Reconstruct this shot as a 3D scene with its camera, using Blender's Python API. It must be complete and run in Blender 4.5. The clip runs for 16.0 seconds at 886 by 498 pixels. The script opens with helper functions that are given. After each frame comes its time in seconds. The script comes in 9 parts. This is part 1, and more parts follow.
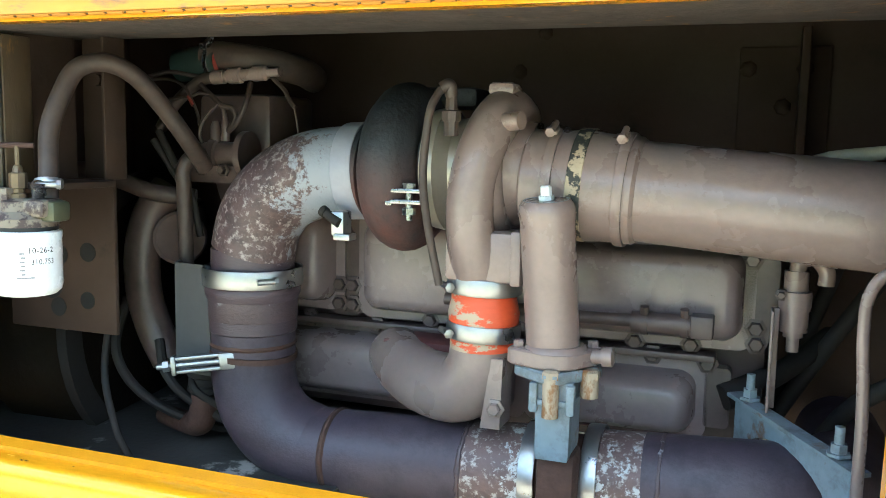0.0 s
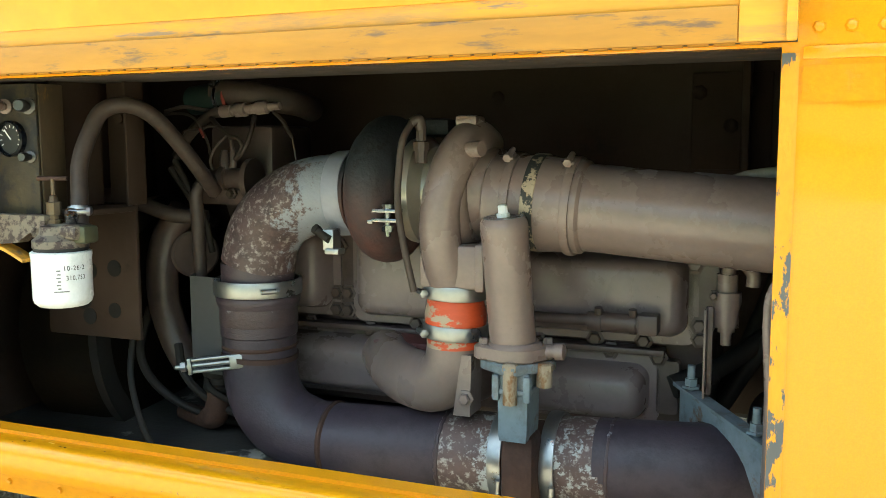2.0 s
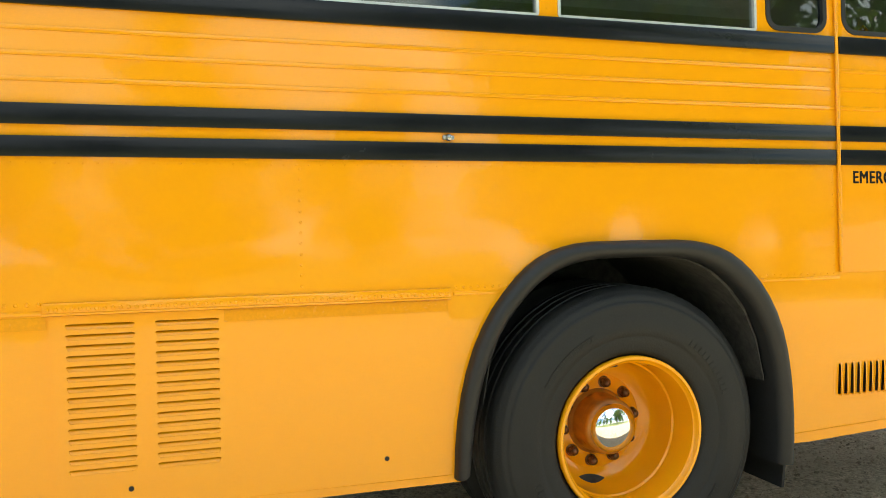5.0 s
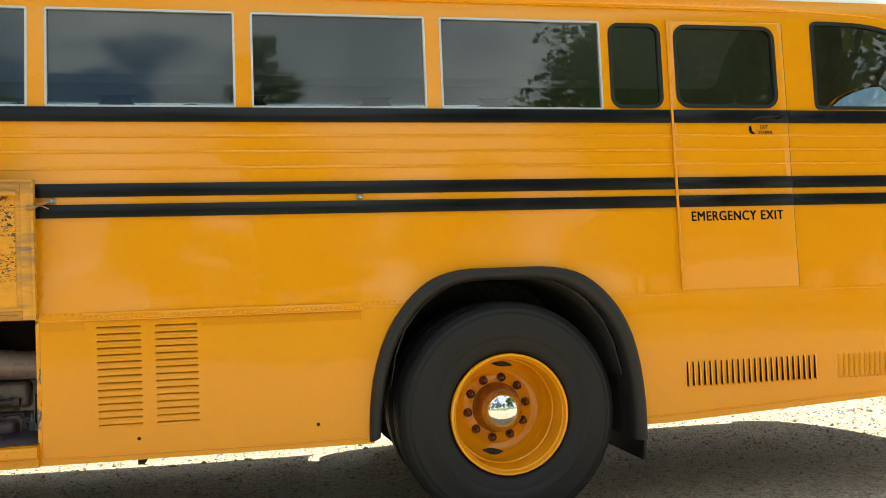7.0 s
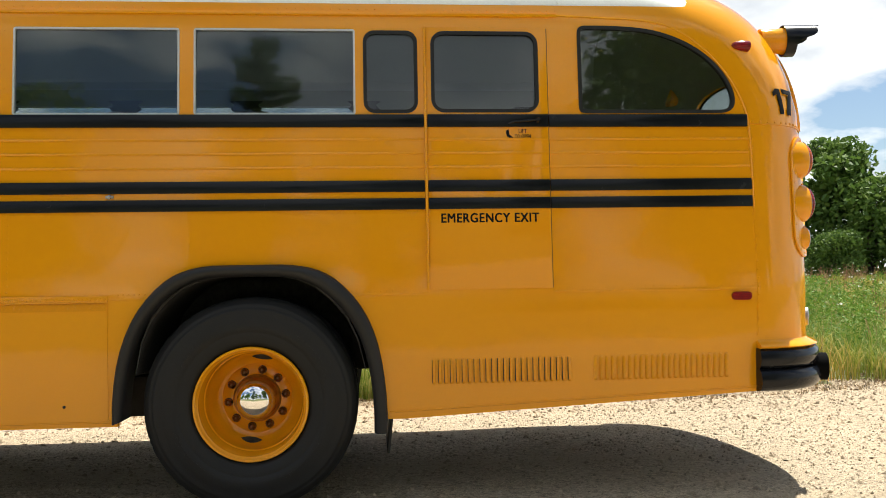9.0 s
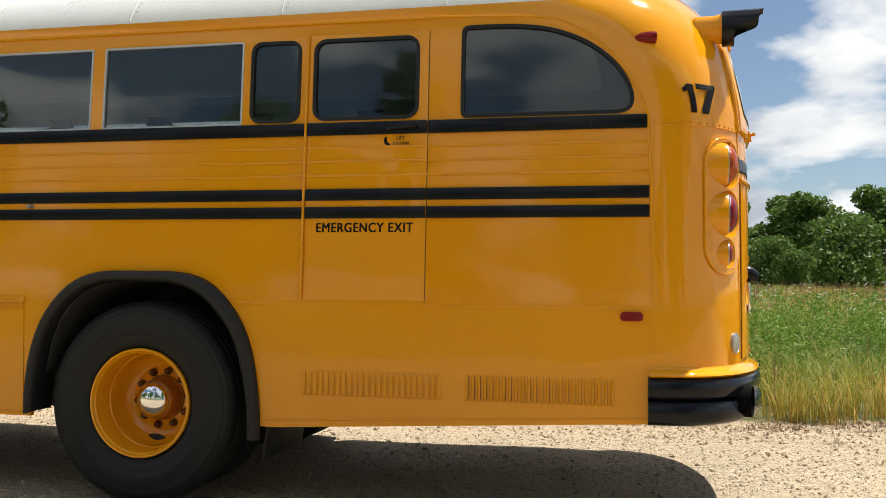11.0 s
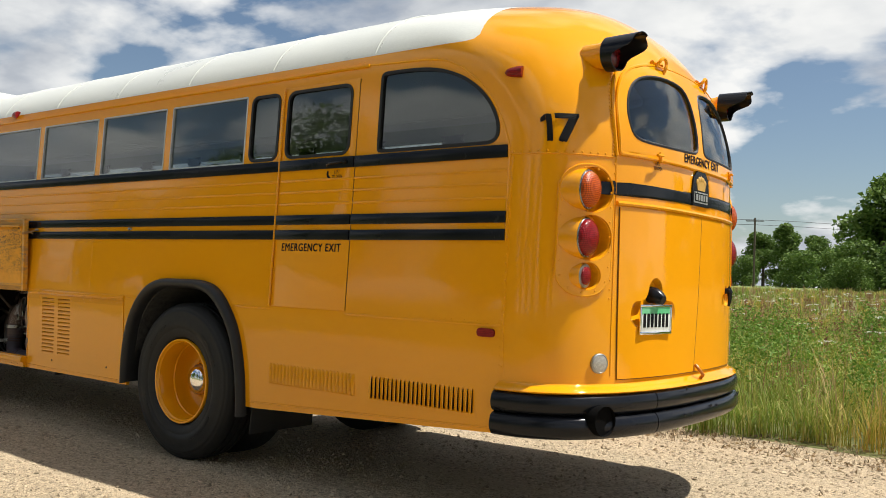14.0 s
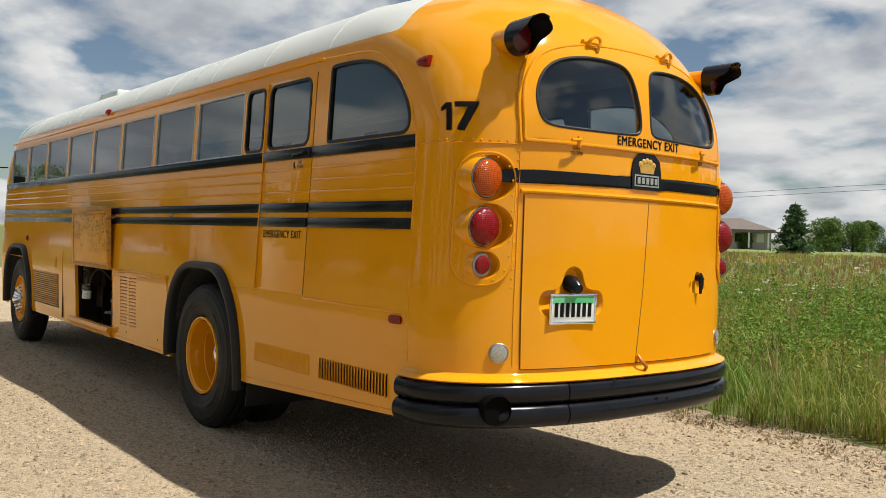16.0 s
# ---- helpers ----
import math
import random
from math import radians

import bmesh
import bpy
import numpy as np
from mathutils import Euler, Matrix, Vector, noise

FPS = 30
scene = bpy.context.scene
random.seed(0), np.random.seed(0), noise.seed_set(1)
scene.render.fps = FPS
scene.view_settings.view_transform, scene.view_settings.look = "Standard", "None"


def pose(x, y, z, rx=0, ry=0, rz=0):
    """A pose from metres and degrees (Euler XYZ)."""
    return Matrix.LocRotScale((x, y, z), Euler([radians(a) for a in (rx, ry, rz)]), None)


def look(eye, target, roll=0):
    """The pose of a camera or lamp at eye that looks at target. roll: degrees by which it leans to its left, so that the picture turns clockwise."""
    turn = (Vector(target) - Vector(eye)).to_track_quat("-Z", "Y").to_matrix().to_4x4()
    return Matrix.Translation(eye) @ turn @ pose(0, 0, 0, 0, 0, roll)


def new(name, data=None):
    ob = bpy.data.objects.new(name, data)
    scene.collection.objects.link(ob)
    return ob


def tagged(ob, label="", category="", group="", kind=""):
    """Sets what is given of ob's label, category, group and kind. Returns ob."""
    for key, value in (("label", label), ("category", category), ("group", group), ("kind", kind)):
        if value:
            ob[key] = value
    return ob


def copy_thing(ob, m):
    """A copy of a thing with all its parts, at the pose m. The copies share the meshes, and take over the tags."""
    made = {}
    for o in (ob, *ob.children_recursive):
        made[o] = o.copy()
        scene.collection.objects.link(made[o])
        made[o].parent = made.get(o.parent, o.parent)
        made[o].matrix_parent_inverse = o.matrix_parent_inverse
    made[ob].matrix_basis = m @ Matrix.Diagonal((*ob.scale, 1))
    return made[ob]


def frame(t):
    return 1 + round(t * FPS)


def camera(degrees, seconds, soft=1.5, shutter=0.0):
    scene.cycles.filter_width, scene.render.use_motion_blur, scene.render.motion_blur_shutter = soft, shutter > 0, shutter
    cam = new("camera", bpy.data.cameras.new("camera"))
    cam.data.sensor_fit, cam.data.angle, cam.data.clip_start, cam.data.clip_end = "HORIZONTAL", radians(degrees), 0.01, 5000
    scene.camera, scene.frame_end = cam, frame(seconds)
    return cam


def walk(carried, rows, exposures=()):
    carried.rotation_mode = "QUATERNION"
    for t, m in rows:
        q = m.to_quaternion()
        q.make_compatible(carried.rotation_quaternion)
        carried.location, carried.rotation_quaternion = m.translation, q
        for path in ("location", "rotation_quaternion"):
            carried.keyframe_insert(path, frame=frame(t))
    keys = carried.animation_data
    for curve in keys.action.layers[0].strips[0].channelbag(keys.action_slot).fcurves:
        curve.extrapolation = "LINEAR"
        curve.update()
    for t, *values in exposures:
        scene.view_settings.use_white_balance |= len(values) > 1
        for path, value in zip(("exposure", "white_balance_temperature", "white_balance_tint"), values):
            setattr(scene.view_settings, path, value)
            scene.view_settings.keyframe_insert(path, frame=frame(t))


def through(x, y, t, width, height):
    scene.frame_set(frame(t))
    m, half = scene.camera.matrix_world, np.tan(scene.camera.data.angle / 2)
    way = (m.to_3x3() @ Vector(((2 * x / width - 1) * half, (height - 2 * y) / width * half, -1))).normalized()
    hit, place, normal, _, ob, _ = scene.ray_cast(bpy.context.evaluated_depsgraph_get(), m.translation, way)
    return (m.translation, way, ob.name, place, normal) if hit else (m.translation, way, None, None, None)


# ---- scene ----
cam = camera(53.2, 16.0, 0.9)
METRES, EYE, TILT, LEAN, TURN = 12.096, 0.961, -2.727, 0.987, 19.9
ROWS = [
    (0.0, 0.0, 0.0, 0.0, 0.15, -6.41, -1.32),
    (0.5, 0.0013, -0.0047, -0.0003, 2.9, -7.02, -1.27),
    (1.0, 0.0024, -0.008, 0.0006, 4.57, -6.82, -1.09),
    (1.5, 0.006, -0.0111, 0.0017, 3.98, -6.34, -0.95),
    (2.0, 0.0067, -0.0152, 0.0025, 1.71, -6.04, -0.1),
    (2.5, 0.003, -0.0225, 0.0041, -4.22, -4.96, 0.8),
    (3.0, 0.0007, -0.0388, 0.0087, -12.56, -2.85, 1.24),
    (3.5, -0.0003, -0.0682, 0.014, -20.94, -2.47, 1.03),
    (4.0, -0.006, -0.1011, 0.0212, -29.74, -3.48, 0.96),
    (4.5, -0.0138, -0.1333, 0.0233, -35.96, -1.74, 1.5),
    (5.0, -0.0102, -0.1709, 0.0236, -38.89, 0.23, 1.42),
    (7.5, 0.0172, -0.3325, 0.0016, -25.35, 4.65, 1.6),
    (8.0, 0.0463, -0.358, -0.0004, -24.71, 5.43, 0.35),
    (8.5, 0.0815, -0.3678, -0.0003, -25.08, 5.5, 0.96),
    (9.0, 0.1198, -0.3806, -0.0006, -24.58, 4.75, 1.15),
    (9.5, 0.1629, -0.3915, 0.0004, -21.42, 4.86, 0.05),
    (10.0, 0.2034, -0.3949, 0.0043, -17.15, 5.24, -0.62),
    (12.5, 0.3996, -0.444, 0.0088, 7.0, 3.68, -2.29),
    (13.0, 0.4392, -0.4552, 0.0103, 11.12, 3.94, -2.87),
    (13.5, 0.4728, -0.451, 0.0126, 14.29, 4.56, -3.31),
    (14.0, 0.5082, -0.4496, 0.0166, 17.67, 4.06, -3.77),
    (14.5, 0.5431, -0.4438, 0.0207, 21.78, 2.45, -3.33),
    (15.0, 0.5733, -0.4261, 0.026, 25.74, 2.38, -3.28),
    (15.5, 0.6079, -0.4153, 0.0316, 29.01, 2.08, -3.85),
    (16.0, 0.6359, -0.399, 0.0341, 32.09, 1.12, -4.14),
]
EXPOSURES = [(0.0, 3.4, 5050, -4), (0.5, 3.43, 5000, -4), (1.0, 2.93, 4950, -7), (1.5, 2.63, 5450, -8), (2.0, 2.69, 5650, -9), (2.6, 2.66, 5950, -10), (3.0, 2.54, 6100, -14), (3.5, 2.08, 6450, -8), (4.2, 1.99, 6400, -5), (5.2, 2.01, 6400, -2), (7.3, 1.38, 6480, 5), (8.0, 1.1, 6450, 7), (8.5, 0.88, 6450, 8), (9.0, 0.92, 6430, 8), (10.0, 0.7, 6450, 9), (12.5, 0.59, 6450, 9), (14.0, 0.52, 6550, 9), (15.0, 0.3, 6620, 10), (15.5, 0.04, 6500, 9), (16.0, 0.24, 6550, 9)]
PATH = [(t, pose(0, 0, EYE, TILT, LEAN, TURN) @ pose(METRES * x, METRES * y, METRES * z, 90 + pitch, roll, yaw)) for t, x, y, z, yaw, pitch, roll in ROWS]
PATH += [(5.2, look((0.693, -2.132, 1.338), (1.361, -0.248, 1.298), -0.6)), (7.3, look((1.362, -3.576, 1.175), (1.633, -1.596, 1.242), -1.8)), (10.2, look((4.141, -3.640, 1.117), (3.981, -1.650, 1.227), 0.6)), (12.3, look((6.186, -3.401, 1.285), (5.344, -1.587, 1.302), 0.6))]
walk(cam, sorted(PATH, key=lambda r: r[0]), EXPOSURES)

# ---- light: high sun over the far rear of the bus, broken cumulus ----
SUN_TO = Vector((0.40, 0.31, 1.0)).normalized()
sun = new("sun", bpy.data.lights.new("sun", "SUN"))
sun.data.energy, sun.data.angle, sun.data.color = 5.0, radians(0.53), (1.0, 0.95, 0.87)
sun.matrix_world = look(SUN_TO * 50, (0, 0, 0))


def node(tree, kind, **values):
    n = tree.nodes.new(kind)
    for key, value in values.items():
        n.inputs[key].default_value = value
    return n


def ramp(tree, source, stops):
    n = tree.nodes.new("ShaderNodeValToRGB")
    els = n.color_ramp.elements
    while len(els) < len(stops):
        els.new(0.5)
    for el, (at, col) in zip(els, stops):
        el.position, el.color = at, (*col, 1) if not isinstance(col, (int, float)) else (col, col, col, 1)
    tree.links.new(source, n.inputs[0])
    return n.outputs["Color"]


def mix(tree, fac, a, b, kind="MIX"):
    n = tree.nodes.new("ShaderNodeMix")
    n.data_type, n.blend_type = "RGBA", kind
    for socket, value in ((n.inputs[0], fac), (n.inputs[6], a), (n.inputs[7], b)):
        if isinstance(value, bpy.types.NodeSocket):
            tree.links.new(value, socket)
        elif socket.type == "RGBA":
            socket.default_value = (*value, 1)
        else:
            socket.default_value = value
    return n.outputs[2]


world = bpy.data.worlds.new("sky")
scene.world = world
world.use_nodes = True
wt = world.node_tree
wt.nodes.clear()
sky = wt.nodes.new("ShaderNodeTexSky")
sky.sky_type, sky.sun_disc = "NISHITA", False
sky.sun_elevation = math.asin(SUN_TO.z)
sky.sun_rotation = math.atan2(SUN_TO.x, SUN_TO.y)
sky.air_density, sky.dust_density, sky.ozone_density = 1.0, 0.6, 1.6
wcoord = wt.nodes.new("ShaderNodeTexCoord")
wsplit = wt.nodes.new("ShaderNodeSeparateXYZ")
wt.links.new(wcoord.outputs["Generated"], wsplit.inputs[0])


def sky_math(op, a, b):
    n = wt.nodes.new("ShaderNodeMath")
    n.operation = op
    for socket, value in zip(n.inputs, (a, b)):
        if isinstance(value, (int, float)):
            socket.default_value = value
        else:
            wt.links.new(value, socket)
    return n.outputs[0]


# a flat cloud deck seen in perspective
lift = sky_math("ADD", sky_math("MAXIMUM", wsplit.outputs["Z"], 0.0), 0.30)
wjoin = wt.nodes.new("ShaderNodeCombineXYZ")
wt.links.new(sky_math("DIVIDE", wsplit.outputs["X"], lift), wjoin.inputs[0])
wt.links.new(sky_math("DIVIDE", wsplit.outputs["Y"], lift), wjoin.inputs[1])
wt.links.new(wsplit.outputs["Z"], wjoin.inputs[2])
# towards the horizon the clouds close up and turn grey
low = sky_math("MAXIMUM", sky_math("SUBTRACT", 1.0, sky_math("MULTIPLY", wsplit.outputs["Z"], 4.0)), 0.0)
puff = dict(Scale=2.05, Detail=11.0, Roughness=0.49, Distortion=0.12)
cl = node(wt, "ShaderNodeTexNoise", **puff)
wt.links.new(wjoin.outputs[0], cl.inputs["Vector"])
cover_base = sky_math("ADD", cl.outputs["Fac"], sky_math("MULTIPLY", low, 0.045))
cover = ramp(wt, cover_base, [(0.468, 0.0), (0.50, 0.55), (0.545, 1.0)])
# the side of each cloud towards the sun is bright, the far side and the base grey
ahead = node(wt, "ShaderNodeMapping", Location=(0.075, 0.058, 0.075))
wt.links.new(wjoin.outputs[0], ahead.inputs["Vector"])
cl2 = node(wt, "ShaderNodeTexNoise", **puff)
wt.links.new(ahead.outputs[0], cl2.inputs["Vector"])
facing = sky_math("MULTIPLY", sky_math("SUBTRACT", cl2.outputs["Fac"], cl.outputs["Fac"]), 1.5)
thick = sky_math("ADD", cover_base, facing)
cloudcol = ramp(wt, thick, [(0.40, (11.0, 11.0, 10.9)), (0.53, (9.0, 9.2, 9.4)), (0.66, (5.6, 6.0, 6.7)), (0.85, (3.4, 3.8, 4.5))])
skycol = mix(wt, cover, sky.outputs[0], cloudcol)
bg = node(wt, "ShaderNodeBackground", Strength=0.060)
wt.links.new(skycol, bg.inputs["Color"])
wout = wt.nodes.new("ShaderNodeOutputWorld")
wt.links.new(bg.outputs[0], wout.inputs["Surface"])


# ---- materials ----
def material(name, base, rough=0.5, metal=0.0, second=None, scale=6.0, amount=0.5, fine=80.0, bump=0.15, bump_scale=None,
             coat=0.0, spots=None, spot_scale=12.0, spot_at=(0.58, 0.66), rough_var=0.12, stretch=(1, 1, 1), spec=0.5, grime=None, grime_at=(0.48, 0.62), grime_scale=28.0):
    """A painted, rusted, rubber or mineral surface: two scales of colour variation, optional worn spots, fine relief."""
    m = bpy.data.materials.new(name)
    m.use_nodes = True
    t = m.node_tree
    p = t.nodes["Principled BSDF"]
    co = t.nodes.new("ShaderNodeTexCoord")
    mp = node(t, "ShaderNodeMapping", Scale=stretch)
    t.links.new(co.outputs["Object"], mp.inputs["Vector"])
    big = node(t, "ShaderNodeTexNoise", Scale=scale, Detail=6.0, Roughness=0.6)
    small = node(t, "ShaderNodeTexNoise", Scale=fine, Detail=4.0, Roughness=0.6)
    for n in (big, small):
        t.links.new(mp.outputs[0], n.inputs["Vector"])
    second = second or tuple(c * 0.72 for c in base)
    f1 = ramp(t, big.outputs["Fac"], [(0.32, 0.0), (0.70, amount)])
    c1 = mix(t, f1, base, second)
    f2 = ramp(t, small.outputs["Fac"], [(0.35, 0.94), (0.65, 1.04)])
    col = mix(t, 1.0, c1, f2, "MULTIPLY")
    if grime:
        gn = node(t, "ShaderNodeTexNoise", Scale=grime_scale, Detail=8.0, Roughness=0.7)
        t.links.new(mp.outputs[0], gn.inputs["Vector"])
        gf = ramp(t, gn.outputs["Fac"], [(grime_at[0], 0.0), (grime_at[1], 0.75)])
        col = mix(t, gf, col, grime)
    if spots:
        sp = node(t, "ShaderNodeTexNoise", Scale=spot_scale, Detail=8.0, Roughness=0.68)
        t.links.new(mp.outputs[0], sp.inputs["Vector"])
        fs = ramp(t, sp.outputs["Fac"], [(spot_at[0], 0.0), (spot_at[1], 1.0)])
        col = mix(t, fs, col, spots)
    t.links.new(col, p.inputs["Base Color"])
    r = ramp(t, big.outputs["Fac"], [(0.3, max(0.02, rough - rough_var)), (0.7, min(1.0, rough + rough_var))])
    t.links.new(r, p.inputs["Roughness"])
    p.inputs["Metallic"].default_value = metal
    p.inputs["Specular IOR Level"].default_value = spec
    p.inputs["Coat Weight"].default_value = coat
    p.inputs["Coat Roughness"].default_value = 0.06
    if bump:
        b = node(t, "ShaderNodeBump", Strength=bump, Distance=0.004)
        bs = node(t, "ShaderNodeTexNoise", Scale=bump_scale or fine, Detail=5.0)
        t.links.new(mp.outputs[0], bs.inputs["Vector"])
        t.links.new(bs.outputs["Fac"], b.inputs["Height"])
        t.links.new(b.outputs[0], p.inputs["Normal"])
    return m


def glass(name, tint, rough=0.0):
    m = bpy.data.materials.new(name)
    m.use_nodes = True
    p = m.node_tree.nodes["Principled BSDF"]
    p.inputs["Base Color"].default_value = (*tint, 1)
    p.inputs["Transmission Weight"].default_value = 1.0
    p.inputs["Roughness"].default_value = rough
    p.inputs["IOR"].default_value = 1.58
    return m


YELLOW = material("bus_yellow_paint", (0.80, 0.335, 0.006), 0.06, second=(0.77, 0.30, 0.005), scale=0.8, amount=0.5, fine=400, bump=0.48, bump_scale=3.4, rough_var=0.012, spec=0.42)
YELLOW_OLD = material("worn_yellow_paint", (0.76, 0.37, 0.022), 0.42, second=(0.56, 0.26, 0.04), scale=7, amount=0.7, fine=60, bump=0.15, spots=(0.26, 0.18, 0.13), spot_scale=13, spot_at=(0.60, 0.645), stretch=(0.22, 1.0, 1.9), grime=(0.34, 0.20, 0.09), grime_at=(0.47, 0.58), grime_scale=10.0)
WHITE_ROOF = material("white_roof_paint", (0.62, 0.64, 0.61), 0.35, second=(0.70, 0.71, 0.66), scale=1.5, bump=0.03)
BLACK = material("black_gloss_paint", (0.007, 0.008, 0.011), 0.20, second=(0.011, 0.012, 0.015), bump=0.02, rough_var=0.08, spec=0.22)
RUBBER = material("black_rubber", (0.012, 0.0125, 0.014), 0.5, second=(0.020, 0.020, 0.021), scale=5, amount=0.5, fine=90, bump=0.15, spec=0.35, rough_var=0.08)
TYRE = material("tyre_rubber", (0.0105, 0.011, 0.0115), 0.6, second=(0.017, 0.0175, 0.018), scale=5, amount=0.8, fine=120, bump=0.3, spec=0.3, grime=(0.032, 0.030, 0.027), grime_at=(0.62, 0.85), grime_scale=18.0)
CHROME = material("chrome", (0.85, 0.86, 0.87), 0.06, 1.0, second=(0.75, 0.75, 0.76), bump=0.0, rough_var=0.03)
STEEL = material("galvanised_steel", (0.34, 0.3485, 0.357), 0.35, 0.9, second=(0.3825, 0.3825, 0.374), scale=20, bump=0.05)
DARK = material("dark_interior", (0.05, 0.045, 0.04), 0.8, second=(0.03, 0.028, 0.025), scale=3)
GLASS = glass("window_glass", (0.45, 0.50, 0.50))
RED_LENS = material("red_lens", (0.30, 0.006, 0.010), 0.14, second=(0.10, 0.002, 0.004), scale=45, fine=200, bump=0.10, bump_scale=110, spec=0.3)
AMBER_LENS = material("amber_lens", (0.60, 0.10, 0.006), 0.14, second=(0.30, 0.035, 0.003), scale=45, fine=200, bump=0.10, bump_scale=110, spec=0.3)
DIM_CHROME = material("tarnished_chrome", (0.30, 0.30, 0.31), 0.25, 0.9, second=(0.16, 0.15, 0.15), scale=30, bump=0.05)


def ribbed_lens(m, pitch, depth):
    """Gives a lens its moulded grid of ribs, across and up."""
    t = m.node_tree
    p = t.nodes["Principled BSDF"]
    co = t.nodes.new("ShaderNodeTexCoord")
    old = p.inputs["Base Color"].links[0].from_socket
    height = None
    for way in ("Y", "Z"):
        w = node(t, "ShaderNodeTexWave", Scale=pitch, Distortion=0.3)
        w.wave_type, w.bands_direction = "BANDS", way
        t.links.new(co.outputs["Object"], w.inputs["Vector"])
        line = ramp(t, w.outputs["Fac"], [(0.15, 0.68), (0.60, 1.0)])
        old = mix(t, 1.0, old, line, "MULTIPLY")
        height = line if height is None else mix(t, 1.0, height, line, "MULTIPLY")
    t.links.new(old, p.inputs["Base Color"])
    b = node(t, "ShaderNodeBump", Strength=depth, Distance=0.004)
    t.links.new(height, b.inputs["Height"])
    t.links.new(b.outputs[0], p.inputs["Normal"])


ribbed_lens(RED_LENS, 30.0, 0.5)
ribbed_lens(AMBER_LENS, 30.0, 0.5)
INK = material("black_lettering", (0.006, 0.006, 0.007), 0.6, bump=0.0, spec=0.12)


# ---- mesh helpers ----
def finish(name, bm, mat, parent=None, label="", smooth=40):
    """Links a bmesh as one mesh object under its parent."""
    me = bpy.data.meshes.new(name)
    bmesh.ops.recalc_face_normals(bm, faces=bm.faces[:])
    bm.to_mesh(me)
    bm.free()
    if smooth:
        me.polygons.foreach_set("use_smooth", [True] * len(me.polygons))
        me.set_sharp_from_angle(angle=radians(smooth))
    me.materials.append(mat)
    ob = new(name, me)
    if parent is not None:
        ob.parent = parent
    if label:
        ob["label"] = label
    return ob


part = finish


def thing(name, label, category, kind="", group="", at=(0, 0, 0)):
    ob = new(name)
    ob.location = at
    return tagged(ob, label, category, group, kind)


def box(bm, x0, x1, y0, y1, z0, z1, bevel=0.0, m=None):
    made = bmesh.ops.create_cube(bm, size=1.0)["verts"]
    mat = Matrix.Translation(((x0 + x1) / 2, (y0 + y1) / 2, (z0 + z1) / 2)) @ Matrix.Diagonal((abs(x1 - x0), abs(y1 - y0), abs(z1 - z0), 1))
    bmesh.ops.transform(bm, matrix=(m or Matrix()) @ mat, verts=made)
    if bevel:
        es = list({e for v in made for e in v.link_edges})
        bmesh.ops.bevel(bm, geom=es, offset=bevel, segments=2, affect="EDGES", profile=0.5)
    return bm


def frame_of(direction):
    """Two unit vectors square to a direction."""
    d = Vector(direction).normalized()
    a = Vector((0, 0, 1)) if abs(d.z) < 0.9 else Vector((1, 0, 0))
    u = d.cross(a).normalized()
    return u, d.cross(u).normalized()


def loft(bm, rings, closed=True, caps=True):
    """Skins a list of rings of points."""
    vs = [[bm.verts.new(p) for p in ring] for ring in rings]
    n = len(rings[0])
    for a, b in zip(vs, vs[1:]):
        for i in range(n if closed else n - 1):
            j = (i + 1) % n
            bm.faces.new((a[i], a[j], b[j], b[i]))
    if caps and closed:
        bm.faces.new(vs[0][::-1])
        bm.faces.new(vs[-1])
    return bm


def ring(centre, u, v, r, n=24):
    return [centre + u * (r * math.cos(2 * math.pi * k / n)) + v * (r * math.sin(2 * math.pi * k / n)) for k in range(n)]


def lathe(bm, origin, axis, profile, n=32, caps=True):
    """Turns a profile of (distance along the axis, radius) round the axis."""
    o, d = Vector(origin), Vector(axis).normalized()
    u, v = frame_of(d)
    return loft(bm, [ring(o + d * a, u, v, max(r, 1e-4), n) for a, r in profile], caps=caps)


def cyl(bm, a, b, r, r2=None, n=20):
    a, b = Vector(a), Vector(b)
    return lathe(bm, a, b - a, [(0, r), ((b - a).length, r if r2 is None else r2)], n)


def smooth_path(points, steps=8):
    pts = [Vector(p) for p in points]
    ext = [2 * pts[0] - pts[1]] + pts + [2 * pts[-1] - pts[-2]]
    out = []
    for i in range(1, len(ext) - 2):
        p0, p1, p2, p3 = ext[i - 1:i + 3]
        for s in range(steps):
            t = s / steps
            out.append(0.5 * (2 * p1 + (p2 - p0) * t + (2 * p0 - 5 * p1 + 4 * p2 - p3) * t * t + (3 * p1 - p0 - 3 * p2 + p3) * t ** 3))
    return out + [pts[-1]]


def tube(bm, points, radius, n=16, steps=8, smooth=True):
    """A round hose or pipe along a path. radius: one number, or one for each given point."""
    path = smooth_path(points, steps) if smooth else [Vector(p) for p in points]
    if isinstance(radius, (int, float)):
        radii = [radius] * len(path)
    else:
        at = np.linspace(0, len(radius) - 1, len(path))
        radii = list(np.interp(at, range(len(radius)), radius))
    u, _ = frame_of(path[1] - path[0])
    rings = []
    for i, p in enumerate(path):
        d = (path[min(i + 1, len(path) - 1)] - path[max(i - 1, 0)]).normalized()
        u = (u - d * u.dot(d)).normalized()
        rings.append(ring(p, u, d.cross(u), radii[i], n))
    return loft(bm, rings)


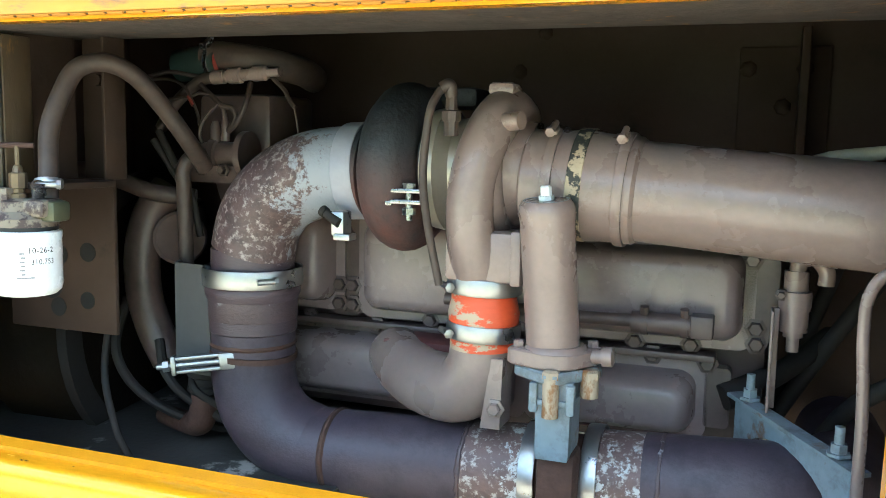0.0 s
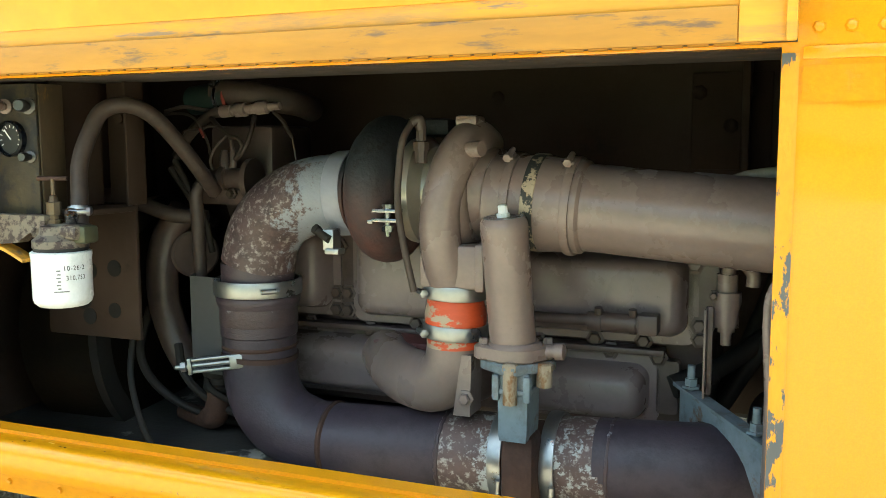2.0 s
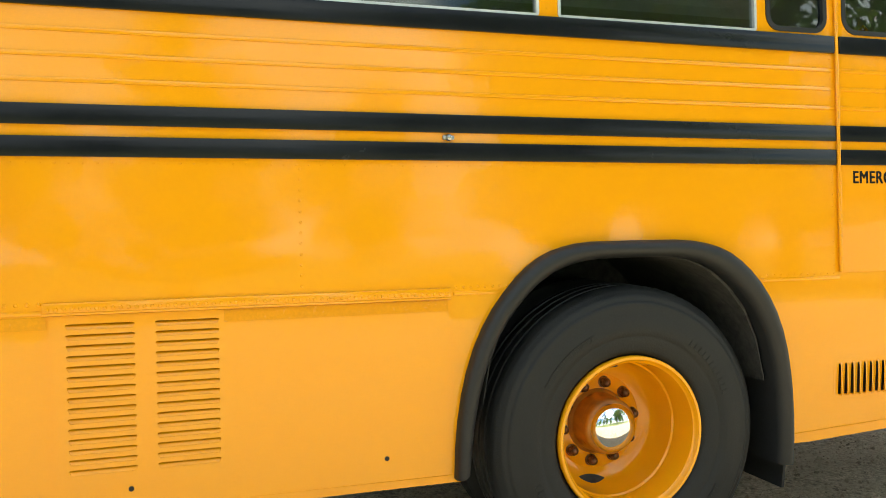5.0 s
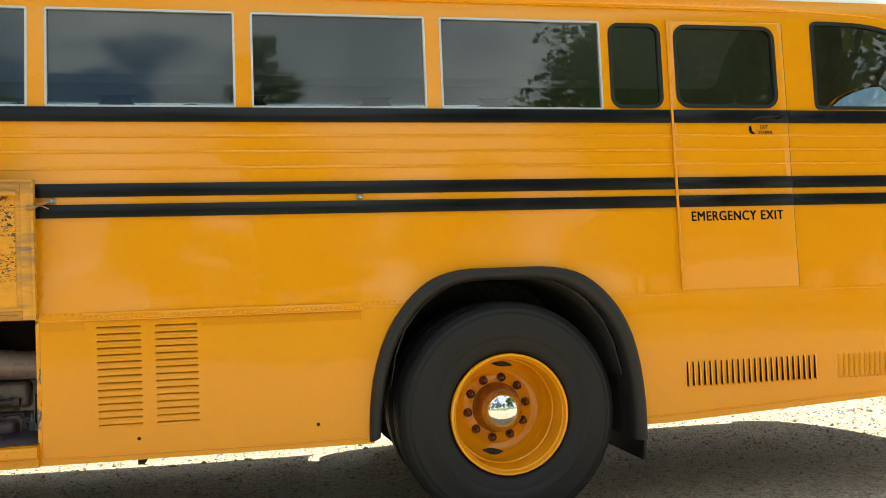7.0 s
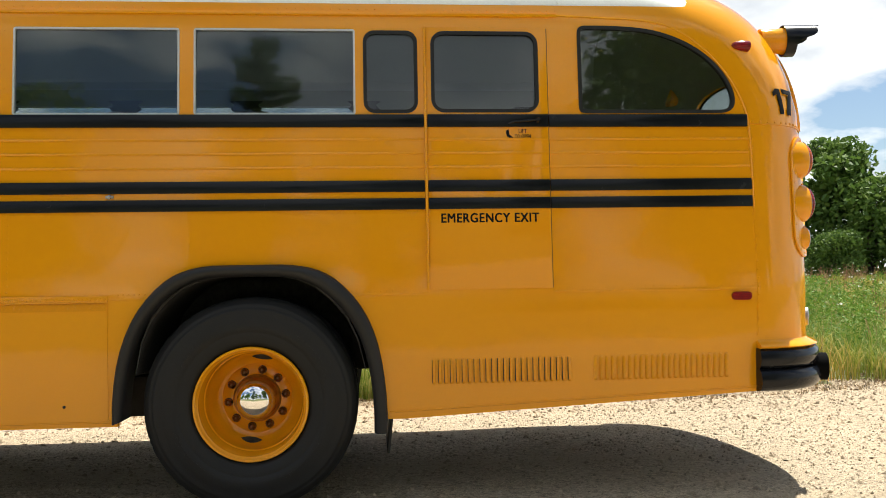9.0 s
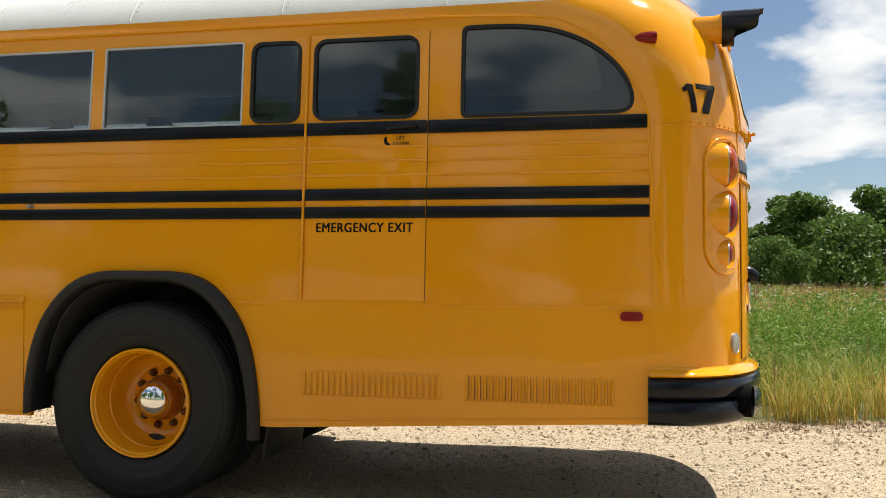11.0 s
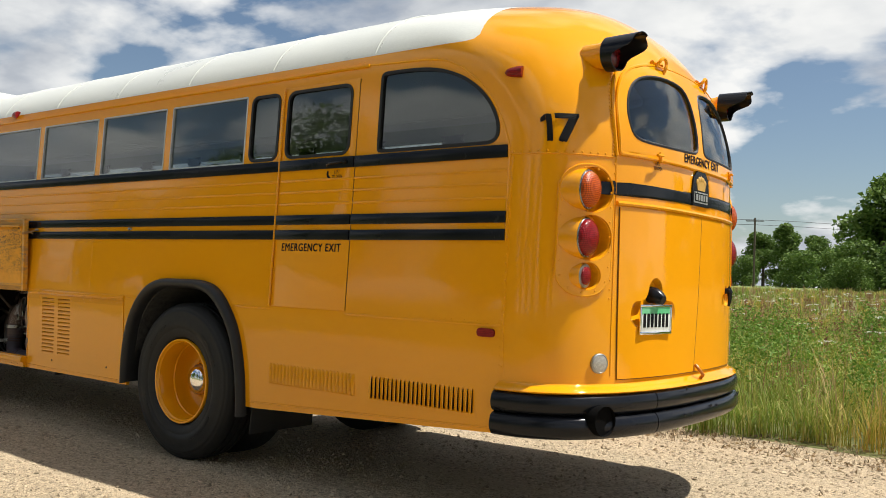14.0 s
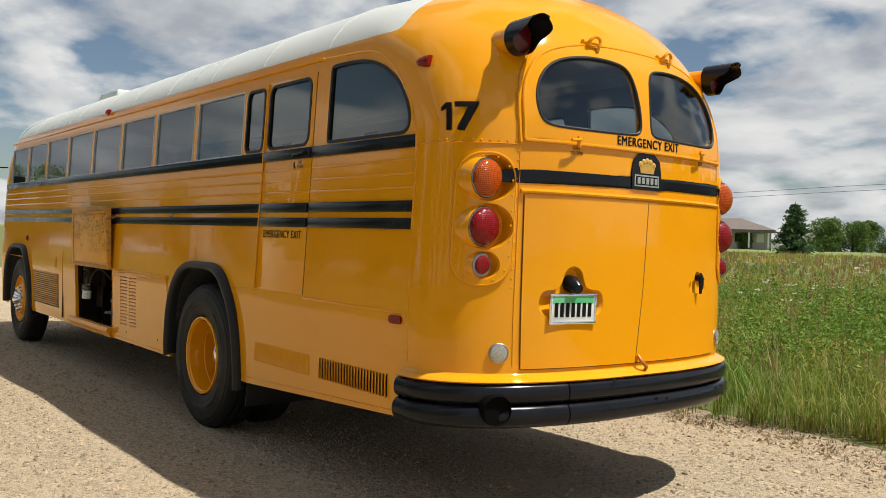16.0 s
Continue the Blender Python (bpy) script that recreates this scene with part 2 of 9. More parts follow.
def rounded(x0, x1, z0, z1, r, n=6):
    """A rounded rectangle in x and z. r: one radius or four, from the lower left round to the upper left, anticlockwise."""
    rs = (r,) * 4 if isinstance(r, (int, float)) else r
    out = []
    for k, (cx, cz, q) in enumerate(((x0, z0, rs[0]), (x1, z0, rs[1]), (x1, z1, rs[2]), (x0, z1, rs[3]))):
        ox, oz = ((1, 1), (-1, 1), (-1, -1), (1, -1))[k]
        for i in range(n + 1):
            a = math.pi + k * math.pi / 2 + (math.pi / 2) * i / n
            out.append((cx + ox * q + q * math.cos(a), cz + oz * q + q * math.sin(a)))
    return out


def prism(bm, poly, y0, y1):
    """Pushes a polygon of (x, z) from y0 to y1."""
    return loft(bm, [[Vector((x, y, z)) for x, z in poly] for y in (y0, y1)])


def band(bm, outer, inner, y0, y1):
    """A frame between two polygons of as many corners, from y0 to y1."""
    rings = [[bm.verts.new((x, y, z)) for x, z in poly] for poly, y in ((outer, y0), (inner, y0), (inner, y1), (outer, y1))]
    n = len(outer)
    for a, b in zip(rings, rings[1:] + rings[:1]):
        for i in range(n):
            bm.faces.new((a[i], a[(i + 1) % n], b[(i + 1) % n], b[i]))
    return bm


def to_mesh_object(bm, name="cutter"):
    bmesh.ops.recalc_face_normals(bm, faces=bm.faces[:])
    me = bpy.data.meshes.new(name)
    bm.to_mesh(me)
    bm.free()
    return new(name, me)


def carve(ob, cutter, kind="DIFFERENCE"):
    """Cuts with another mesh for good, so that no modifier stays behind."""
    md = ob.modifiers.new("cut", "BOOLEAN")
    md.operation, md.object, md.solver = kind, cutter, "EXACT"
    dg = bpy.context.evaluated_depsgraph_get()
    me = bpy.data.meshes.new_from_object(ob.evaluated_get(dg))
    ob.modifiers.clear()
    ob.data = me
    return ob


# ---- ground ----
SIDE, FAR, MID, TAIL, NOSE = 0.907, 3.503, 2.205, 5.93, -5.55


def verge(x):
    """Where the road ends and the meadow begins."""
    return 5.0 + 0.2 * min(max(x - 6.0, 0.0), 8.0)


def ground_height(x, y):
    road = -0.058 + 0.012 * math.sin(y * 1.7 + 0.4) + 0.012 * math.sin(x * 0.9 + y)
    bank = max(0.0, min(1.0, (y - verge(x)) / 0.8))
    h = road + bank * 0.10 + 0.02 * noise.noise((x * 0.7, y * 0.7, 0))
    h += 0.016 * min(max(y - 8.0, 0.0), 100.0)
    far = math.hypot(x, y)
    return h + (0.6 * noise.noise((x * 0.012, y * 0.012, 3.0)) * min(1.0, max(0.0, (far - 40) / 80)))


def axis_steps(low, high, fine_low, fine_high, step, grow=1.25):
    out = list(np.arange(fine_low, fine_high + step, step))
    d = step
    while out[-1] < high:
        d *= grow
        out.append(out[-1] + d)
    d = step
    while out[0] > low:
        d *= grow
        out.insert(0, out[0] - d)
    return out


GRASS_GROUND = material("meadow_soil", (0.10, 0.13, 0.03), 0.9, second=(0.16, 0.14, 0.05), scale=0.35, amount=0.8, fine=9, bump=0.6, bump_scale=12)
DIRT = material("dirt_road", (0.5208, 0.4114, 0.2729), 0.95, second=(0.4271, 0.3385, 0.2208), scale=0.9, amount=0.9, fine=30, bump=0.0, stretch=(0.12, 1.5, 1))
dt = DIRT.node_tree
dp = dt.nodes["Principled BSDF"]
dco = dt.nodes.new("ShaderNodeTexCoord")
sand = dp.inputs["Base Color"].links[0].from_socket
grit = node(dt, "ShaderNodeTexVoronoi", Scale=70.0, Randomness=1.0)
clods = node(dt, "ShaderNodeTexNoise", Scale=26.0, Detail=6.0, Roughness=0.65)
rough_patch = node(dt, "ShaderNodeTexNoise", Scale=1.1, Detail=4.0, Roughness=0.55)
dmap = node(dt, "ShaderNodeMapping", Scale=(0.09, 2.4, 1.0), Rotation=(0.0, 0.0, 0.06))
dt.links.new(dco.outputs["Object"], dmap.inputs["Vector"])
dt.links.new(dmap.outputs[0], rough_patch.inputs["Vector"])
for n_ in (grit, clods):
    dt.links.new(dco.outputs["Object"], n_.inputs["Vector"])
loose = ramp(dt, rough_patch.outputs["Fac"], [(0.36, 0.40), (0.56, 1.0)])
speck = ramp(dt, clods.outputs["Fac"], [(0.34, 0.42), (0.46, 0.95), (0.58, 1.02), (0.68, 1.32)])
stone_tone = ramp(dt, grit.outputs["Color"], [(0.0, 0.55), (0.5, 1.0), (1.0, 1.3)])
shade = mix(dt, loose, (1.0, 1.0, 1.0), mix(dt, 1.0, speck, stone_tone, "MULTIPLY"))
dt.links.new(mix(dt, 1.0, sand, shade, "MULTIPLY"), dp.inputs["Base Color"])
b1 = node(dt, "ShaderNodeBump", Strength=1.0, Distance=0.030)
b2 = node(dt, "ShaderNodeBump", Strength=0.8, Distance=0.010)
b2.invert = True
dt.links.new(clods.outputs["Fac"], b1.inputs["Height"])
dt.links.new(grit.outputs["Distance"], b2.inputs["Height"])
dt.links.new(b1.outputs[0], b2.inputs["Normal"])
dt.links.new(b2.outputs[0], dp.inputs["Normal"])

xs = axis_steps(-1500, 1500, -9, 13, 0.25)
ys = axis_steps(-1500, 1500, -5, 9, 0.25)
me = bpy.data.meshes.new("ground")
verts = [(x, y, ground_height(x, y)) for y in ys for x in xs]
nx = len(xs)
faces = [(j * nx + i, j * nx + i + 1, (j + 1) * nx + i + 1, (j + 1) * nx + i) for j in range(len(ys) - 1) for i in range(nx - 1)]
me.from_pydata(verts, [], faces)
me.polygons.foreach_set("use_smooth", [True] * len(me.polygons))
me.materials.append(DIRT)
me.materials.append(GRASS_GROUND)
me.materials.append(material("mown_lawn", (0.15, 0.21, 0.045), 0.9, second=(0.20, 0.23, 0.07), scale=0.06, amount=0.8, fine=3, bump=0.3, bump_scale=8))
for p in me.polygons:
    c = p.center
    p.material_index = 2 if c.y > 74 else 1 if (c.y > verge(c.x) + 0.15 or c.y < -5.4 + 0.3 * math.sin(c.x * 0.7)) else 0
ground = tagged(new("ground", me), "sandy dirt road beside an overgrown green meadow", "ground", kind="structure")


# ---- the bus ----
bus = thing("school_bus", "yellow school bus with black rails and a white roof", "bus")


HALF = (FAR - SIDE) / 2


def tail_x(z):
    s = max(0.0, min(1.0, (z - 2.0) / 1.27))
    return 4.6 + (TAIL - 4.6) * (1 - s ** 2.55) ** (1 / 2.55)


def half_width(z):
    if z < 1.13:
        return HALF - 0.022 * ((1.13 - z) / 0.7)
    s = max(0.0, min(1.0, (z - 2.60) / 0.67))
    return HALF * (1 - s ** 2.5) ** (1 / 2.3)


def corner_depth(z):
    return 0.60 + 0.9 * max(0.0, z - 2.15) ** 1.7


def outline(z, inset=0.0, n=40):
    """The plan of the body at a height: from the nose along the near side, round the tail, along the far side and round the nose."""
    b = max(half_width(z) - inset, 0.02)
    xt, a = tail_x(z) - inset, corner_depth(z)
    x0 = xt - a
    xn = NOSE + inset + (TAIL - tail_x(z)) * 0.8
    x1 = xn + a
    sup = lambda k, n=n: (max(0.0, math.cos(math.pi / 2 * k / n)) ** 0.8, max(0.0, math.sin(math.pi / 2 * k / n)) ** 0.8)
    pts = []
    sides = 40
    for k in range(sides):
        pts.append((x1 + (x0 - x1) * k / sides, MID - b))
    for k in range(n):
        c, s = sup(k)
        pts.append((x0 + a * s, MID - b * c))
    for k in range(n):
        c, s = sup(n - k)
        pts.append((x0 + a * s, MID + b * c))
    for k in range(sides):
        pts.append((x0 + (x1 - x0) * k / sides, MID + b))
    for k in range(n):
        c, s = sup(k)
        pts.append((x1 - a * s, MID + b * c))
    for k in range(n):
        c, s = sup(n - k)
        pts.append((x1 - a * s, MID - b * c))
    return [Vector((x, y, z)) for x, y in pts]


LEVELS = [0.43, 0.6, 0.8, 1.0, 1.13, 1.4, 1.7, 2.0, 2.2, 2.4, 2.5, 2.58, 2.66, 2.74, 2.80, 2.86, 2.91, 2.96, 3.0, 3.04, 3.08, 3.12, 3.16, 3.19, 3.22, 3.24, 3.255, 3.265, 3.2695]


def shell():
    bm = bmesh.new()
    outer = [outline(z) for z in LEVELS]
    inner = [[p - Vector((0, 0, 0.03 if z > 2.9 else 0.0)) for p in outline(z, 0.03)] for z in LEVELS]
    rings = [[bm.verts.new(p) for p in r] for r in reversed(inner)] + [[bm.verts.new(p) for p in r] for r in outer]
    n = len(rings[0])
    for a, b in zip(rings, rings[1:]):
        for i in range(n):
            bm.faces.new((a[i], a[(i + 1) % n], b[(i + 1) % n], b[i]))
    bm.faces.new(rings[0])
    bm.faces.new(rings[-1])
    return to_mesh_object(bm, "body")


WIN_X = [(0.176 + 0.978 * k, 0.176 + 0.978 * k + 0.90) for k in range(-5, 3)]
WIN_Z = (2.145, 2.640)
FAR_Z = (2.145, 2.672)
QUARTER = [(4.325, 2.30), (4.325, 2.205), (4.327, 2.170), (4.345, 2.160), (4.39, 2.159), (4.70, 2.159), (5.12, 2.159), (5.185, 2.160), (5.228, 2.178), (5.246, 2.215), (5.242, 2.27), (5.218, 2.335), (5.170, 2.412), (5.095, 2.490), (4.99, 2.562), (4.883, 2.609), (4.775, 2.641), (4.65, 2.658), (4.52, 2.664), (4.40, 2.665), (4.350, 2.664), (4.328, 2.650), (4.325, 2.61), (4.325, 2.50)]


def soften(poly, times=2):
    for _ in range(times):
        out = []
        for a, b in zip(poly, poly[1:] + poly[:1]):
            out += [(0.75 * a[0] + 0.25 * b[0], 0.75 * a[1] + 0.25 * b[1]), (0.25 * a[0] + 0.75 * b[0], 0.25 * a[1] + 0.75 * b[1])]
        poly = out
    return poly


QUARTER_IN = soften(QUARTER)
ARCH_IN = soften([(1.745, 0.2), (1.755, 0.62), (1.835, 0.94), (2.00, 1.15), (2.18, 1.233), (2.42, 1.238), (2.68, 1.233), (2.86, 1.15), (3.035, 0.94), (3.115, 0.62), (3.115, 0.2)], 2)
ARCH_CUT = soften([(1.722, 0.2), (1.722, 0.62), (1.80, 0.955), (1.975, 1.18), (2.16, 1.266), (2.42, 1.27), (2.70, 1.266), (2.885, 1.18), (3.068, 0.955), (3.153, 0.62), (3.153, 0.2)], 2)
FRONT_SHIFT = -6.40
BAY = (-1.165, 0.128, 0.53, 1.122)

cut = bmesh.new()
for x0, x1 in WIN_X:
    prism(cut, rounded(x0, x1, *WIN_Z, 0.012, 2), 0.5, MID)
    prism(cut, rounded(x0, x1, *FAR_Z, 0.012, 2), MID + 0.1, 3.8)
prism(cut, rounded(3.085, 3.38, 2.160, 2.628, 0.06), 0.5, 3.8)
prism(cut, rounded(3.47, 4.078, 2.163, 2.625, 0.07), 0.5, 3.8)
prism(cut, QUARTER_IN, 0.5, 3.8)
prism(cut, ARCH_CUT, 0.5, 3.8)
prism(cut, [(x + FRONT_SHIFT, z) for x, z in ARCH_CUT], 0.5, 3.8)
prism(cut, [(BAY[0], BAY[2]), (BAY[1], BAY[2]), (BAY[1], BAY[3]), (BAY[0] - 0.035, BAY[3])], 0.5, 1.2)
prism(cut, [(3.2, 0.425), (3.2, 0.30), (6.2, 0.30), (6.2, 0.575)], 0.4, 3.8)
box(cut, 0.375, 0.895, 0.5, 1.1, 0.575, 1.095)
for x0, x1 in ((3.42, 4.255), (4.345, 5.175)):
    box(cut, x0, x1, 0.5, 1.1, 0.60, 0.78)
windows_cut = to_mesh_object(cut)

cut = bmesh.new()
prism(cut, [(-7, 2.798), (4.93, 2.798), (4.99, 2.808), (5.015, 2.84), (5.0, 2.90), (4.97, 3.0), (4.94, 3.1), (4.90, 3.5), (-7, 3.5)], 0.3, 4.0)
white_cut = to_mesh_object(cut)

body = shell()
roof = new("roof", body.data.copy())
carve(roof, white_cut, "INTERSECT")
for c in (white_cut, windows_cut):
    carve(body, c)
for ob, m in ((body, YELLOW), (roof, WHITE_ROOF)):
    ob.data.materials.clear()
    ob.data.materials.append(m)
    ob.data.polygons.foreach_set("use_smooth", [True] * len(ob.data.polygons))
    ob.data.set_sharp_from_angle(angle=radians(30))
    ob.parent = bus
for c in (windows_cut, white_cut):
    bpy.data.objects.remove(c)
LINING = material("cream_green_lining", (0.40, 0.43, 0.32), 0.5, second=(0.33, 0.36, 0.27), scale=2, bump=0.02)
body.data.materials.append(LINING)
for p in body.data.polygons:
    c, nrm = p.center, p.normal
    if c.z > 1.3 and (nrm.y * (c.y - MID) < -0.3 * abs(c.y - MID) or (c.x > 4.8 and nrm.x < -0.3) or (c.z > 2.6 and nrm.z < -0.3)):
        p.material_index = 1
body["label"] = "yellow painted sheet metal shell"
roof["label"] = "white painted roof"

# rubber fender round the wheel opening
ARCH_OUT = soften([(1.705, 0.15), (1.69, 0.62), (1.77, 0.97), (1.95, 1.21), (2.14, 1.30), (2.42, 1.303), (2.74, 1.302), (2.935, 1.215), (3.115, 0.98), (3.19, 0.62), (3.19, 0.2)], 2)


def fender(shift):
    bm = bmesh.new()
    a = [(x + shift, z) for x, z in ARCH_OUT]
    b = [(x + shift, z) for x, z in ARCH_IN]
    keep = [i for i, (x, z) in enumerate(ARCH_OUT) if z > 0.33]
    order = sorted(keep, key=lambda i: -math.atan2(ARCH_OUT[i][1] - 0.2, ARCH_OUT[i][0] - 2.44))
    rings = []
    for i in order:
        (xo, zo), (xi, zi) = a[i], b[i]
        q = MID - half_width(zo)
        rings.append([Vector(p) for p in ((xo, q + 0.002, zo), (xo, q - 0.020, zo)) + tuple((xo + (xi - xo) * f, q - d, zo + (zi - zo) * f) for f, d in ((0.03, 0.032), (0.10, 0.043), (0.22, 0.052), (0.38, 0.057), (0.55, 0.056), (0.72, 0.050), (0.86, 0.040), (0.95, 0.028))) + ((xi, q - 0.014, zi), (xi, q + 0.15, zi), (xi + 0.1 * (xo - xi), q + 0.15, zi + 0.1 * (zo - zi) + 0.004), (0.4 * xo + 0.6 * xi, q + 0.002, 0.4 * zo + 0.6 * zi))])
    loft(bm, rings)
    return part("fender", bm, RUBBER, bus, "black rubber wheel arch flare")


fender(0.0)
fender(FRONT_SHIFT)

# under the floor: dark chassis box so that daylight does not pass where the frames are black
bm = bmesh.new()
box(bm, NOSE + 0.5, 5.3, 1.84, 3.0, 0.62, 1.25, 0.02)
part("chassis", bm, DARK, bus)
# further unseen boxes, added only to deepen the shade under the bus
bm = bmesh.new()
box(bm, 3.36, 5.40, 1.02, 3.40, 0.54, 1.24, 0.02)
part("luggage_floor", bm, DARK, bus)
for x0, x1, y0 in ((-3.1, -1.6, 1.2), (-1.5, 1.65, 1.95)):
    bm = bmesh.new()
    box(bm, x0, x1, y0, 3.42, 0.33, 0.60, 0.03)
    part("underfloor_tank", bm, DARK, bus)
bm = bmesh.new()
loft(bm, [[Vector((p.x, p.y, z)) for p in outline(1.3, 0.04)] for z in (1.29, 1.34)])
part("cabin_floor", bm, DARK, bus)


# ---- bus: outside of the near side ----
def wrap(s, z, off=0.0):
    """A point of the rounded tail: s metres along the skin from its middle (near side negative), at height z, off metres proud."""
    a, b = corner_depth(z), half_width(z)
    x0 = tail_x(z) - a
    k = np.linspace(0, 1, 160) * (math.pi / 2)
    X, Y = a * np.maximum(np.cos(k), 0) ** 0.8, b * np.sin(k) ** 0.8
    d = np.concatenate(([0], np.cumsum(np.hypot(np.diff(X), np.diff(Y)))))
    q = abs(s)
    if q > d[-1]:
        return Vector((x0 - (q - d[-1]), MID + math.copysign(b + off, s), z))
    x, y = float(np.interp(q, d, X)), float(np.interp(q, d, Y))
    x2, y2 = float(np.interp(q + 0.01, d, X)), float(np.interp(q + 0.01, d, Y))
    x1, y1 = float(np.interp(max(q - 0.01, 0), d, X)), float(np.interp(max(q - 0.01, 0), d, Y))
    n = Vector((y2 - y1, x1 - x2)).normalized() if (x2, y2) != (x1, y1) else Vector((1, 0))
    return Vector((x0 + x + n.x * off, MID + math.copysign(y + n.y * off, s), z))


def skin_frame(s, z):
    """Place and axes of the tail's skin: along, up, out."""
    p = wrap(s, z)
    along = (wrap(s + 0.02, z) - wrap(s - 0.02, z)).normalized()
    up = (wrap(s, z + 0.03) - wrap(s, z - 0.03)).normalized()
    out = along.cross(up).normalized()
    if out.x < 0 and abs(out.x) > 0.05 or out.dot(p - Vector((3, MID, z))) < 0:
        out = -out
    return p, along, up, out


def skin_patch(bm, poly, lo, hi):
    """A plate that follows the tail, between lo and hi metres proud, cut to a convex outline of (s, z)."""
    zs = [z for _, z in poly]
    rows = (min(zs) + max(zs)) / 2 - ((max(zs) - min(zs)) / 2 - 1e-4) * np.cos(np.linspace(0, math.pi, 18))
    grids = []
    for z in rows:
        hits = []
        for (s0, z0), (s1, z1) in zip(poly, poly[1:] + poly[:1]):
            if (z0 - z) * (z1 - z) <= 0 and z0 != z1:
                hits.append(s0 + (s1 - s0) * (z - z0) / (z1 - z0))
        grids.append((z, min(hits), max(hits)))
    n = 22
    top = [[bm.verts.new(wrap(a + (b - a) * i / n, z, hi)) for i in range(n + 1)] for z, a, b in grids]
    low = [[bm.verts.new(wrap(a + (b - a) * i / n, z, lo)) for i in range(n + 1)] for z, a, b in grids]
    for g in (top, low):
        for r0, r1 in zip(g, g[1:]):
            for i in range(n):
                bm.faces.new((r0[i], r0[i + 1], r1[i + 1], r1[i]))
    rim_t = top[0] + [r[-1] for r in top[1:-1]] + top[-1][::-1] + [r[0] for r in top[-2:0:-1]]
    rim_l = low[0] + [r[-1] for r in low[1:-1]] + low[-1][::-1] + [r[0] for r in low[-2:0:-1]]
    for i in range(len(rim_t)):
        j = (i + 1) % len(rim_t)
        bm.faces.new((rim_t[i], rim_t[j], rim_l[j], rim_l[i]))
    return bm


def skin_bead(bm, path, r, steps=6, off=0.0):
    return tube(bm, [wrap(s, z, off) for s, z in path], r, 8, steps)


def rivets(bm, points, r=0.008, normal=(0, -1, 0)):
    """Low domes at points, each given alone or with its own outward direction."""
    for p in points:
        p, nrm = p if isinstance(p, tuple) and isinstance(p[0], Vector) else (Vector(p), Vector(normal))
        u, v = frame_of(nrm)
        tip = bm.verts.new(p + nrm * r * 0.55)
        r1 = [bm.verts.new(q) for q in ring(p + nrm * r * 0.38, u, v, r * 0.65, 7)]
        r2 = [bm.verts.new(q) for q in ring(p - nrm * 0.001, u, v, r, 7)]
        for i in range(7):
            j = (i + 1) % 7
            bm.faces.new((tip, r1[i], r1[j]))
            bm.faces.new((r1[i], r2[i], r2[j], r1[j]))
    return bm


def row(x0, x1, z, step, y=None):
    n = max(1, round((x1 - x0) / step))
    return [(x0 + (x1 - x0) * i / n, SIDE - 0.0005 if y is None else y, z) for i in range(n + 1)]


def column(x, z0, z1, step):
    n = max(1, round((z1 - z0) / step))
    return [(x, SIDE - 0.0005, z0 + (z1 - z0) * i / n) for i in range(n + 1)]


def side_y(z):
    return MID - half_width(z)


# emergency door: a proud skin with its own window
DOOR = (3.437, 4.136, 1.148, 2.655)
bm = bmesh.new()
box(bm, *DOOR[:2], SIDE - 0.005, SIDE + 0.003, *DOOR[2:], 0.002)
door = part("emergency_door", bm, YELLOW, bus)
bm = bmesh.new()
prism(bm, rounded(3.47, 4.078, 2.163, 2.625, 0.07), 0.5, 1.3)
c = to_mesh_object(bm)
carve(door, c)
bpy.data.objects.remove(c)
bm = bmesh.new()
cyl(bm, (3.428, SIDE - 0.012, 1.150), (3.428, SIDE - 0.012, 2.655), 0.008, n=10)
part("hinge", bm, YELLOW, door)
bm = bmesh.new()
tube(bm, [(3.90, SIDE - 0.022, 2.088), (3.94, SIDE - 0.045, 2.098), (4.02, SIDE - 0.046, 2.104), (4.085, SIDE - 0.040, 2.112)], [0.006, 0.008, 0.008, 0.005], 8)
lathe(bm, (4.07, SIDE - 0.018, 2.110), (0, -1, 0), [(0, 0.018), (0.02, 0.016), (0.03, 0.01)], 12)
part("door_handle", bm, BLACK, door, "black lever handle")

# belt rail and rub rails
for x0, x1 in ((NOSE + 0.62, 3.418), (3.438, 4.134), (4.138, 5.317)):
    for z0, z1, d in ((2.072, 2.145, 0.016), (1.702, 1.768, 0.013), (1.602, 1.667, 0.013)):
        bm = bmesh.new()
        d2 = d + (0.005 if x0 == 3.438 else 0)
        box(bm, x0, x1 + (0.011 if z0 < 2 and x1 > 5 else 0), SIDE - d2, SIDE + 0.002, z0, z1, 0.004)
        part("belt_rail" if z0 > 2 else "rub_rail", bm, BLACK, bus, "glossy black painted rail")
# far side, plain
for z0, z1 in ((2.072, 2.145), (1.702, 1.768), (1.602, 1.667)):
    bm = bmesh.new()
    box(bm, NOSE + 0.62, 5.32, FAR - 0.002, FAR + 0.014, z0, z1, 0.004)
    part("rub_rail", bm, BLACK, bus, "glossy black painted rail")

# pressed ribs between the belt rail and the rub rails
for x0, x1, proud in ((NOSE + 0.62, 3.418, 0), (3.438, 4.134, 0.005), (4.138, 5.325, 0)):
    for z in (2.002, 1.923, 1.843):
        bm = bmesh.new()
        box(bm, x0, x1, SIDE - 0.004 - proud, SIDE + 0.001, z - 0.008, z + 0.008, 0.003)
        part("side_rib", bm, YELLOW, bus)

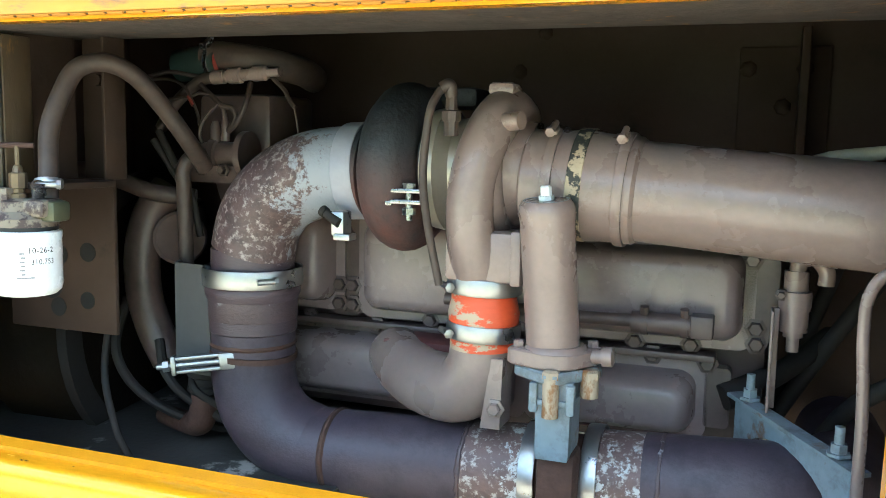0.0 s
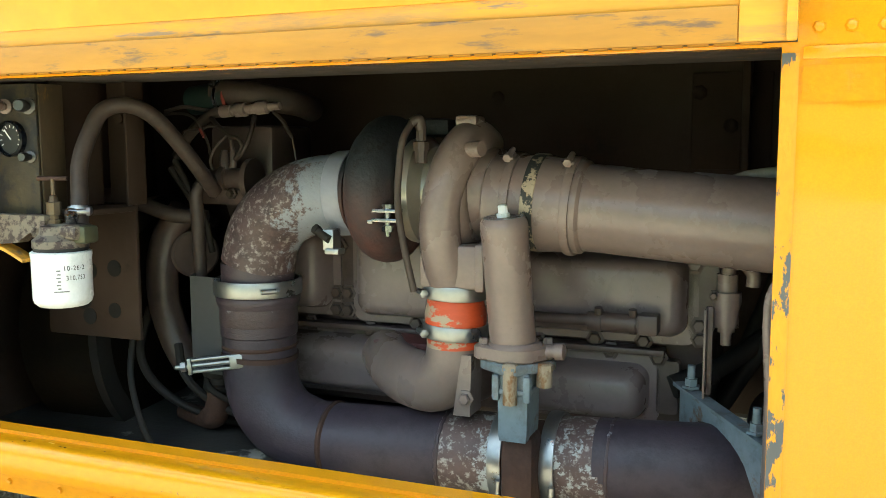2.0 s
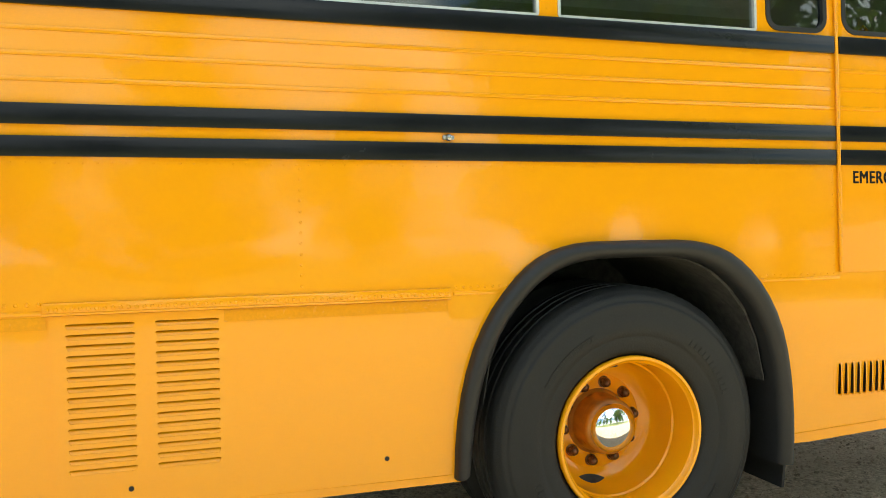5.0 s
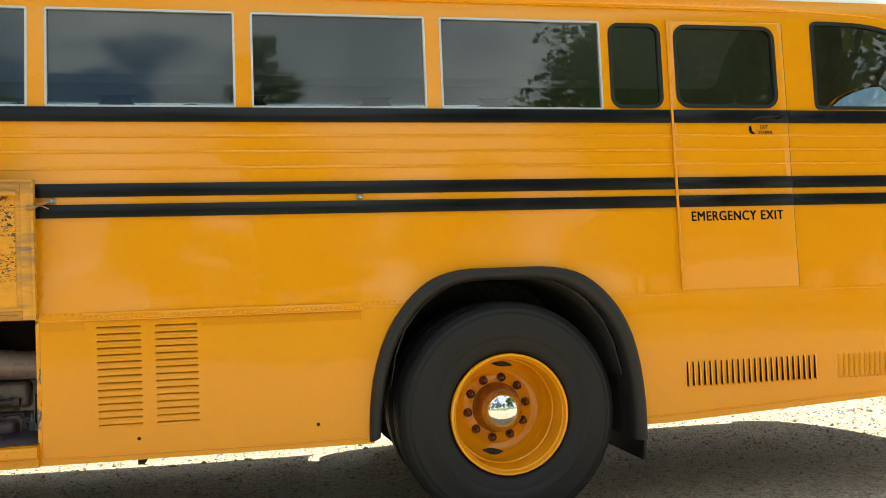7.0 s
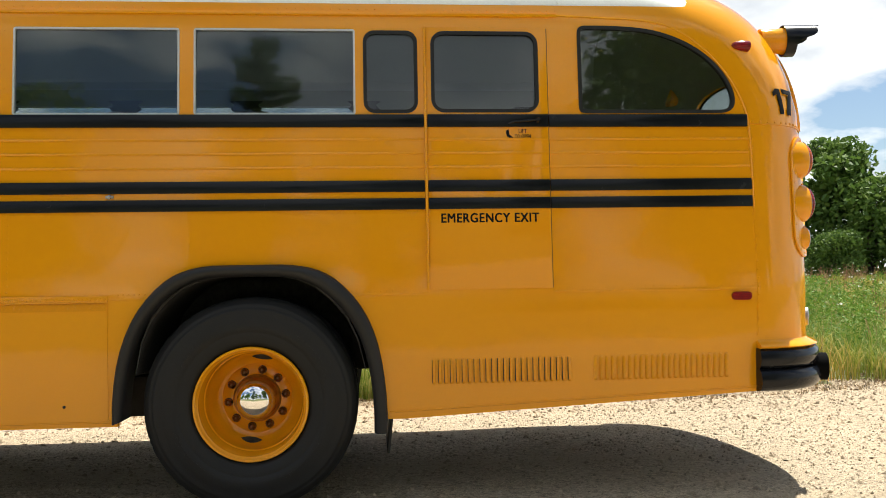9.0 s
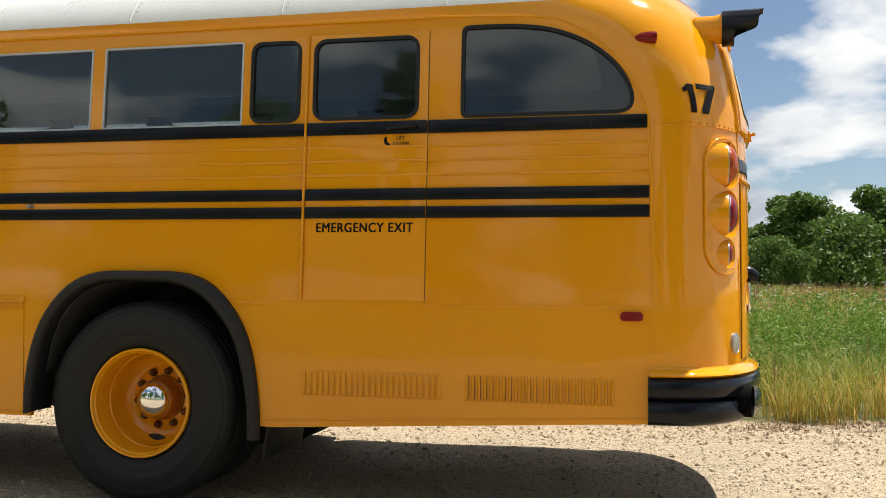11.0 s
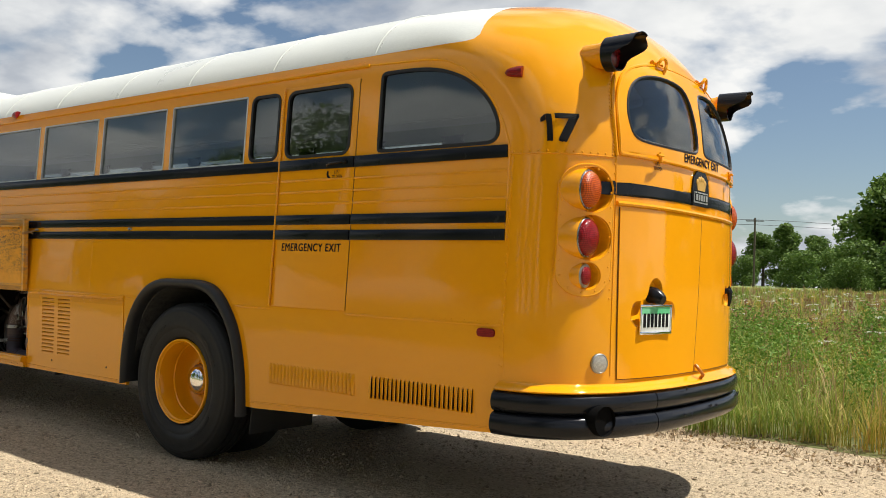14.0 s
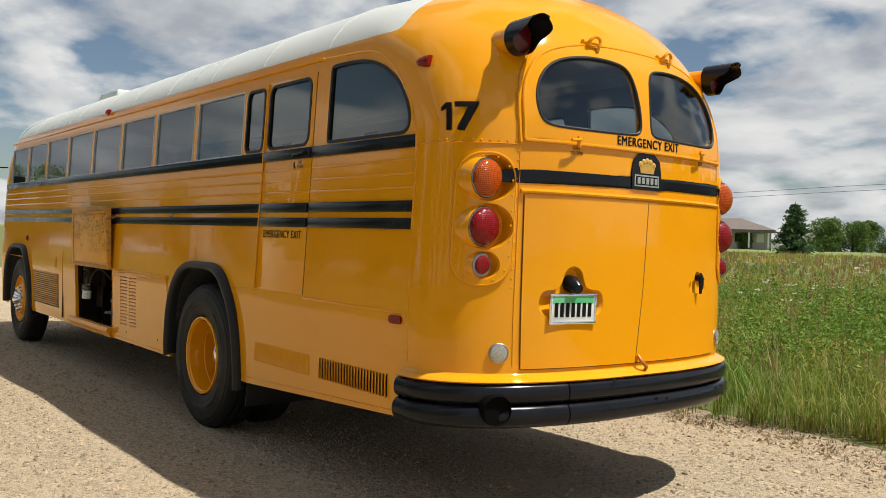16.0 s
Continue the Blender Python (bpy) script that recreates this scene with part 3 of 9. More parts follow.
# drip strip, service panel and its tape
bm = bmesh.new()
box(bm, 0.335, 1.678, SIDE - 0.012, SIDE + 0.002, 1.112, 1.146, 0.004)
box(bm, 0.335, 1.678, SIDE - 0.017, SIDE - 0.008, 1.106, 1.114, 0.003)
part("drip_strip", bm, YELLOW, bus)
bm = bmesh.new()
y1 = side_y(0.46)
loft(bm, [[Vector((x, SIDE - 0.004, 1.104)), Vector((x, SIDE + 0.001, 1.104)), Vector((x, y1 + 0.001, 0.462)), Vector((x, y1 - 0.004, 0.462))] for x in (0.353, 1.672)])
panel = part("service_panel", bm, YELLOW, bus)
LOUVRE_X = ((0.393, 0.611), (0.661, 0.874))
LOUVRE_Z = [1.077 - 0.0334 * k for k in range(15)]
bm = bmesh.new()
for x0, x1 in LOUVRE_X:
    for z in LOUVRE_Z:
        prism(bm, [(x0 + 0.012, z - 0.018), (x1 - 0.012, z - 0.018), (x1 - 0.006, z - 0.005), (x1 - 0.008, z - 0.001), (x1 - 0.016, z), (x0 + 0.016, z), (x0 + 0.008, z - 0.001), (x0 + 0.006, z - 0.005)], 0.7, 1.0)
c = to_mesh_object(bm)
carve(panel, c)
bpy.data.objects.remove(c)
# each louvre: a tongue pressed inward from its lower edge
bm = bmesh.new()
w = 0.224
rings = []
for x, f in ((-0.5, 0.05), (-0.48, 0.30), (-0.455, 0.60), (-0.425, 0.85), (-0.39, 1.0), (0.39, 1.0), (0.425, 0.85), (0.455, 0.60), (0.48, 0.30), (0.5, 0.05)):
    rings.append([Vector((x * w, y * f, z)) for y, z in ((-0.0005, -0.0225), (0.0016, -0.0180), (0.0042, -0.0125), (0.0070, -0.0070), (0.0102, -0.0048), (0.0142, -0.0024), (0.0152, -0.0034), (0.0114, -0.0060), (0.0082, -0.0076), (0.0052, -0.0134), (0.0010, -0.0240))])
loft(bm, rings)
louvre = part("louvre", bm, YELLOW, bus)
first = True
for x0, x1 in LOUVRE_X:
    for z in LOUVRE_Z:
        ob = louvre if first else louvre.copy()
        if not first:
            scene.collection.objects.link(ob)
        first = False
        ob.location = ((x0 + x1) / 2, side_y(z) - 0.003, z)
# added dark sheet stands in for the unlit space behind the slots
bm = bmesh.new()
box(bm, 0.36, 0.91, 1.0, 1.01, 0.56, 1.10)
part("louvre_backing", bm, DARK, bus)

# rear grilles: rows of upright hoods, the first set opening forward, the second backward
for (x0, x1), way in (((3.435, 4.241), -1), ((4.358, 5.159), 1)):
    step = (x1 - x0) / 24
    ym = side_y(0.69)
    bm = bmesh.new()
    loft(bm, [[Vector((x, side_y(0.785) - 0.0006, 0.785)), Vector((x, side_y(0.785) + 0.001, 0.785)), Vector((x, side_y(0.595) + 0.001, 0.595)), Vector((x, side_y(0.595) - 0.0006, 0.595))] for x in (x0 - 0.02, x1 + 0.02)])
    grille = part("grille", bm, YELLOW, bus)
    bm = bmesh.new()
    for k in range(24):
        xc = x0 + step * (k + 0.5) + way * 0.002
        box(bm, xc - 0.009, xc + 0.007, 0.7, 1.0, 0.624, 0.755)
    c = to_mesh_object(bm)
    carve(grille, c)
    bpy.data.objects.remove(c)
    bm = bmesh.new()
    prof = [(-0.011, 0.001), (-0.006, -0.006), (0.002, -0.011), (0.008, -0.012), (0.008, -0.010), (0.001, -0.008), (-0.008, 0.001)]
    rings = []
    for z, f in ((-0.072, 0.05), (-0.066, 0.7), (-0.055, 1.0), (0.055, 1.0), (0.066, 0.7), (0.072, 0.05)):
        rings.append([Vector((way * x, y * f, z)) for x, y in prof])
    loft(bm, rings)
    hood = part("hood", bm, YELLOW, grille)
    for k in range(24):
        ob = hood if k == 0 else hood.copy()
        if k:
            scene.collection.objects.link(ob)
        ob.location = (x0 + step * (k + 0.5), ym - 0.003, 0.690)
        ob.rotation_euler = (math.atan((side_y(0.6) - side_y(0.78)) / 0.18) * -1, 0, 0)
    # the same added dark sheet for the unlit space behind the hoods
    bm = bmesh.new()
    box(bm, x0 - 0.03, x1 + 0.03, 1.02, 1.03, 0.58, 0.80)
    part("louvre_backing", bm, DARK, bus)

# joints and folds of the lower skirt
SEAM = material("panel_joint", (0.09, 0.04, 0.008), 0.6, bump=0.0)
for x0, x1, z in ((NOSE + 0.7, -1.16, 1.133), (0.15, 0.333, 1.120), (1.69, 1.87, 1.130), (3.02, 3.43, 1.133), (4.14, 5.33, 1.133)):
    bm = bmesh.new()
    box(bm, x0, x1, SIDE - 0.0022, SIDE + 0.001, z - 0.012, z + 0.002, 0.0008)
    part("lap_joint", bm, YELLOW, bus)
for x in (4.138,):
    bm = bmesh.new()
    box(bm, x - 0.002, x + 0.002, SIDE - 0.002, SIDE + 0.002, 1.15 if x < 5 else 0.84, 2.65 if x < 5 else 2.08)
    part("panel_joint", bm, SEAM, bus)
bm = bmesh.new()
loft(bm, [[Vector((5.345 + a, side_y(z) + b, z)) for a, b in ((-0.010, 0.002), (-0.009, -0.0022), (0.009, -0.0022), (0.010, 0.002))] for z in np.linspace(0.86, 2.07, 20)])
rivets(bm, [(5.345, side_y(z) - 0.0022, z) for z in np.arange(0.90, 2.05, 0.048)], 0.007)
part("corner_joint", bm, YELLOW, bus, "riveted corner joint")
for x0, x1, za, zb in ((0.14, 1.69, 0.462, 0.456), (3.2, 5.33, 0.468, 0.558)):
    bm = bmesh.new()
    loft(bm, [[Vector((x, side_y(z) - 0.006, z - 0.003)), Vector((x, side_y(z) - 0.006, z + 0.003)), Vector((x, side_y(z) + 0.002, z + 0.006)), Vector((x, side_y(z) + 0.002, z - 0.006))] for x, z in ((x0, za), (x1, zb))])
    part("skirt_fold", bm, YELLOW, bus)

bm = bmesh.new()
rivets(bm, row(0.165, 0.325, 1.142, 0.030), 0.008)
rivets(bm, row(0.350, 1.662, 1.126, 0.024, SIDE - 0.0125), 0.0075)
rivets(bm, row(1.70, 1.90, 1.146, 0.03), 0.006)
rivets(bm, row(2.99, 3.40, 1.146, 0.035) + row(4.17, 5.31, 1.146, 0.045), 0.0045)
rivets(bm, column(1.144, 1.17, 1.57, 0.036), 0.006)
rivets(bm, column(0.162, 1.235, 1.50, 0.088), 0.009)
rivets(bm, row(0.17, 3.40, 1.583, 0.042), 0.004)
rivets(bm, column(3.40, 1.18, 1.58, 0.05) + column(4.165, 1.18, 1.58, 0.05), 0.004)
rivets(bm, column(5.33, 0.86, 1.56, 0.05) + column(5.338, 1.79, 2.06, 0.045), 0.0045)
rivets(bm, column(3.40, 1.80, 2.05, 0.04) + column(3.458, 1.80, 2.05, 0.05) + column(4.12, 1.80, 2.05, 0.05), 0.004)
rivets(bm, [(x, side_y(0.5) - 0.006, 0.475 + (x - 3.2) * 0.042) for x in np.arange(3.3, 5.3, 0.12)], 0.004)
for xw in (0.13, 1.108, 2.086):
    rivets(bm, column(xw, 2.18, 2.62, 0.11), 0.004)
rivets(bm, row(NOSE + 0.8, 4.2, 2.762, 0.05, side_y(2.762) - 0.002), 0.004)
part("rivets", bm, YELLOW, bus, "painted rivet heads")["kind"] = "stuff"

# honeycomb reflective tape, painted over
TAPE = material("yellow_reflective_tape", (0.72, 0.295, 0.002), 0.2, second=(0.66, 0.262, 0.002), spec=0.3, scale=40, fine=120, bump=0.12, bump_scale=160)
for x0, x1 in ((0.150, 0.345), (0.885, 1.668)):
    bm = bmesh.new()
    box(bm, x0, x1, SIDE - (0.0055 if x0 > 0.5 else 0.002), SIDE + 0.003, 1.062, 1.102)
    part("reflective_tape", bm, TAPE, bus)

# little marker lamps, reflector, plugs
for x in (0.205, 1.682):
    bm = bmesh.new()
    box(bm, x - 0.022, x + 0.022, SIDE - 0.012, SIDE, 1.677, 1.693, 0.004)
    lathe(bm, (x, SIDE - 0.010, 1.685), (0, -1, 0), [(0, 0.013), (0.012, 0.010), (0.016, 0.004)], 12)
    part("hatch_hook", bm, STEEL, bus, "small steel hook between the black rails")
bm = bmesh.new()
prism(bm, rounded(5.180, 5.297, 1.060, 1.108, 0.022), SIDE - 0.014, SIDE + 0.001)
part("side_reflector", bm, RED_LENS, bus, "red oval reflector")
for x, z in ((0.583, 0.532), (1.44, 0.545)):
    bm = bmesh.new()
    lathe(bm, (x, side_y(z) - 0.0045, z), (0, -1, 0), [(0, 0.009), (0.001, 0.009)], 12)
    part("drain_hole", bm, BLACK, bus)


def marker_lamp(p, out, along):
    """A cone shaped clearance lamp on its foot."""
    bm = bmesh.new()
    o, d, a = Vector(p), Vector(out).normalized(), Vector(along).normalized()
    up = d.cross(a).normalized()
    rings = []
    for k in range(9):
        t = k / 8
        r = 0.034 * (1 - (1 - t) ** 2) ** 0.5 if t < 1 else 0.034
        c = o + a * (0.055 * (t - 0.5) * 2)
        rings.append([c + up * (r * math.cos(q)) + d * (abs(r * math.sin(q)) * 1.2) for q in np.linspace(0, math.pi, 10)] + [c - up * r - d * 0.004, c + up * r - d * 0.004])
    loft(bm, rings)
    return part("marker_lamp", bm, RED_LENS, bus, "red cone shaped clearance lamp")


p, al, up, out = skin_frame(-1.49, 2.563)
marker_lamp(p, out, al)
marker_lamp((-0.45, side_y(2.80) - 0.01, 2.80), (0, -0.8, 0.5), (1, 0, 0))

# drip rail above the windows and arched moulding round the rear side window
bm = bmesh.new()
box(bm, NOSE + 0.7, 4.20, side_y(2.735) - 0.014, side_y(2.735) + 0.02, 2.722, 2.742, 0.004)
tube(bm, [(4.20, SIDE + 0.012, 2.733), (4.44, SIDE + 0.010, 2.722), (4.70, SIDE + 0.008, 2.708), (4.87, SIDE + 0.006, 2.672), (5.03, SIDE + 0.002, 2.575), (5.15, SIDE, 2.458), (5.24, SIDE, 2.33), (5.30, SIDE, 2.20), (5.325, SIDE, 2.08), (5.333, SIDE, 1.85), (5.335, SIDE, 1.60)], 0.008, 8)
part("drip_rail", bm, YELLOW, bus)
bm = bmesh.new()
box(bm, NOSE + 0.7, 4.9, 2 * MID - side_y(2.735) - 0.02, 2 * MID - side_y(2.735) + 0.012, 2.722, 2.742, 0.004)
part("drip_rail", bm, YELLOW, bus)

# roof joints
bm = bmesh.new()
for x in np.arange(-4.6, 4.8, 0.98):
    pts = []
    for k in range(25):
        z = 2.81 + 0.457 * math.sin(math.pi * min(k, 24 - k) / 24)
        b = half_width(min(z, 3.2685))
        pts.append(Vector((x, MID - b if k < 12 else MID + b, z + 0.001)) if k != 12 else Vector((x, MID, 3.271)))
    tube(bm, pts, 0.0035, 6, 1, smooth=False)
    rv = []
    for k in range(1, 12):
        z = 2.82 + 0.40 * k / 12
        b = half_width(z)
        nrm = Vector((0, -(b / HALF) ** 1, (z - 2.60) / 0.65)).normalized()
        rv.append((Vector((x + 0.025, MID - b, z)), nrm))
    rivets(bm, rv, 0.006)
part("roof_seams", bm, WHITE_ROOF, bus)
bm = bmesh.new()
box(bm, -3.5, -2.7, MID - 0.45, MID + 0.45, 3.2, 3.43, 0.06)
part("roof_vent", bm, WHITE_ROOF, bus, "white roof vent housing")

# ---- bus: windows ----
ALU = material("dull_aluminium", (0.60, 0.61, 0.60), 0.45, 0.5, second=(0.5, 0.5, 0.5), scale=8, bump=0.02)


def offset_poly(poly, d):
    """The polygon drawn in by d."""
    n = len(poly)
    area = sum(poly[i][0] * poly[(i + 1) % n][1] - poly[(i + 1) % n][0] * poly[i][1] for i in range(n))
    sgn = 1 if area > 0 else -1
    out = []
    for i in range(n):
        (x0, z0), (x1, z1) = poly[i - 1], poly[(i + 1) % n]
        t = Vector((x1 - x0, z1 - z0))
        t = t.normalized() if t.length > 1e-6 else Vector((1, 0))
        out.append((poly[i][0] - sgn * t.y * d, poly[i][1] + sgn * t.x * d))
    return out


def side_window(name, poly, ymid, facing, frame_mat, width, label):
    bm = bmesh.new()
    y0, y1 = ymid - facing * 0.004, ymid + facing * 0.03
    band(bm, poly, offset_poly(poly, width), y0, y1)
    w = part(name, bm, frame_mat, bus, label)
    bm = bmesh.new()
    prism(bm, offset_poly(poly, width * 0.8), ymid + facing * 0.012, ymid + facing * 0.017)
    g = part("pane", bm, GLASS, w, smooth=0)
    g.visible_shadow = False
    return w


for y, facing in ((SIDE, 1), (FAR, -1)):
    for x0, x1 in WIN_X:
        side_window("window", rounded(x0, x1, *(WIN_Z if facing > 0 else FAR_Z), 0.014, 3), y, facing, ALU, 0.011, "aluminium framed passenger window")
    side_window("window", rounded(3.078, 3.387, 2.154, 2.633, 0.065), y - facing * 0.002, facing, RUBBER, 0.020, "narrow window in black rubber seal")
    side_window("window", rounded(3.463, 4.085, 2.157, 2.631, 0.075), y - facing * 0.006, facing, RUBBER, 0.020, "emergency door window in black rubber seal")
    side_window("window", offset_poly(QUARTER_IN, -0.006), y - facing * 0.002, facing, RUBBER, 0.020, "arched rear side window in black rubber seal")

# ---- bus: wheels ----
VOID = material("flat_black", (0.022, 0.022, 0.023), 0.85, second=(0.075, 0.072, 0.068), scale=26, amount=0.8, bump=0.8, bump_scale=60, spec=0.2)
HUB = material("grubby_hub_paint", (0.50, 0.19, 0.012), 0.35, second=(0.22, 0.09, 0.02), scale=9, amount=0.9, bump=0.1, grime=(0.10, 0.05, 0.02), grime_at=(0.55, 0.72), grime_scale=20.0)
NUT = material("rusty_wheel_nut", (0.11, 0.045, 0.016), 0.28, 0.5, second=(0.22, 0.12, 0.06), scale=40)


def oval(bm, c, n, u, ru, rv, depth):
    n, u = Vector(n).normalized(), Vector(u).normalized()
    v = n.cross(u)
    c = Vector(c)
    loft(bm, [[c + n * d + u * (ru * math.cos(2 * math.pi * k / 24)) + v * (rv * math.sin(2 * math.pi * k / 24)) for k in range(24)] for d in (-depth, 0.0005)])


def wheel(x, y, way, rear=True):
    w = new("wheel")
    w.parent = bus
    w.location = (x, y, 0.532)
    if way < 0:
        w.rotation_euler = (0, 0, math.pi)
    R = 0.590
    bm = bmesh.new()
    prof = [(0.035, 0.316), (0.012, 0.330), (0.002, 0.345), (-0.003, 0.375), (-0.008, 0.392), (-0.007, 0.398), (-0.011, 0.402), (-0.016, 0.435), (-0.012, 0.480), (-0.004, 0.512), (-0.006, 0.522), (0.000, 0.532), (0.004, 0.535), (0.004, 0.544), (0.012, 0.560), (0.020, 0.564), (0.024, 0.571), (0.036, 0.580), (0.050, R - 0.002)]
    edge = len(prof)
    prof += [(0.056, R)]
    for g in (0.092, 0.150, 0.208):
        prof += [(g - 0.009, R), (g - 0.006, R - 0.014), (g + 0.006, R - 0.014), (g + 0.009, R)]
    prof += [(0.250, R - 0.004), (0.265, 0.55), (0.285, 0.50), (0.295, 0.43), (0.275, 0.33)]
    lathe(bm, (0, 0, 0), (0, 1, 0), prof, 180, caps=False)
    # torn shoulder edge
    bm.verts.ensure_lookup_table()
    chip = random.Random(11)
    for k in range(180):
        for e in (edge - 1, edge):
            v = bm.verts[e * 180 + k]
            f = 1.0 - 0.007 * chip.random() * (k % 2)
            v.co.x, v.co.z = v.co.x * f, v.co.z * f
            v.co.y += 0.004 * chip.random() * (k % 3 == 0)
    t = part("tyre", bm, TYRE, w, smooth=55)
    # moulded sidewall marks and shoulder sipes
    bm = bmesh.new()
    for k, (a0, hgt) in enumerate([(i * 3.4, 0.026) for i in range(11)] + [(95 + i * 2.6, 0.018) for i in range(14)] + [(180 + i * 3.4, 0.026) for i in range(11)] + [(275 + i * 2.6, 0.018) for i in range(14)]):
        rr = 0.440
        box(bm, -hgt / 2, hgt / 2, -0.002, 0.001, -0.007, 0.007, m=Matrix.Rotation(radians(-a0 - 20), 4, "Y") @ Matrix.Translation((rr, -0.0165, 0)))
    part("sidewall_lettering", bm, TYRE, t)["kind"] = "stuff"
    if rear:
        prof = [(0.022, 0.318), (0.004, 0.3175), (0.000, 0.314), (0.000, 0.304), (0.006, 0.300), (0.016, 0.297), (0.022, 0.290), (0.07, 0.284), (0.145, 0.281), (0.152, 0.274), (0.215, 0.270), (0.252, 0.262), (0.276, 0.245), (0.291, 0.215), (0.295, 0.200), (0.291, 0.194), (0.288, 0.110), (0.288, 0.04)]
    else:
        prof = [(0.022, 0.318), (0.004, 0.3175), (0.0, 0.305), (0.02, 0.296), (0.05, 0.285), (0.06, 0.262), (0.05, 0.245), (0.02, 0.20), (0.0, 0.185), (-0.002, 0.10), (0.0, 0.02)]
    bm = bmesh.new()
    lathe(bm, (0, 0, 0), (0, 1, 0), prof, 72, caps=False)
    rim = part("rim", bm, YELLOW, w, "yellow painted steel rim")
    face = 0.288 if rear else -0.002
    if rear:
        # hand holes: dark ovals painted in place of the unlit openings
        for a in (82, 262):
            bm = bmesh.new()
            c, s = math.cos(radians(a)), math.sin(radians(a))
            oval(bm, (0.240 * c, 0.274, 0.240 * s), (-0.85 * c, -1, -0.85 * s), (-s, 0, c), 0.062, 0.046, 0.010)
            part("hand_hole", bm, VOID, rim)
        bm = bmesh.new()
        lathe(bm, (0, 0, 0), (0, 1, 0), [(0.292, 0.140), (0.280, 0.134), (0.272, 0.125), (0.200, 0.117), (0.184, 0.117), (0.172, 0.114), (0.164, 0.104), (0.164, 0.02)], 40)
        part("hub", bm, HUB, w, "grubby yellow hub barrel")
        bm = bmesh.new()
        lathe(bm, (0, 0, 0), (0, 1, 0), [(0.172, 0.101), (0.152, 0.100), (0.141, 0.095), (0.131, 0.081), (0.122, 0.058), (0.117, 0.030), (0.115, 0.003)], 40)
        part("hub_cap", bm, CHROME, w, "polished chrome hub cap")
    else:
        bm = bmesh.new()
        lathe(bm, (0, 0, 0), (0, 1, 0), [(0.0, 0.085), (-0.03, 0.08), (-0.07, 0.065), (-0.085, 0.04), (-0.09, 0.003)], 32)
        part("hub_cap", bm, CHROME, w, "chrome hub cap")
    bm = bmesh.new()
    lathe(bm, (0, 0, 0), (0, 1, 0), [(0.004, 0.026), (-0.003, 0.025), (-0.005, 0.0215), (-0.022, 0.0205), (-0.032, 0.017), (-0.039, 0.010), (-0.041, 0.002)], 12)
    nut = part("wheel_nut", bm, NUT if rear else CHROME, w, smooth=50)
    for k in range(10):
        ob = nut if k == 0 else nut.copy()
        if k:
            scene.collection.objects.link(ob)
        a = 2 * math.pi * (k + 0.2) / 10
        ob.location = ((0.166 if rear else 0.152) * math.cos(a), face, (0.166 if rear else 0.152) * math.sin(a))
    return w


wheel(2.437, SIDE + 0.012, 1)
wheel(2.437, FAR - 0.012, -1)
wheel(-3.96, SIDE + 0.028, 1, False)
wheel(-3.96, FAR - 0.028, -1, False)
for y in (SIDE + 0.385, FAR - 0.385):
    bm = bmesh.new()
    way = 1 if y < MID else -1
    lathe(bm, (2.437, y, 0.532), (0, way, 0), [(0.0, 0.33), (-0.01, 0.45), (0.03, 0.54), (0.06, 0.588), (0.22, 0.588), (0.27, 0.5), (0.28, 0.35)], 48)
    part("inner_tyre", bm, TYRE, bus)
bm = bmesh.new()
cyl(bm, (2.437, SIDE + 0.3, 0.562), (2.437, FAR - 0.3, 0.562), 0.09)
lathe(bm, (2.437, MID - 0.25, 0.562), (0, 1, 0), [(0, 0.1), (0.1, 0.22), (0.25, 0.26), (0.4, 0.22), (0.5, 0.1)], 24)
cyl(bm, (-3.96, SIDE + 0.3, 0.5), (-3.96, FAR - 0.3, 0.5), 0.07)
part("axle", bm, DARK, bus)
# wheel houses
for sx in (0.0, FRONT_SHIFT):
    bm = bmesh.new()
    pts = [p for p in soften([(1.80, 0.62), (1.86, 0.95), (2.02, 1.15), (2.20, 1.235), (2.42, 1.24), (2.66, 1.235), (2.84, 1.15), (3.01, 0.95), (3.09, 0.62)], 1)][:-2]
    rings = [[Vector((x + sx, SIDE + 0.031, z)), Vector((x + sx, 1.78, z)), Vector((x + sx, 1.78, z + 0.02)), Vector((x + sx, SIDE + 0.031, z + 0.02))] for x, z in pts]
    loft(bm, rings)
    box(bm, 1.9 + sx, 2.98 + sx, 1.76, 1.79, 0.75, 1.22)
    box(bm, 3.12 + sx, 3.14 + sx, SIDE + 0.03, 1.76, 0.36, 0.80)
    part("wheel_house", bm, VOID, bus)
bm = bmesh.new()
box(bm, 3.225, 3.240, SIDE + 0.06, SIDE + 0.66, 0.23, 0.62, 0.003, m=Matrix.Translation((3.23, 0, 0.6)) @ Matrix.Rotation(radians(6), 4, "Y") @ Matrix.Translation((-3.23, 0, -0.6)))
part("mud_flap", bm, RUBBER, bus, "torn black rubber mud flap")


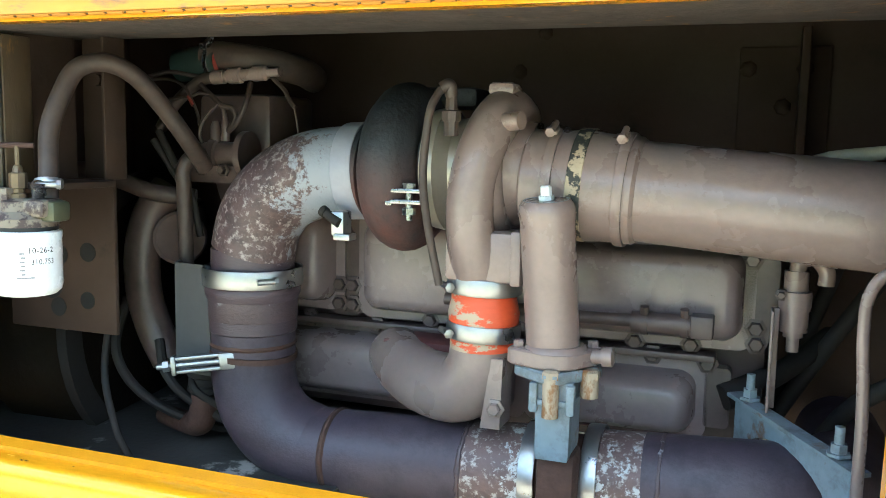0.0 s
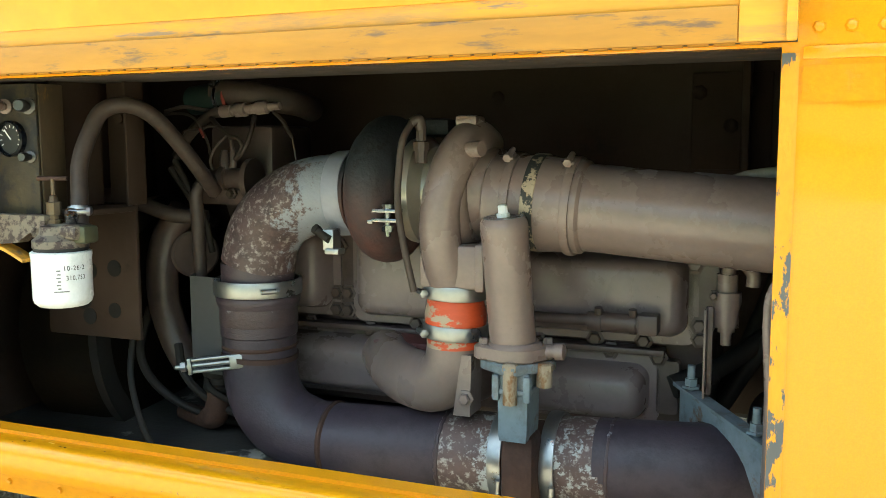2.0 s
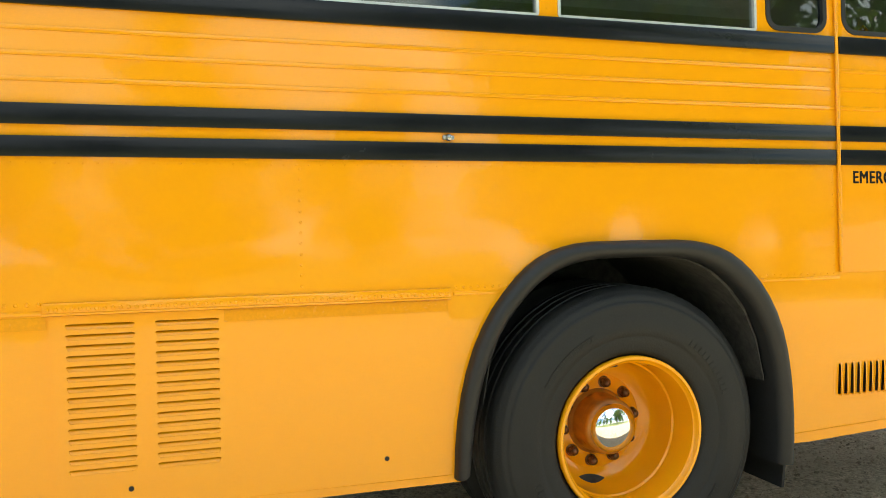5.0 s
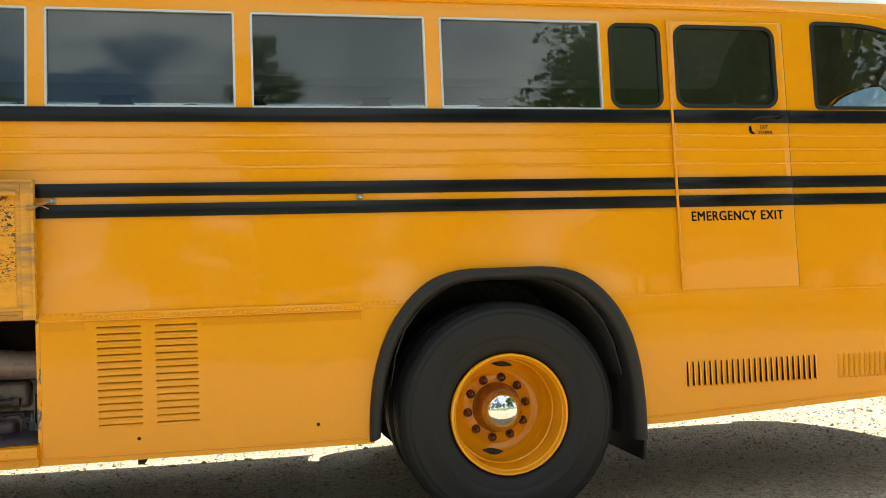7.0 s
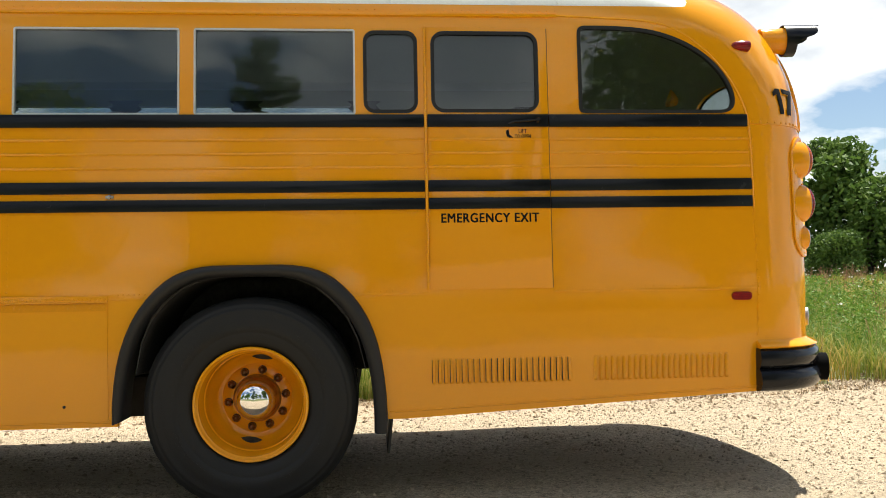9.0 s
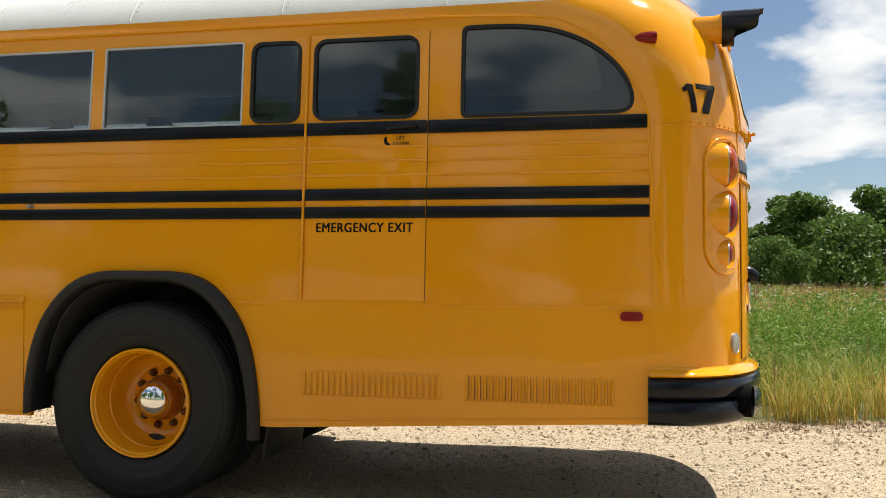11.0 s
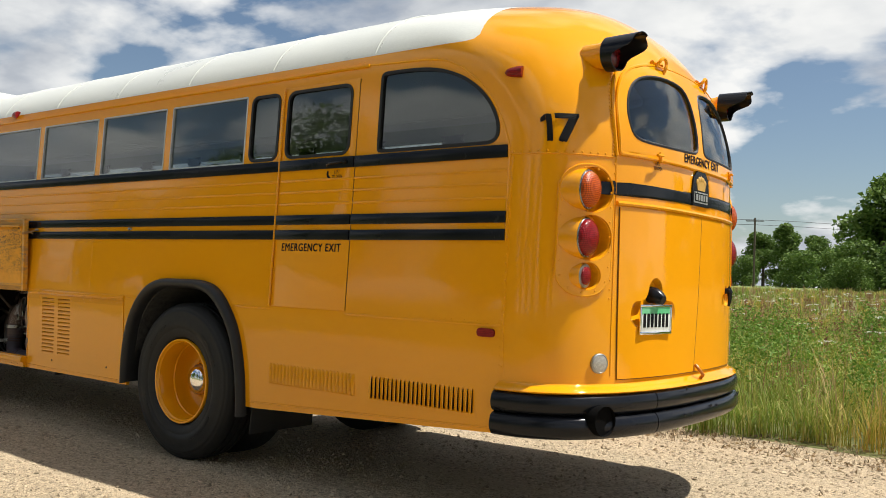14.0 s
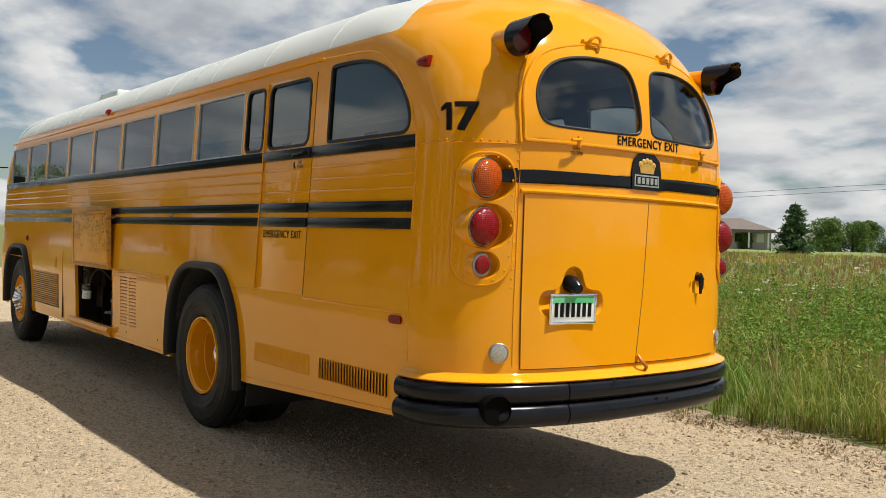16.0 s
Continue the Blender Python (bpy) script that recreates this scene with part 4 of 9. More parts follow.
# ---- lettering ----
def letters(text, width, height, place, mat, name="lettering", parent=bus, label="", bold=0.012):
    """Flat lettering: place(u, v) gives the point for u metres along and v metres up, from the middle. bold: how far the strokes are widened, as a share of the letter height."""
    cu = bpy.data.curves.new("letters", "FONT")
    cu.body, cu.align_x, cu.align_y, cu.space_character = text, "CENTER", "CENTER", 1.12
    cu.offset, cu.resolution_u = 0.0, 6
    ob = new("letters", cu)
    me = bpy.data.meshes.new_from_object(ob.evaluated_get(bpy.context.evaluated_depsgraph_get()))
    bpy.data.objects.remove(ob)
    co = np.array([v.co[:2] for v in me.vertices])
    lo, hi = co.min(0), co.max(0)
    mid, size = (lo + hi) / 2, hi - lo
    polys = [list(p.vertices) for p in me.polygons]
    vs, fs = [], []
    for k, (du, dv) in enumerate(((-1, -0.5), (-1, 0.5), (0, 0), (1, -0.5), (1, 0.5)) if bold > 0.008 else ((0, 0),)):
        fs += [[i + len(vs) for i in p] for p in polys]
        for x, y in co:
            q = place((x - mid[0]) / size[0] * width + du * bold * height, (y - mid[1]) / size[1] * height + dv * bold * height)
            vs.append(q + (q - Vector((3.0, MID, q.z))).normalized() * (0.00025 * k))
    me = bpy.data.meshes.new(name)
    me.from_pydata(vs, [], fs)
    me.materials.append(mat)
    o = new(name, me)
    o.parent = parent
    if label:
        o["label"] = label
    return o


def on_side(x, z, off):
    return lambda u, v: Vector((x + u, SIDE - off, z + v))


def on_tail(s, z, off):
    return lambda u, v: wrap(s + u, z + v, off)


letters("EMERGENCY EXIT", 0.556, 0.052, on_side(3.787, 1.551, 0.0062), INK, parent=door, bold=0.036)
letters("LIFT", 0.046, 0.022, on_side(3.985, 2.049, 0.0062), INK, parent=door)
letters("TO OPEN", 0.092, 0.022, on_side(3.985, 2.018, 0.0062), INK, parent=door)
bm = bmesh.new()
prism(bm, [(3.892, 2.055), (3.905, 2.058), (3.908, 2.03), (3.93, 2.010), (3.918, 2.004), (3.893, 2.018), (3.888, 2.04)], SIDE - 0.0062, SIDE - 0.0055)
part("hand_sign", bm, INK, door)

# ---- bus: front of the near side ----
bm = bmesh.new()
F0, F1 = -3.20, -1.72
loft(bm, [[Vector((x, side_y(z) + d, z)) for z, d in ((1.275, -0.006), (1.275, 0.001), (1.13, 0.001), (0.468, 0.001), (0.468, -0.006), (1.13, -0.006))] for x in (F0, F1)])
fpanel = part("front_service_panel", bm, YELLOW, bus, "yellow service panel with a grille")
bm = bmesh.new()
skirt = [(-3.09, 0.575), (-1.90, 0.575), (-1.90, 0.975), (-3.09, 0.975)]
for k in range(16):
    z = 0.585 + k * 0.0253
    box(bm, -3.08, -1.91, side_y(z) - 0.014, side_y(z) - 0.004, z, z + 0.015, 0.003)
part("grille_slats", bm, YELLOW_OLD, fpanel)
bm = bmesh.new()
loft(bm, [[Vector((x, side_y(0.98) - 0.0085, 0.98)), Vector((x, side_y(0.57) - 0.0085, 0.57)), Vector((x, side_y(0.57) - 0.006, 0.57)), Vector((x, side_y(0.98) - 0.006, 0.98))] for x in (-3.10, -1.89)])
part("grille_mesh", bm, DARK, fpanel)
bm = bmesh.new()
box(bm, -2.02, -1.98, side_y(1.13) - 0.016, side_y(1.13) - 0.004, 1.06, 1.18, 0.004)
part("panel_latch", bm, YELLOW, fpanel)
for x in (F0 - 0.004, F1 + 0.004):
    bm = bmesh.new()
    box(bm, x - 0.003, x + 0.003, side_y(0.9) - 0.004, side_y(0.9) + 0.02, 0.47, 1.275)
    part("panel_gap", bm, SEAM, bus)
bm = bmesh.new()
lathe(bm, (-3.5, SIDE + 0.001, 1.385), (0, -1, 0), [(0, 0.040), (0.010, 0.038), (0.024, 0.026), (0.030, 0.004)], 20)
part("side_lamp", bm, RED_LENS, bus, "small round red side lamp")
bm = bmesh.new()
rivets(bm, column(-3.30, 1.80, 2.05, 0.05) + column(-1.82, 1.80, 2.05, 0.05) + column(-1.60, 1.18, 1.57, 0.05), 0.005)
part("rivets", bm, YELLOW, bus)["kind"] = "stuff"
mirror = new("door_mirror")
mirror.parent = bus
mirror["label"] = "black rear view mirror on its arm"
bm = bmesh.new()
box(bm, -5.30, -5.22, 0.62, 0.80, 1.90, 2.32, 0.03)
part("mirror_case", bm, BLACK, mirror)
bm = bmesh.new()
tube(bm, [(-5.26, 0.71, 2.32), (-5.27, 0.75, 2.40), (-5.25, 0.95, 2.42)], 0.010, 8)
part("mirror_arm", bm, BLACK, mirror)

# ---- bus: tail ----
fleet = letters("7", 0.122, 0.155, on_tail(-1.251, 2.232, 0.006), INK, "fleet_number", label="large black painted number", bold=0.065)
bm = bmesh.new()
skin_patch(bm, [(-1.372, 2.155), (-1.340, 2.155), (-1.340, 2.310), (-1.372, 2.310)], 0.003, 0.0065)
skin_patch(bm, [(-1.404, 2.262), (-1.373, 2.274), (-1.373, 2.310), (-1.404, 2.284)], 0.003, 0.0065)
part("digit", bm, INK, fleet)

# upper rear hatch: raised frame with two windows
HATCH = soften([(-0.925, 2.155), (-0.922, 2.118), (-0.89, 2.115), (-0.3, 2.115), (0.3, 2.115), (0.89, 2.115), (0.922, 2.118), (0.925, 2.155), (0.928, 2.36), (0.885, 2.49), (0.78, 2.62), (0.56, 2.695), (0.28, 2.728), (-0.28, 2.728), (-0.56, 2.695), (-0.78, 2.62), (-0.885, 2.49), (-0.928, 2.36)], 2)
bm = bmesh.new()
skin_patch(bm, HATCH, -0.012, 0.014)
hatch = part("rear_hatch", bm, YELLOW, bus, "yellow rear emergency hatch")
bm = bmesh.new()
skin_bead(bm, HATCH + HATCH[:1], 0.012, 1, 0.006)
part("hatch_edge", bm, YELLOW, hatch)
REAR_S = soften([(-0.848, 2.37), (-0.838, 2.275), (-0.80, 2.218), (-0.70, 2.200), (-0.40, 2.198), (-0.12, 2.204), (-0.068, 2.216), (-0.046, 2.245), (-0.045, 2.32), (-0.060, 2.46), (-0.085, 2.56), (-0.125, 2.608), (-0.20, 2.630), (-0.40, 2.638), (-0.60, 2.612), (-0.73, 2.558), (-0.81, 2.475)], 2)
bm = bmesh.new()
for poly in (REAR_S, [(-s, z) for s, z in REAR_S][::-1]):
    lo = [bm.verts.new(wrap(s, z, -0.12)) for s, z in poly]
    hi = [bm.verts.new(wrap(s, z, 0.12)) for s, z in poly]
    n = len(poly)
    for i in range(n):
        bm.faces.new((lo[i], lo[(i + 1) % n], hi[(i + 1) % n], hi[i]))
    bm.faces.new(lo[::-1])
    bm.faces.new(hi)
bmesh.ops.triangulate(bm, faces=bm.faces[:])
c = to_mesh_object(bm)
carve(hatch, c)
carve(body, c)
bpy.data.objects.remove(c)
for sgn in (1, -1):
    poly = [(s * sgn, z) for s, z in REAR_S]
    bm = bmesh.new()
    skin_bead(bm, poly + poly[:1], 0.0105, 1, 0.008)
    w = part("rear_window", bm, RUBBER, hatch, "curved rear window in black rubber seal")
    bm = bmesh.new()
    skin_patch(bm, poly, -0.004, 0.002)
    g = part("pane", bm, GLASS, w)
    g.visible_shadow = False
letters("EMERGENCY EXIT", 0.588, 0.052, on_tail(0.030, 2.163, 0.016), INK, parent=hatch, bold=0.036)
letters("LIFT", 0.05, 0.020, on_tail(-0.572, 2.090, 0.003), INK)
letters("TO OPEN", 0.09, 0.020, on_tail(-0.572, 2.063, 0.003), INK)
letters("LIFT", 0.05, 0.020, on_tail(0.62, 2.09, 0.003), INK)


def bent(bm, s, z, pts, r, n=8):
    """A bent rod on the tail; points are along, up and out."""
    p, al, up, out = skin_frame(s, z)
    return tube(bm, [p + al * a + up * b + out * c for a, b, c in pts], r, n, 6)


for s, z in ((-0.57, 2.135), (0.606, 2.15)):
    bm = bmesh.new()
    bent(bm, s, z, [(0.0, 0.0, 0.0), (0.0, 0.0, 0.035), (-0.03, -0.004, 0.045), (-0.075, -0.006, 0.045)], 0.009)
    bent(bm, s, z, [(0.0, 0.02, 0.012), (0.0, -0.04, 0.02)], 0.012)
    part("latch", bm, YELLOW, hatch, "yellow latch lever")
for s, z in ((-0.359, 2.715), (0.340, 2.72)):
    bm = bmesh.new()
    bent(bm, s, z, [(-0.05, -0.01, 0.0), (-0.05, 0.0, 0.045), (-0.02, 0.02, 0.06), (0.015, 0.02, 0.06), (0.035, 0.0, 0.045), (0.02, -0.03, 0.03), (0.02, -0.05, 0.0)], 0.011)
    bent(bm, s, z, [(-0.075, 0.015, 0.01), (0.04, 0.015, 0.01)], 0.016)
    part("hatch_hinge", bm, YELLOW, hatch, "cast yellow hinge")

# lower engine doors
DOORS = [("engine_door", [(-0.904, 1.815), (0.043, 1.815), (0.015, 1.30), (-0.035, 0.852), (-0.878, 0.852)]), ("engine_door", [(0.050, 1.815), (0.93, 1.815), (0.89, 0.852), (-0.028, 0.852), (0.022, 1.30)])]
doors = []
for name, poly in DOORS:
    bm = bmesh.new()
    skin_patch(bm, poly, -0.004, 0.008)
    doors.append(part(name, bm, YELLOW, bus))
bm = bmesh.new()
skin_bead(bm, [(-0.907, 1.81), (-0.893, 1.3), (-0.880, 0.85)], 0.0026, 8, 0.002)
skin_bead(bm, [(0.0465, 1.81), (0.0185, 1.3), (-0.0315, 0.85)], 0.004, 8, 0.004)
skin_bead(bm, [(s, 0.850) for s in np.linspace(-0.875, 0.885, 12)], 0.003, 3, 0.004)
part("door_gap", bm, SEAM, bus)
# ledge above the doors
bm = bmesh.new()
skin_bead(bm, [(s, 1.833) for s in np.linspace(-0.93, 0.93, 18)], 0.014, 3, 0.006)
part("rain_ledge", bm, YELLOW, bus)
# black stripe round the tail
bm = bmesh.new()
skin_patch(bm, [(-1.045, 1.875), (1.03, 1.897), (1.03, 1.974), (-1.045, 1.952)], -0.002, 0.004)
part("tail_stripe", bm, BLACK, bus, "black stripe")
# rear badge: plain shield, its wording left as bars
SILVER = material("badge_metal", (0.66, 0.66, 0.62), 0.35, 0.8, bump=0.02)
bm = bmesh.new()
skin_patch(bm, [(-0.115, 1.885), (0.145, 1.885), (0.155, 1.98), (0.14, 2.06), (0.08, 2.105), (-0.05, 2.105), (-0.11, 2.06), (-0.125, 1.98)], 0.002, 0.010)
badge = part("badge", bm, BLACK, bus, "black shield badge")
bm = bmesh.new()
skin_patch(bm, [(-0.10, 1.905), (0.13, 1.905), (0.13, 1.975), (-0.10, 1.975)], 0.008, 0.013)
part("badge_banner", bm, SILVER, badge)
bm = bmesh.new()
skin_patch(bm, [(-0.090, 1.914), (0.120, 1.914), (0.120, 1.966), (-0.090, 1.966)], 0.011, 0.0145)
part("banner_ground", bm, BLACK, badge)
for k in range(5):
    bm = bmesh.new()
    q = -0.077 + 0.0405 * k
    skin_patch(bm, [(q, 1.921), (q + 0.027, 1.921), (q + 0.027, 1.959), (q, 1.959)], 0.013, 0.0165)
    part("badge_bar", bm, SILVER, badge)
bm = bmesh.new()
for k in range(5):
    q = (k - 2) / 2
    p, al, up, out = skin_frame(0.015 + 0.062 * q, 2.058 - 0.022 * q * q)
    lathe(bm, p + out * 0.006, out, [(0.0, 0.021), (0.006, 0.019), (0.010, 0.010), (0.011, 0.001)], 14)
skin_patch(bm, [(-0.045, 1.985), (0.075, 1.985), (0.095, 2.045), (-0.065, 2.045)], 0.008, 0.013)
part("badge_ornament", bm, material("badge_gold", (0.70, 0.42, 0.10), 0.4, 0.3, bump=0.02), badge)
# plate with its wording as bars
p, al, up, out = skin_frame(-0.555, 1.183)
FRAME = Matrix((( *al, ), ( *up, ), ( *out, ))).transposed().to_4x4()
FRAME.translation = p + out * 0.012


def local_box(bm, x0, x1, y0, y1, z0, z1, bevel=0.0):
    return box(bm, x0, x1, y0, y1, z0, z1, bevel, m=FRAME)


PLATE_W = material("plate_white", (0.72, 0.76, 0.74), 0.35, second=(0.62, 0.70, 0.70), scale=8, bump=0.02)
PLATE_G = material("plate_green", (0.05, 0.42, 0.16), 0.4, second=(0.3, 0.6, 0.4), scale=10, bump=0.02)
bm = bmesh.new()
local_box(bm, -0.160, 0.160, -0.080, 0.080, -0.006, 0.002, 0.002)
plate = part("licence_plate", bm, PLATE_W, bus, "white and green plate in a chrome frame")
bm = bmesh.new()
local_box(bm, -0.146, 0.146, 0.030, 0.072, 0.0, 0.0035)
part("plate_band", bm, PLATE_G, plate)
bm = bmesh.new()
for x0, x1, y0, y1 in ((-0.166, 0.166, 0.072, 0.086), (-0.166, 0.166, -0.086, -0.070), (-0.166, -0.155, -0.07, 0.07), (0.155, 0.166, -0.07, 0.07)):
    local_box(bm, x0, x1, y0, y1, -0.003, 0.008, 0.003)
part("plate_frame", bm, CHROME, plate)
for k in range(7):
    bm = bmesh.new()
    x = -0.118 + 0.0394 * k
    local_box(bm, x - 0.012, x + 0.012, -0.045, 0.035, 0.002, 0.0045)
    part("plate_bar", bm, INK, plate)
# plate lamp and door handle
EDGE = soften([(-0.230, 0.015), (-0.110, 0.020), (-0.077, 0.06), (-0.060, 0.13), (0.0, 0.16), (0.060, 0.13), (0.077, 0.06), (0.110, 0.020), (0.230, 0.015), (0.225, -0.15), (-0.225, -0.15)], 2)


def pocket(panel_, s0, z0, k):
    """Presses a winged, domed pocket into a tail door, k times the full size."""
    def rim(off, shrink=1.0):
        pts = []
        for es, ez in EDGE:
            deep = (0.008 + 0.026 * min(max((ez + 0.15) / 0.16, 0), 1)) * k
            pts.append(wrap(s0 + es * shrink * k, z0 + ez * shrink * k, off if off > 0 else -deep + off))
        return pts
    cut = to_mesh_object(loft(bmesh.new(), [rim(-0.004), rim(0.05)]))
    carve(body, cut)
    carve(panel_, cut)
    bpy.data.objects.remove(cut)
    bm = bmesh.new()
    loft(bm, [rim(0.0085, 1.004), rim(0.004, 0.985), rim(-0.0001, 0.90)], caps=False)
    inner = [e for e in bm.edges if e.is_boundary and all((v.co - wrap(s0, z0, 0.0085)).dot(skin_frame(s0, z0)[3]) < -0.012 * k for v in e.verts)]
    bmesh.ops.triangle_fill(bm, edges=inner, use_beauty=True)
    part("pocket", bm, YELLOW, panel_)


for s, z, r in ((-0.555, 1.326, 1.0), (0.604, 1.355, 0.9)):
    p, al, up, out = skin_frame(s, z)
    bm = bmesh.new()
    if s < 0:
        rings = []
        for k in range(8):
            t = k / 7
            c = p + out * (-0.05 + 0.11 * t) - up * (0.03 * t * t)
            rr = 0.050 * (1 - 0.45 * t * t * t)
            rings.append(ring(c, al, (up + out * 0.3).normalized(), rr, 16))
        loft(bm, rings)
        part("plate_lamp", bm, BLACK, bus, "black hooded plate lamp")
        pocket(doors[0], -0.555, 1.27, 1.0)
    else:
        tube(bm, [p, p + out * 0.03, p + out * 0.035 - up * 0.05, p + out * 0.03 - up * 0.10], [0.022, 0.020, 0.014, 0.009], 10)
        tube(bm, [p + out * 0.03 + up * 0.035, p + out * 0.04 - up * 0.01], [0.006, 0.018], 10)
        part("door_handle", bm, BLACK, doors[1], "black handle")
        pocket(doors[1], 0.604, 1.325, 0.46)
bm = bmesh.new()
bent(bm, -0.01, 0.862, [(0, 0.03, 0.012), (0, 0.0, 0.04), (0.03, -0.03, 0.05), (0.05, -0.05, 0.03)], 0.011)
part("door_catch", bm, HUB, bus, "grubby catch")


# tail lamp pods
inner_solid = to_mesh_object(loft(bmesh.new(), [outline(z, -0.002) for z in (1.2, 1.4, 1.7, 2.0, 2.15)]))


def pod_outline(shrink=0.0, corner=0.150):
    """A tall panel with wide round corners, in (s, z) of the near side."""
    pts = []
    for cx, cz, a0 in ((1, 1, 0), (-1, 1, 90), (-1, -1, 180), (1, -1, 270)):
        for k in range(7):
            a = radians(a0 + 15 * k)
            pts.append((-1.129 + cx * (0.169 - corner) + (corner - shrink) * math.cos(a), 1.6725 + cz * (0.3625 - corner) + (corner - shrink) * math.sin(a)))
    return pts


def pod(sgn):
    bm = bmesh.new()
    skin_patch(bm, [(s * sgn, z) for s, z in pod_outline()], -0.002, 0.013)
    pd = part("lamp_pod", bm, YELLOW, bus, "raised yellow panel of tail lamps")
    bm = bmesh.new()
    ol = [(s * sgn, z) for s, z in pod_outline(0.002)]
    skin_bead(bm, ol + ol[:1], 0.0075, 2, 0.007)
    part("pod_edge", bm, YELLOW, pd)
    bm = bmesh.new()
    skin_patch(bm, [(s * sgn, z) for s, z in ((-1.06, 1.876), (-0.958, 1.878), (-0.958, 1.955), (-1.06, 1.953))], 0.008, 0.0155)
    band = part("stripe_end", bm, BLACK, pd, "black stripe end")
    bm = bmesh.new()
    rv, ol, run = [], pod_outline(0.020), 0.0
    for (s0, z0), (s1, z1) in zip(ol, ol[1:] + ol[:1]):
        length = math.hypot(s1 - s0, z1 - z0)
        while run < length:
            q = run / length
            p, al, up, out = skin_frame((s0 + (s1 - s0) * q) * sgn, z0 + (z1 - z0) * q)
            rv.append((p + out * 0.013, out))
            run += 0.083
        run -= length
    rivets(bm, rv, 0.0075)
    part("rivets", bm, YELLOW, pd)["kind"] = "stuff"
    for z, r, m, lab in ((1.895, 0.106, AMBER_LENS, "amber turn lens"), (1.630, 0.106, RED_LENS, "red tail lens"), (1.420, 0.064, RED_LENS, "red brake lens")):
        y = MID - sgn * (MID - 1.103)
        back, face = 5.56, 5.742
        # on the inner side the lens stands in a pocket of the skin
        yc, rp = y + sgn * r * 0.20, r * 1.20
        bm = bmesh.new()
        cyl(bm, (face - 0.030, yc, z), (6.4, yc, z), rp, n=40)
        pocket = to_mesh_object(bm)
        for ob in (body, pd, band):
            carve(ob, pocket)
        bpy.data.objects.remove(pocket)
        bm = bmesh.new()
        lathe(bm, (face - 0.044, yc, z), (1, 0, 0), [(0.0, rp + 0.012), (0.4, rp + 0.012), (0.4, rp - 0.002), (0.026, rp - 0.002), (0.016, rp - 0.012), (0.014, 0.001)], 40)
        wall = to_mesh_object(bm, "lamp_wall")
        carve(wall, inner_solid, "INTERSECT")
        wall.data.materials.clear()
        wall.data.materials.append(YELLOW)
        wall.name = wall.data.name = "lamp_pocket"
        wall.parent = pd
        bm = bmesh.new()
        end = face - back
        lathe(bm, (back, y, z), (1, 0, 0), [(0.0, r * 1.05), (0.07, r * 1.16), (0.12, r * 1.15), (end - 0.018, r * 1.09), (end - 0.008, r * 1.06), (end - 0.03, r * 0.98)], 40)
        pc = part("lamp_bowl", bm, YELLOW, pd)
        small = r < 0.08
        rl = r * (0.80 if small else 0.965)
        bm = bmesh.new()
        lathe(bm, (face - 0.02, y, z), (1, 0, 0), [(0.0, r * 1.03), (0.014, r * 1.03), (0.018, r * 1.0), (0.018, rl), (0.010, rl - 0.002)], 40)
        part("lamp_ring", bm, STEEL if small else DIM_CHROME, pc)
        bm = bmesh.new()
        rise = 0.36 if small else 0.46
        prof = [(0.0, rl)]
        for k in range(9):
            a = radians(10 * k)
            prof.append((0.012 + rl * rise * math.sin(a), rl * 0.99 * math.cos(a)))
        prof.append((0.012 + rl * rise, 0.001))
        lathe(bm, (face - 0.012, y, z), (1, 0, 0), prof, 40)
        part("lens", bm, m, pc, lab)


pod(1)
pod(-1)
bpy.data.objects.remove(inner_solid)
for sgn in (-1, 1):
    p, al, up, out = skin_frame(sgn * 1.007, 0.941)
    bm = bmesh.new()
    lathe(bm, p - out * 0.002, out, [(0, 0.056), (0.012, 0.056), (0.016, 0.050), (0.013, 0.048)], 28)
    rr = part("round_reflector", bm, STEEL, bus, "round clear reflector with steel rim")
    bm = bmesh.new()
    lathe(bm, p + out * 0.008, out, [(0, 0.048), (0.005, 0.046), (0.008, 0.03), (0.009, 0.002)], 28)
    part("lens", bm, material("clear_reflector", (0.45, 0.44, 0.40), 0.25, 0.3, second=(0.3, 0.3, 0.28), scale=60, bump=0.5, bump_scale=150), rr)

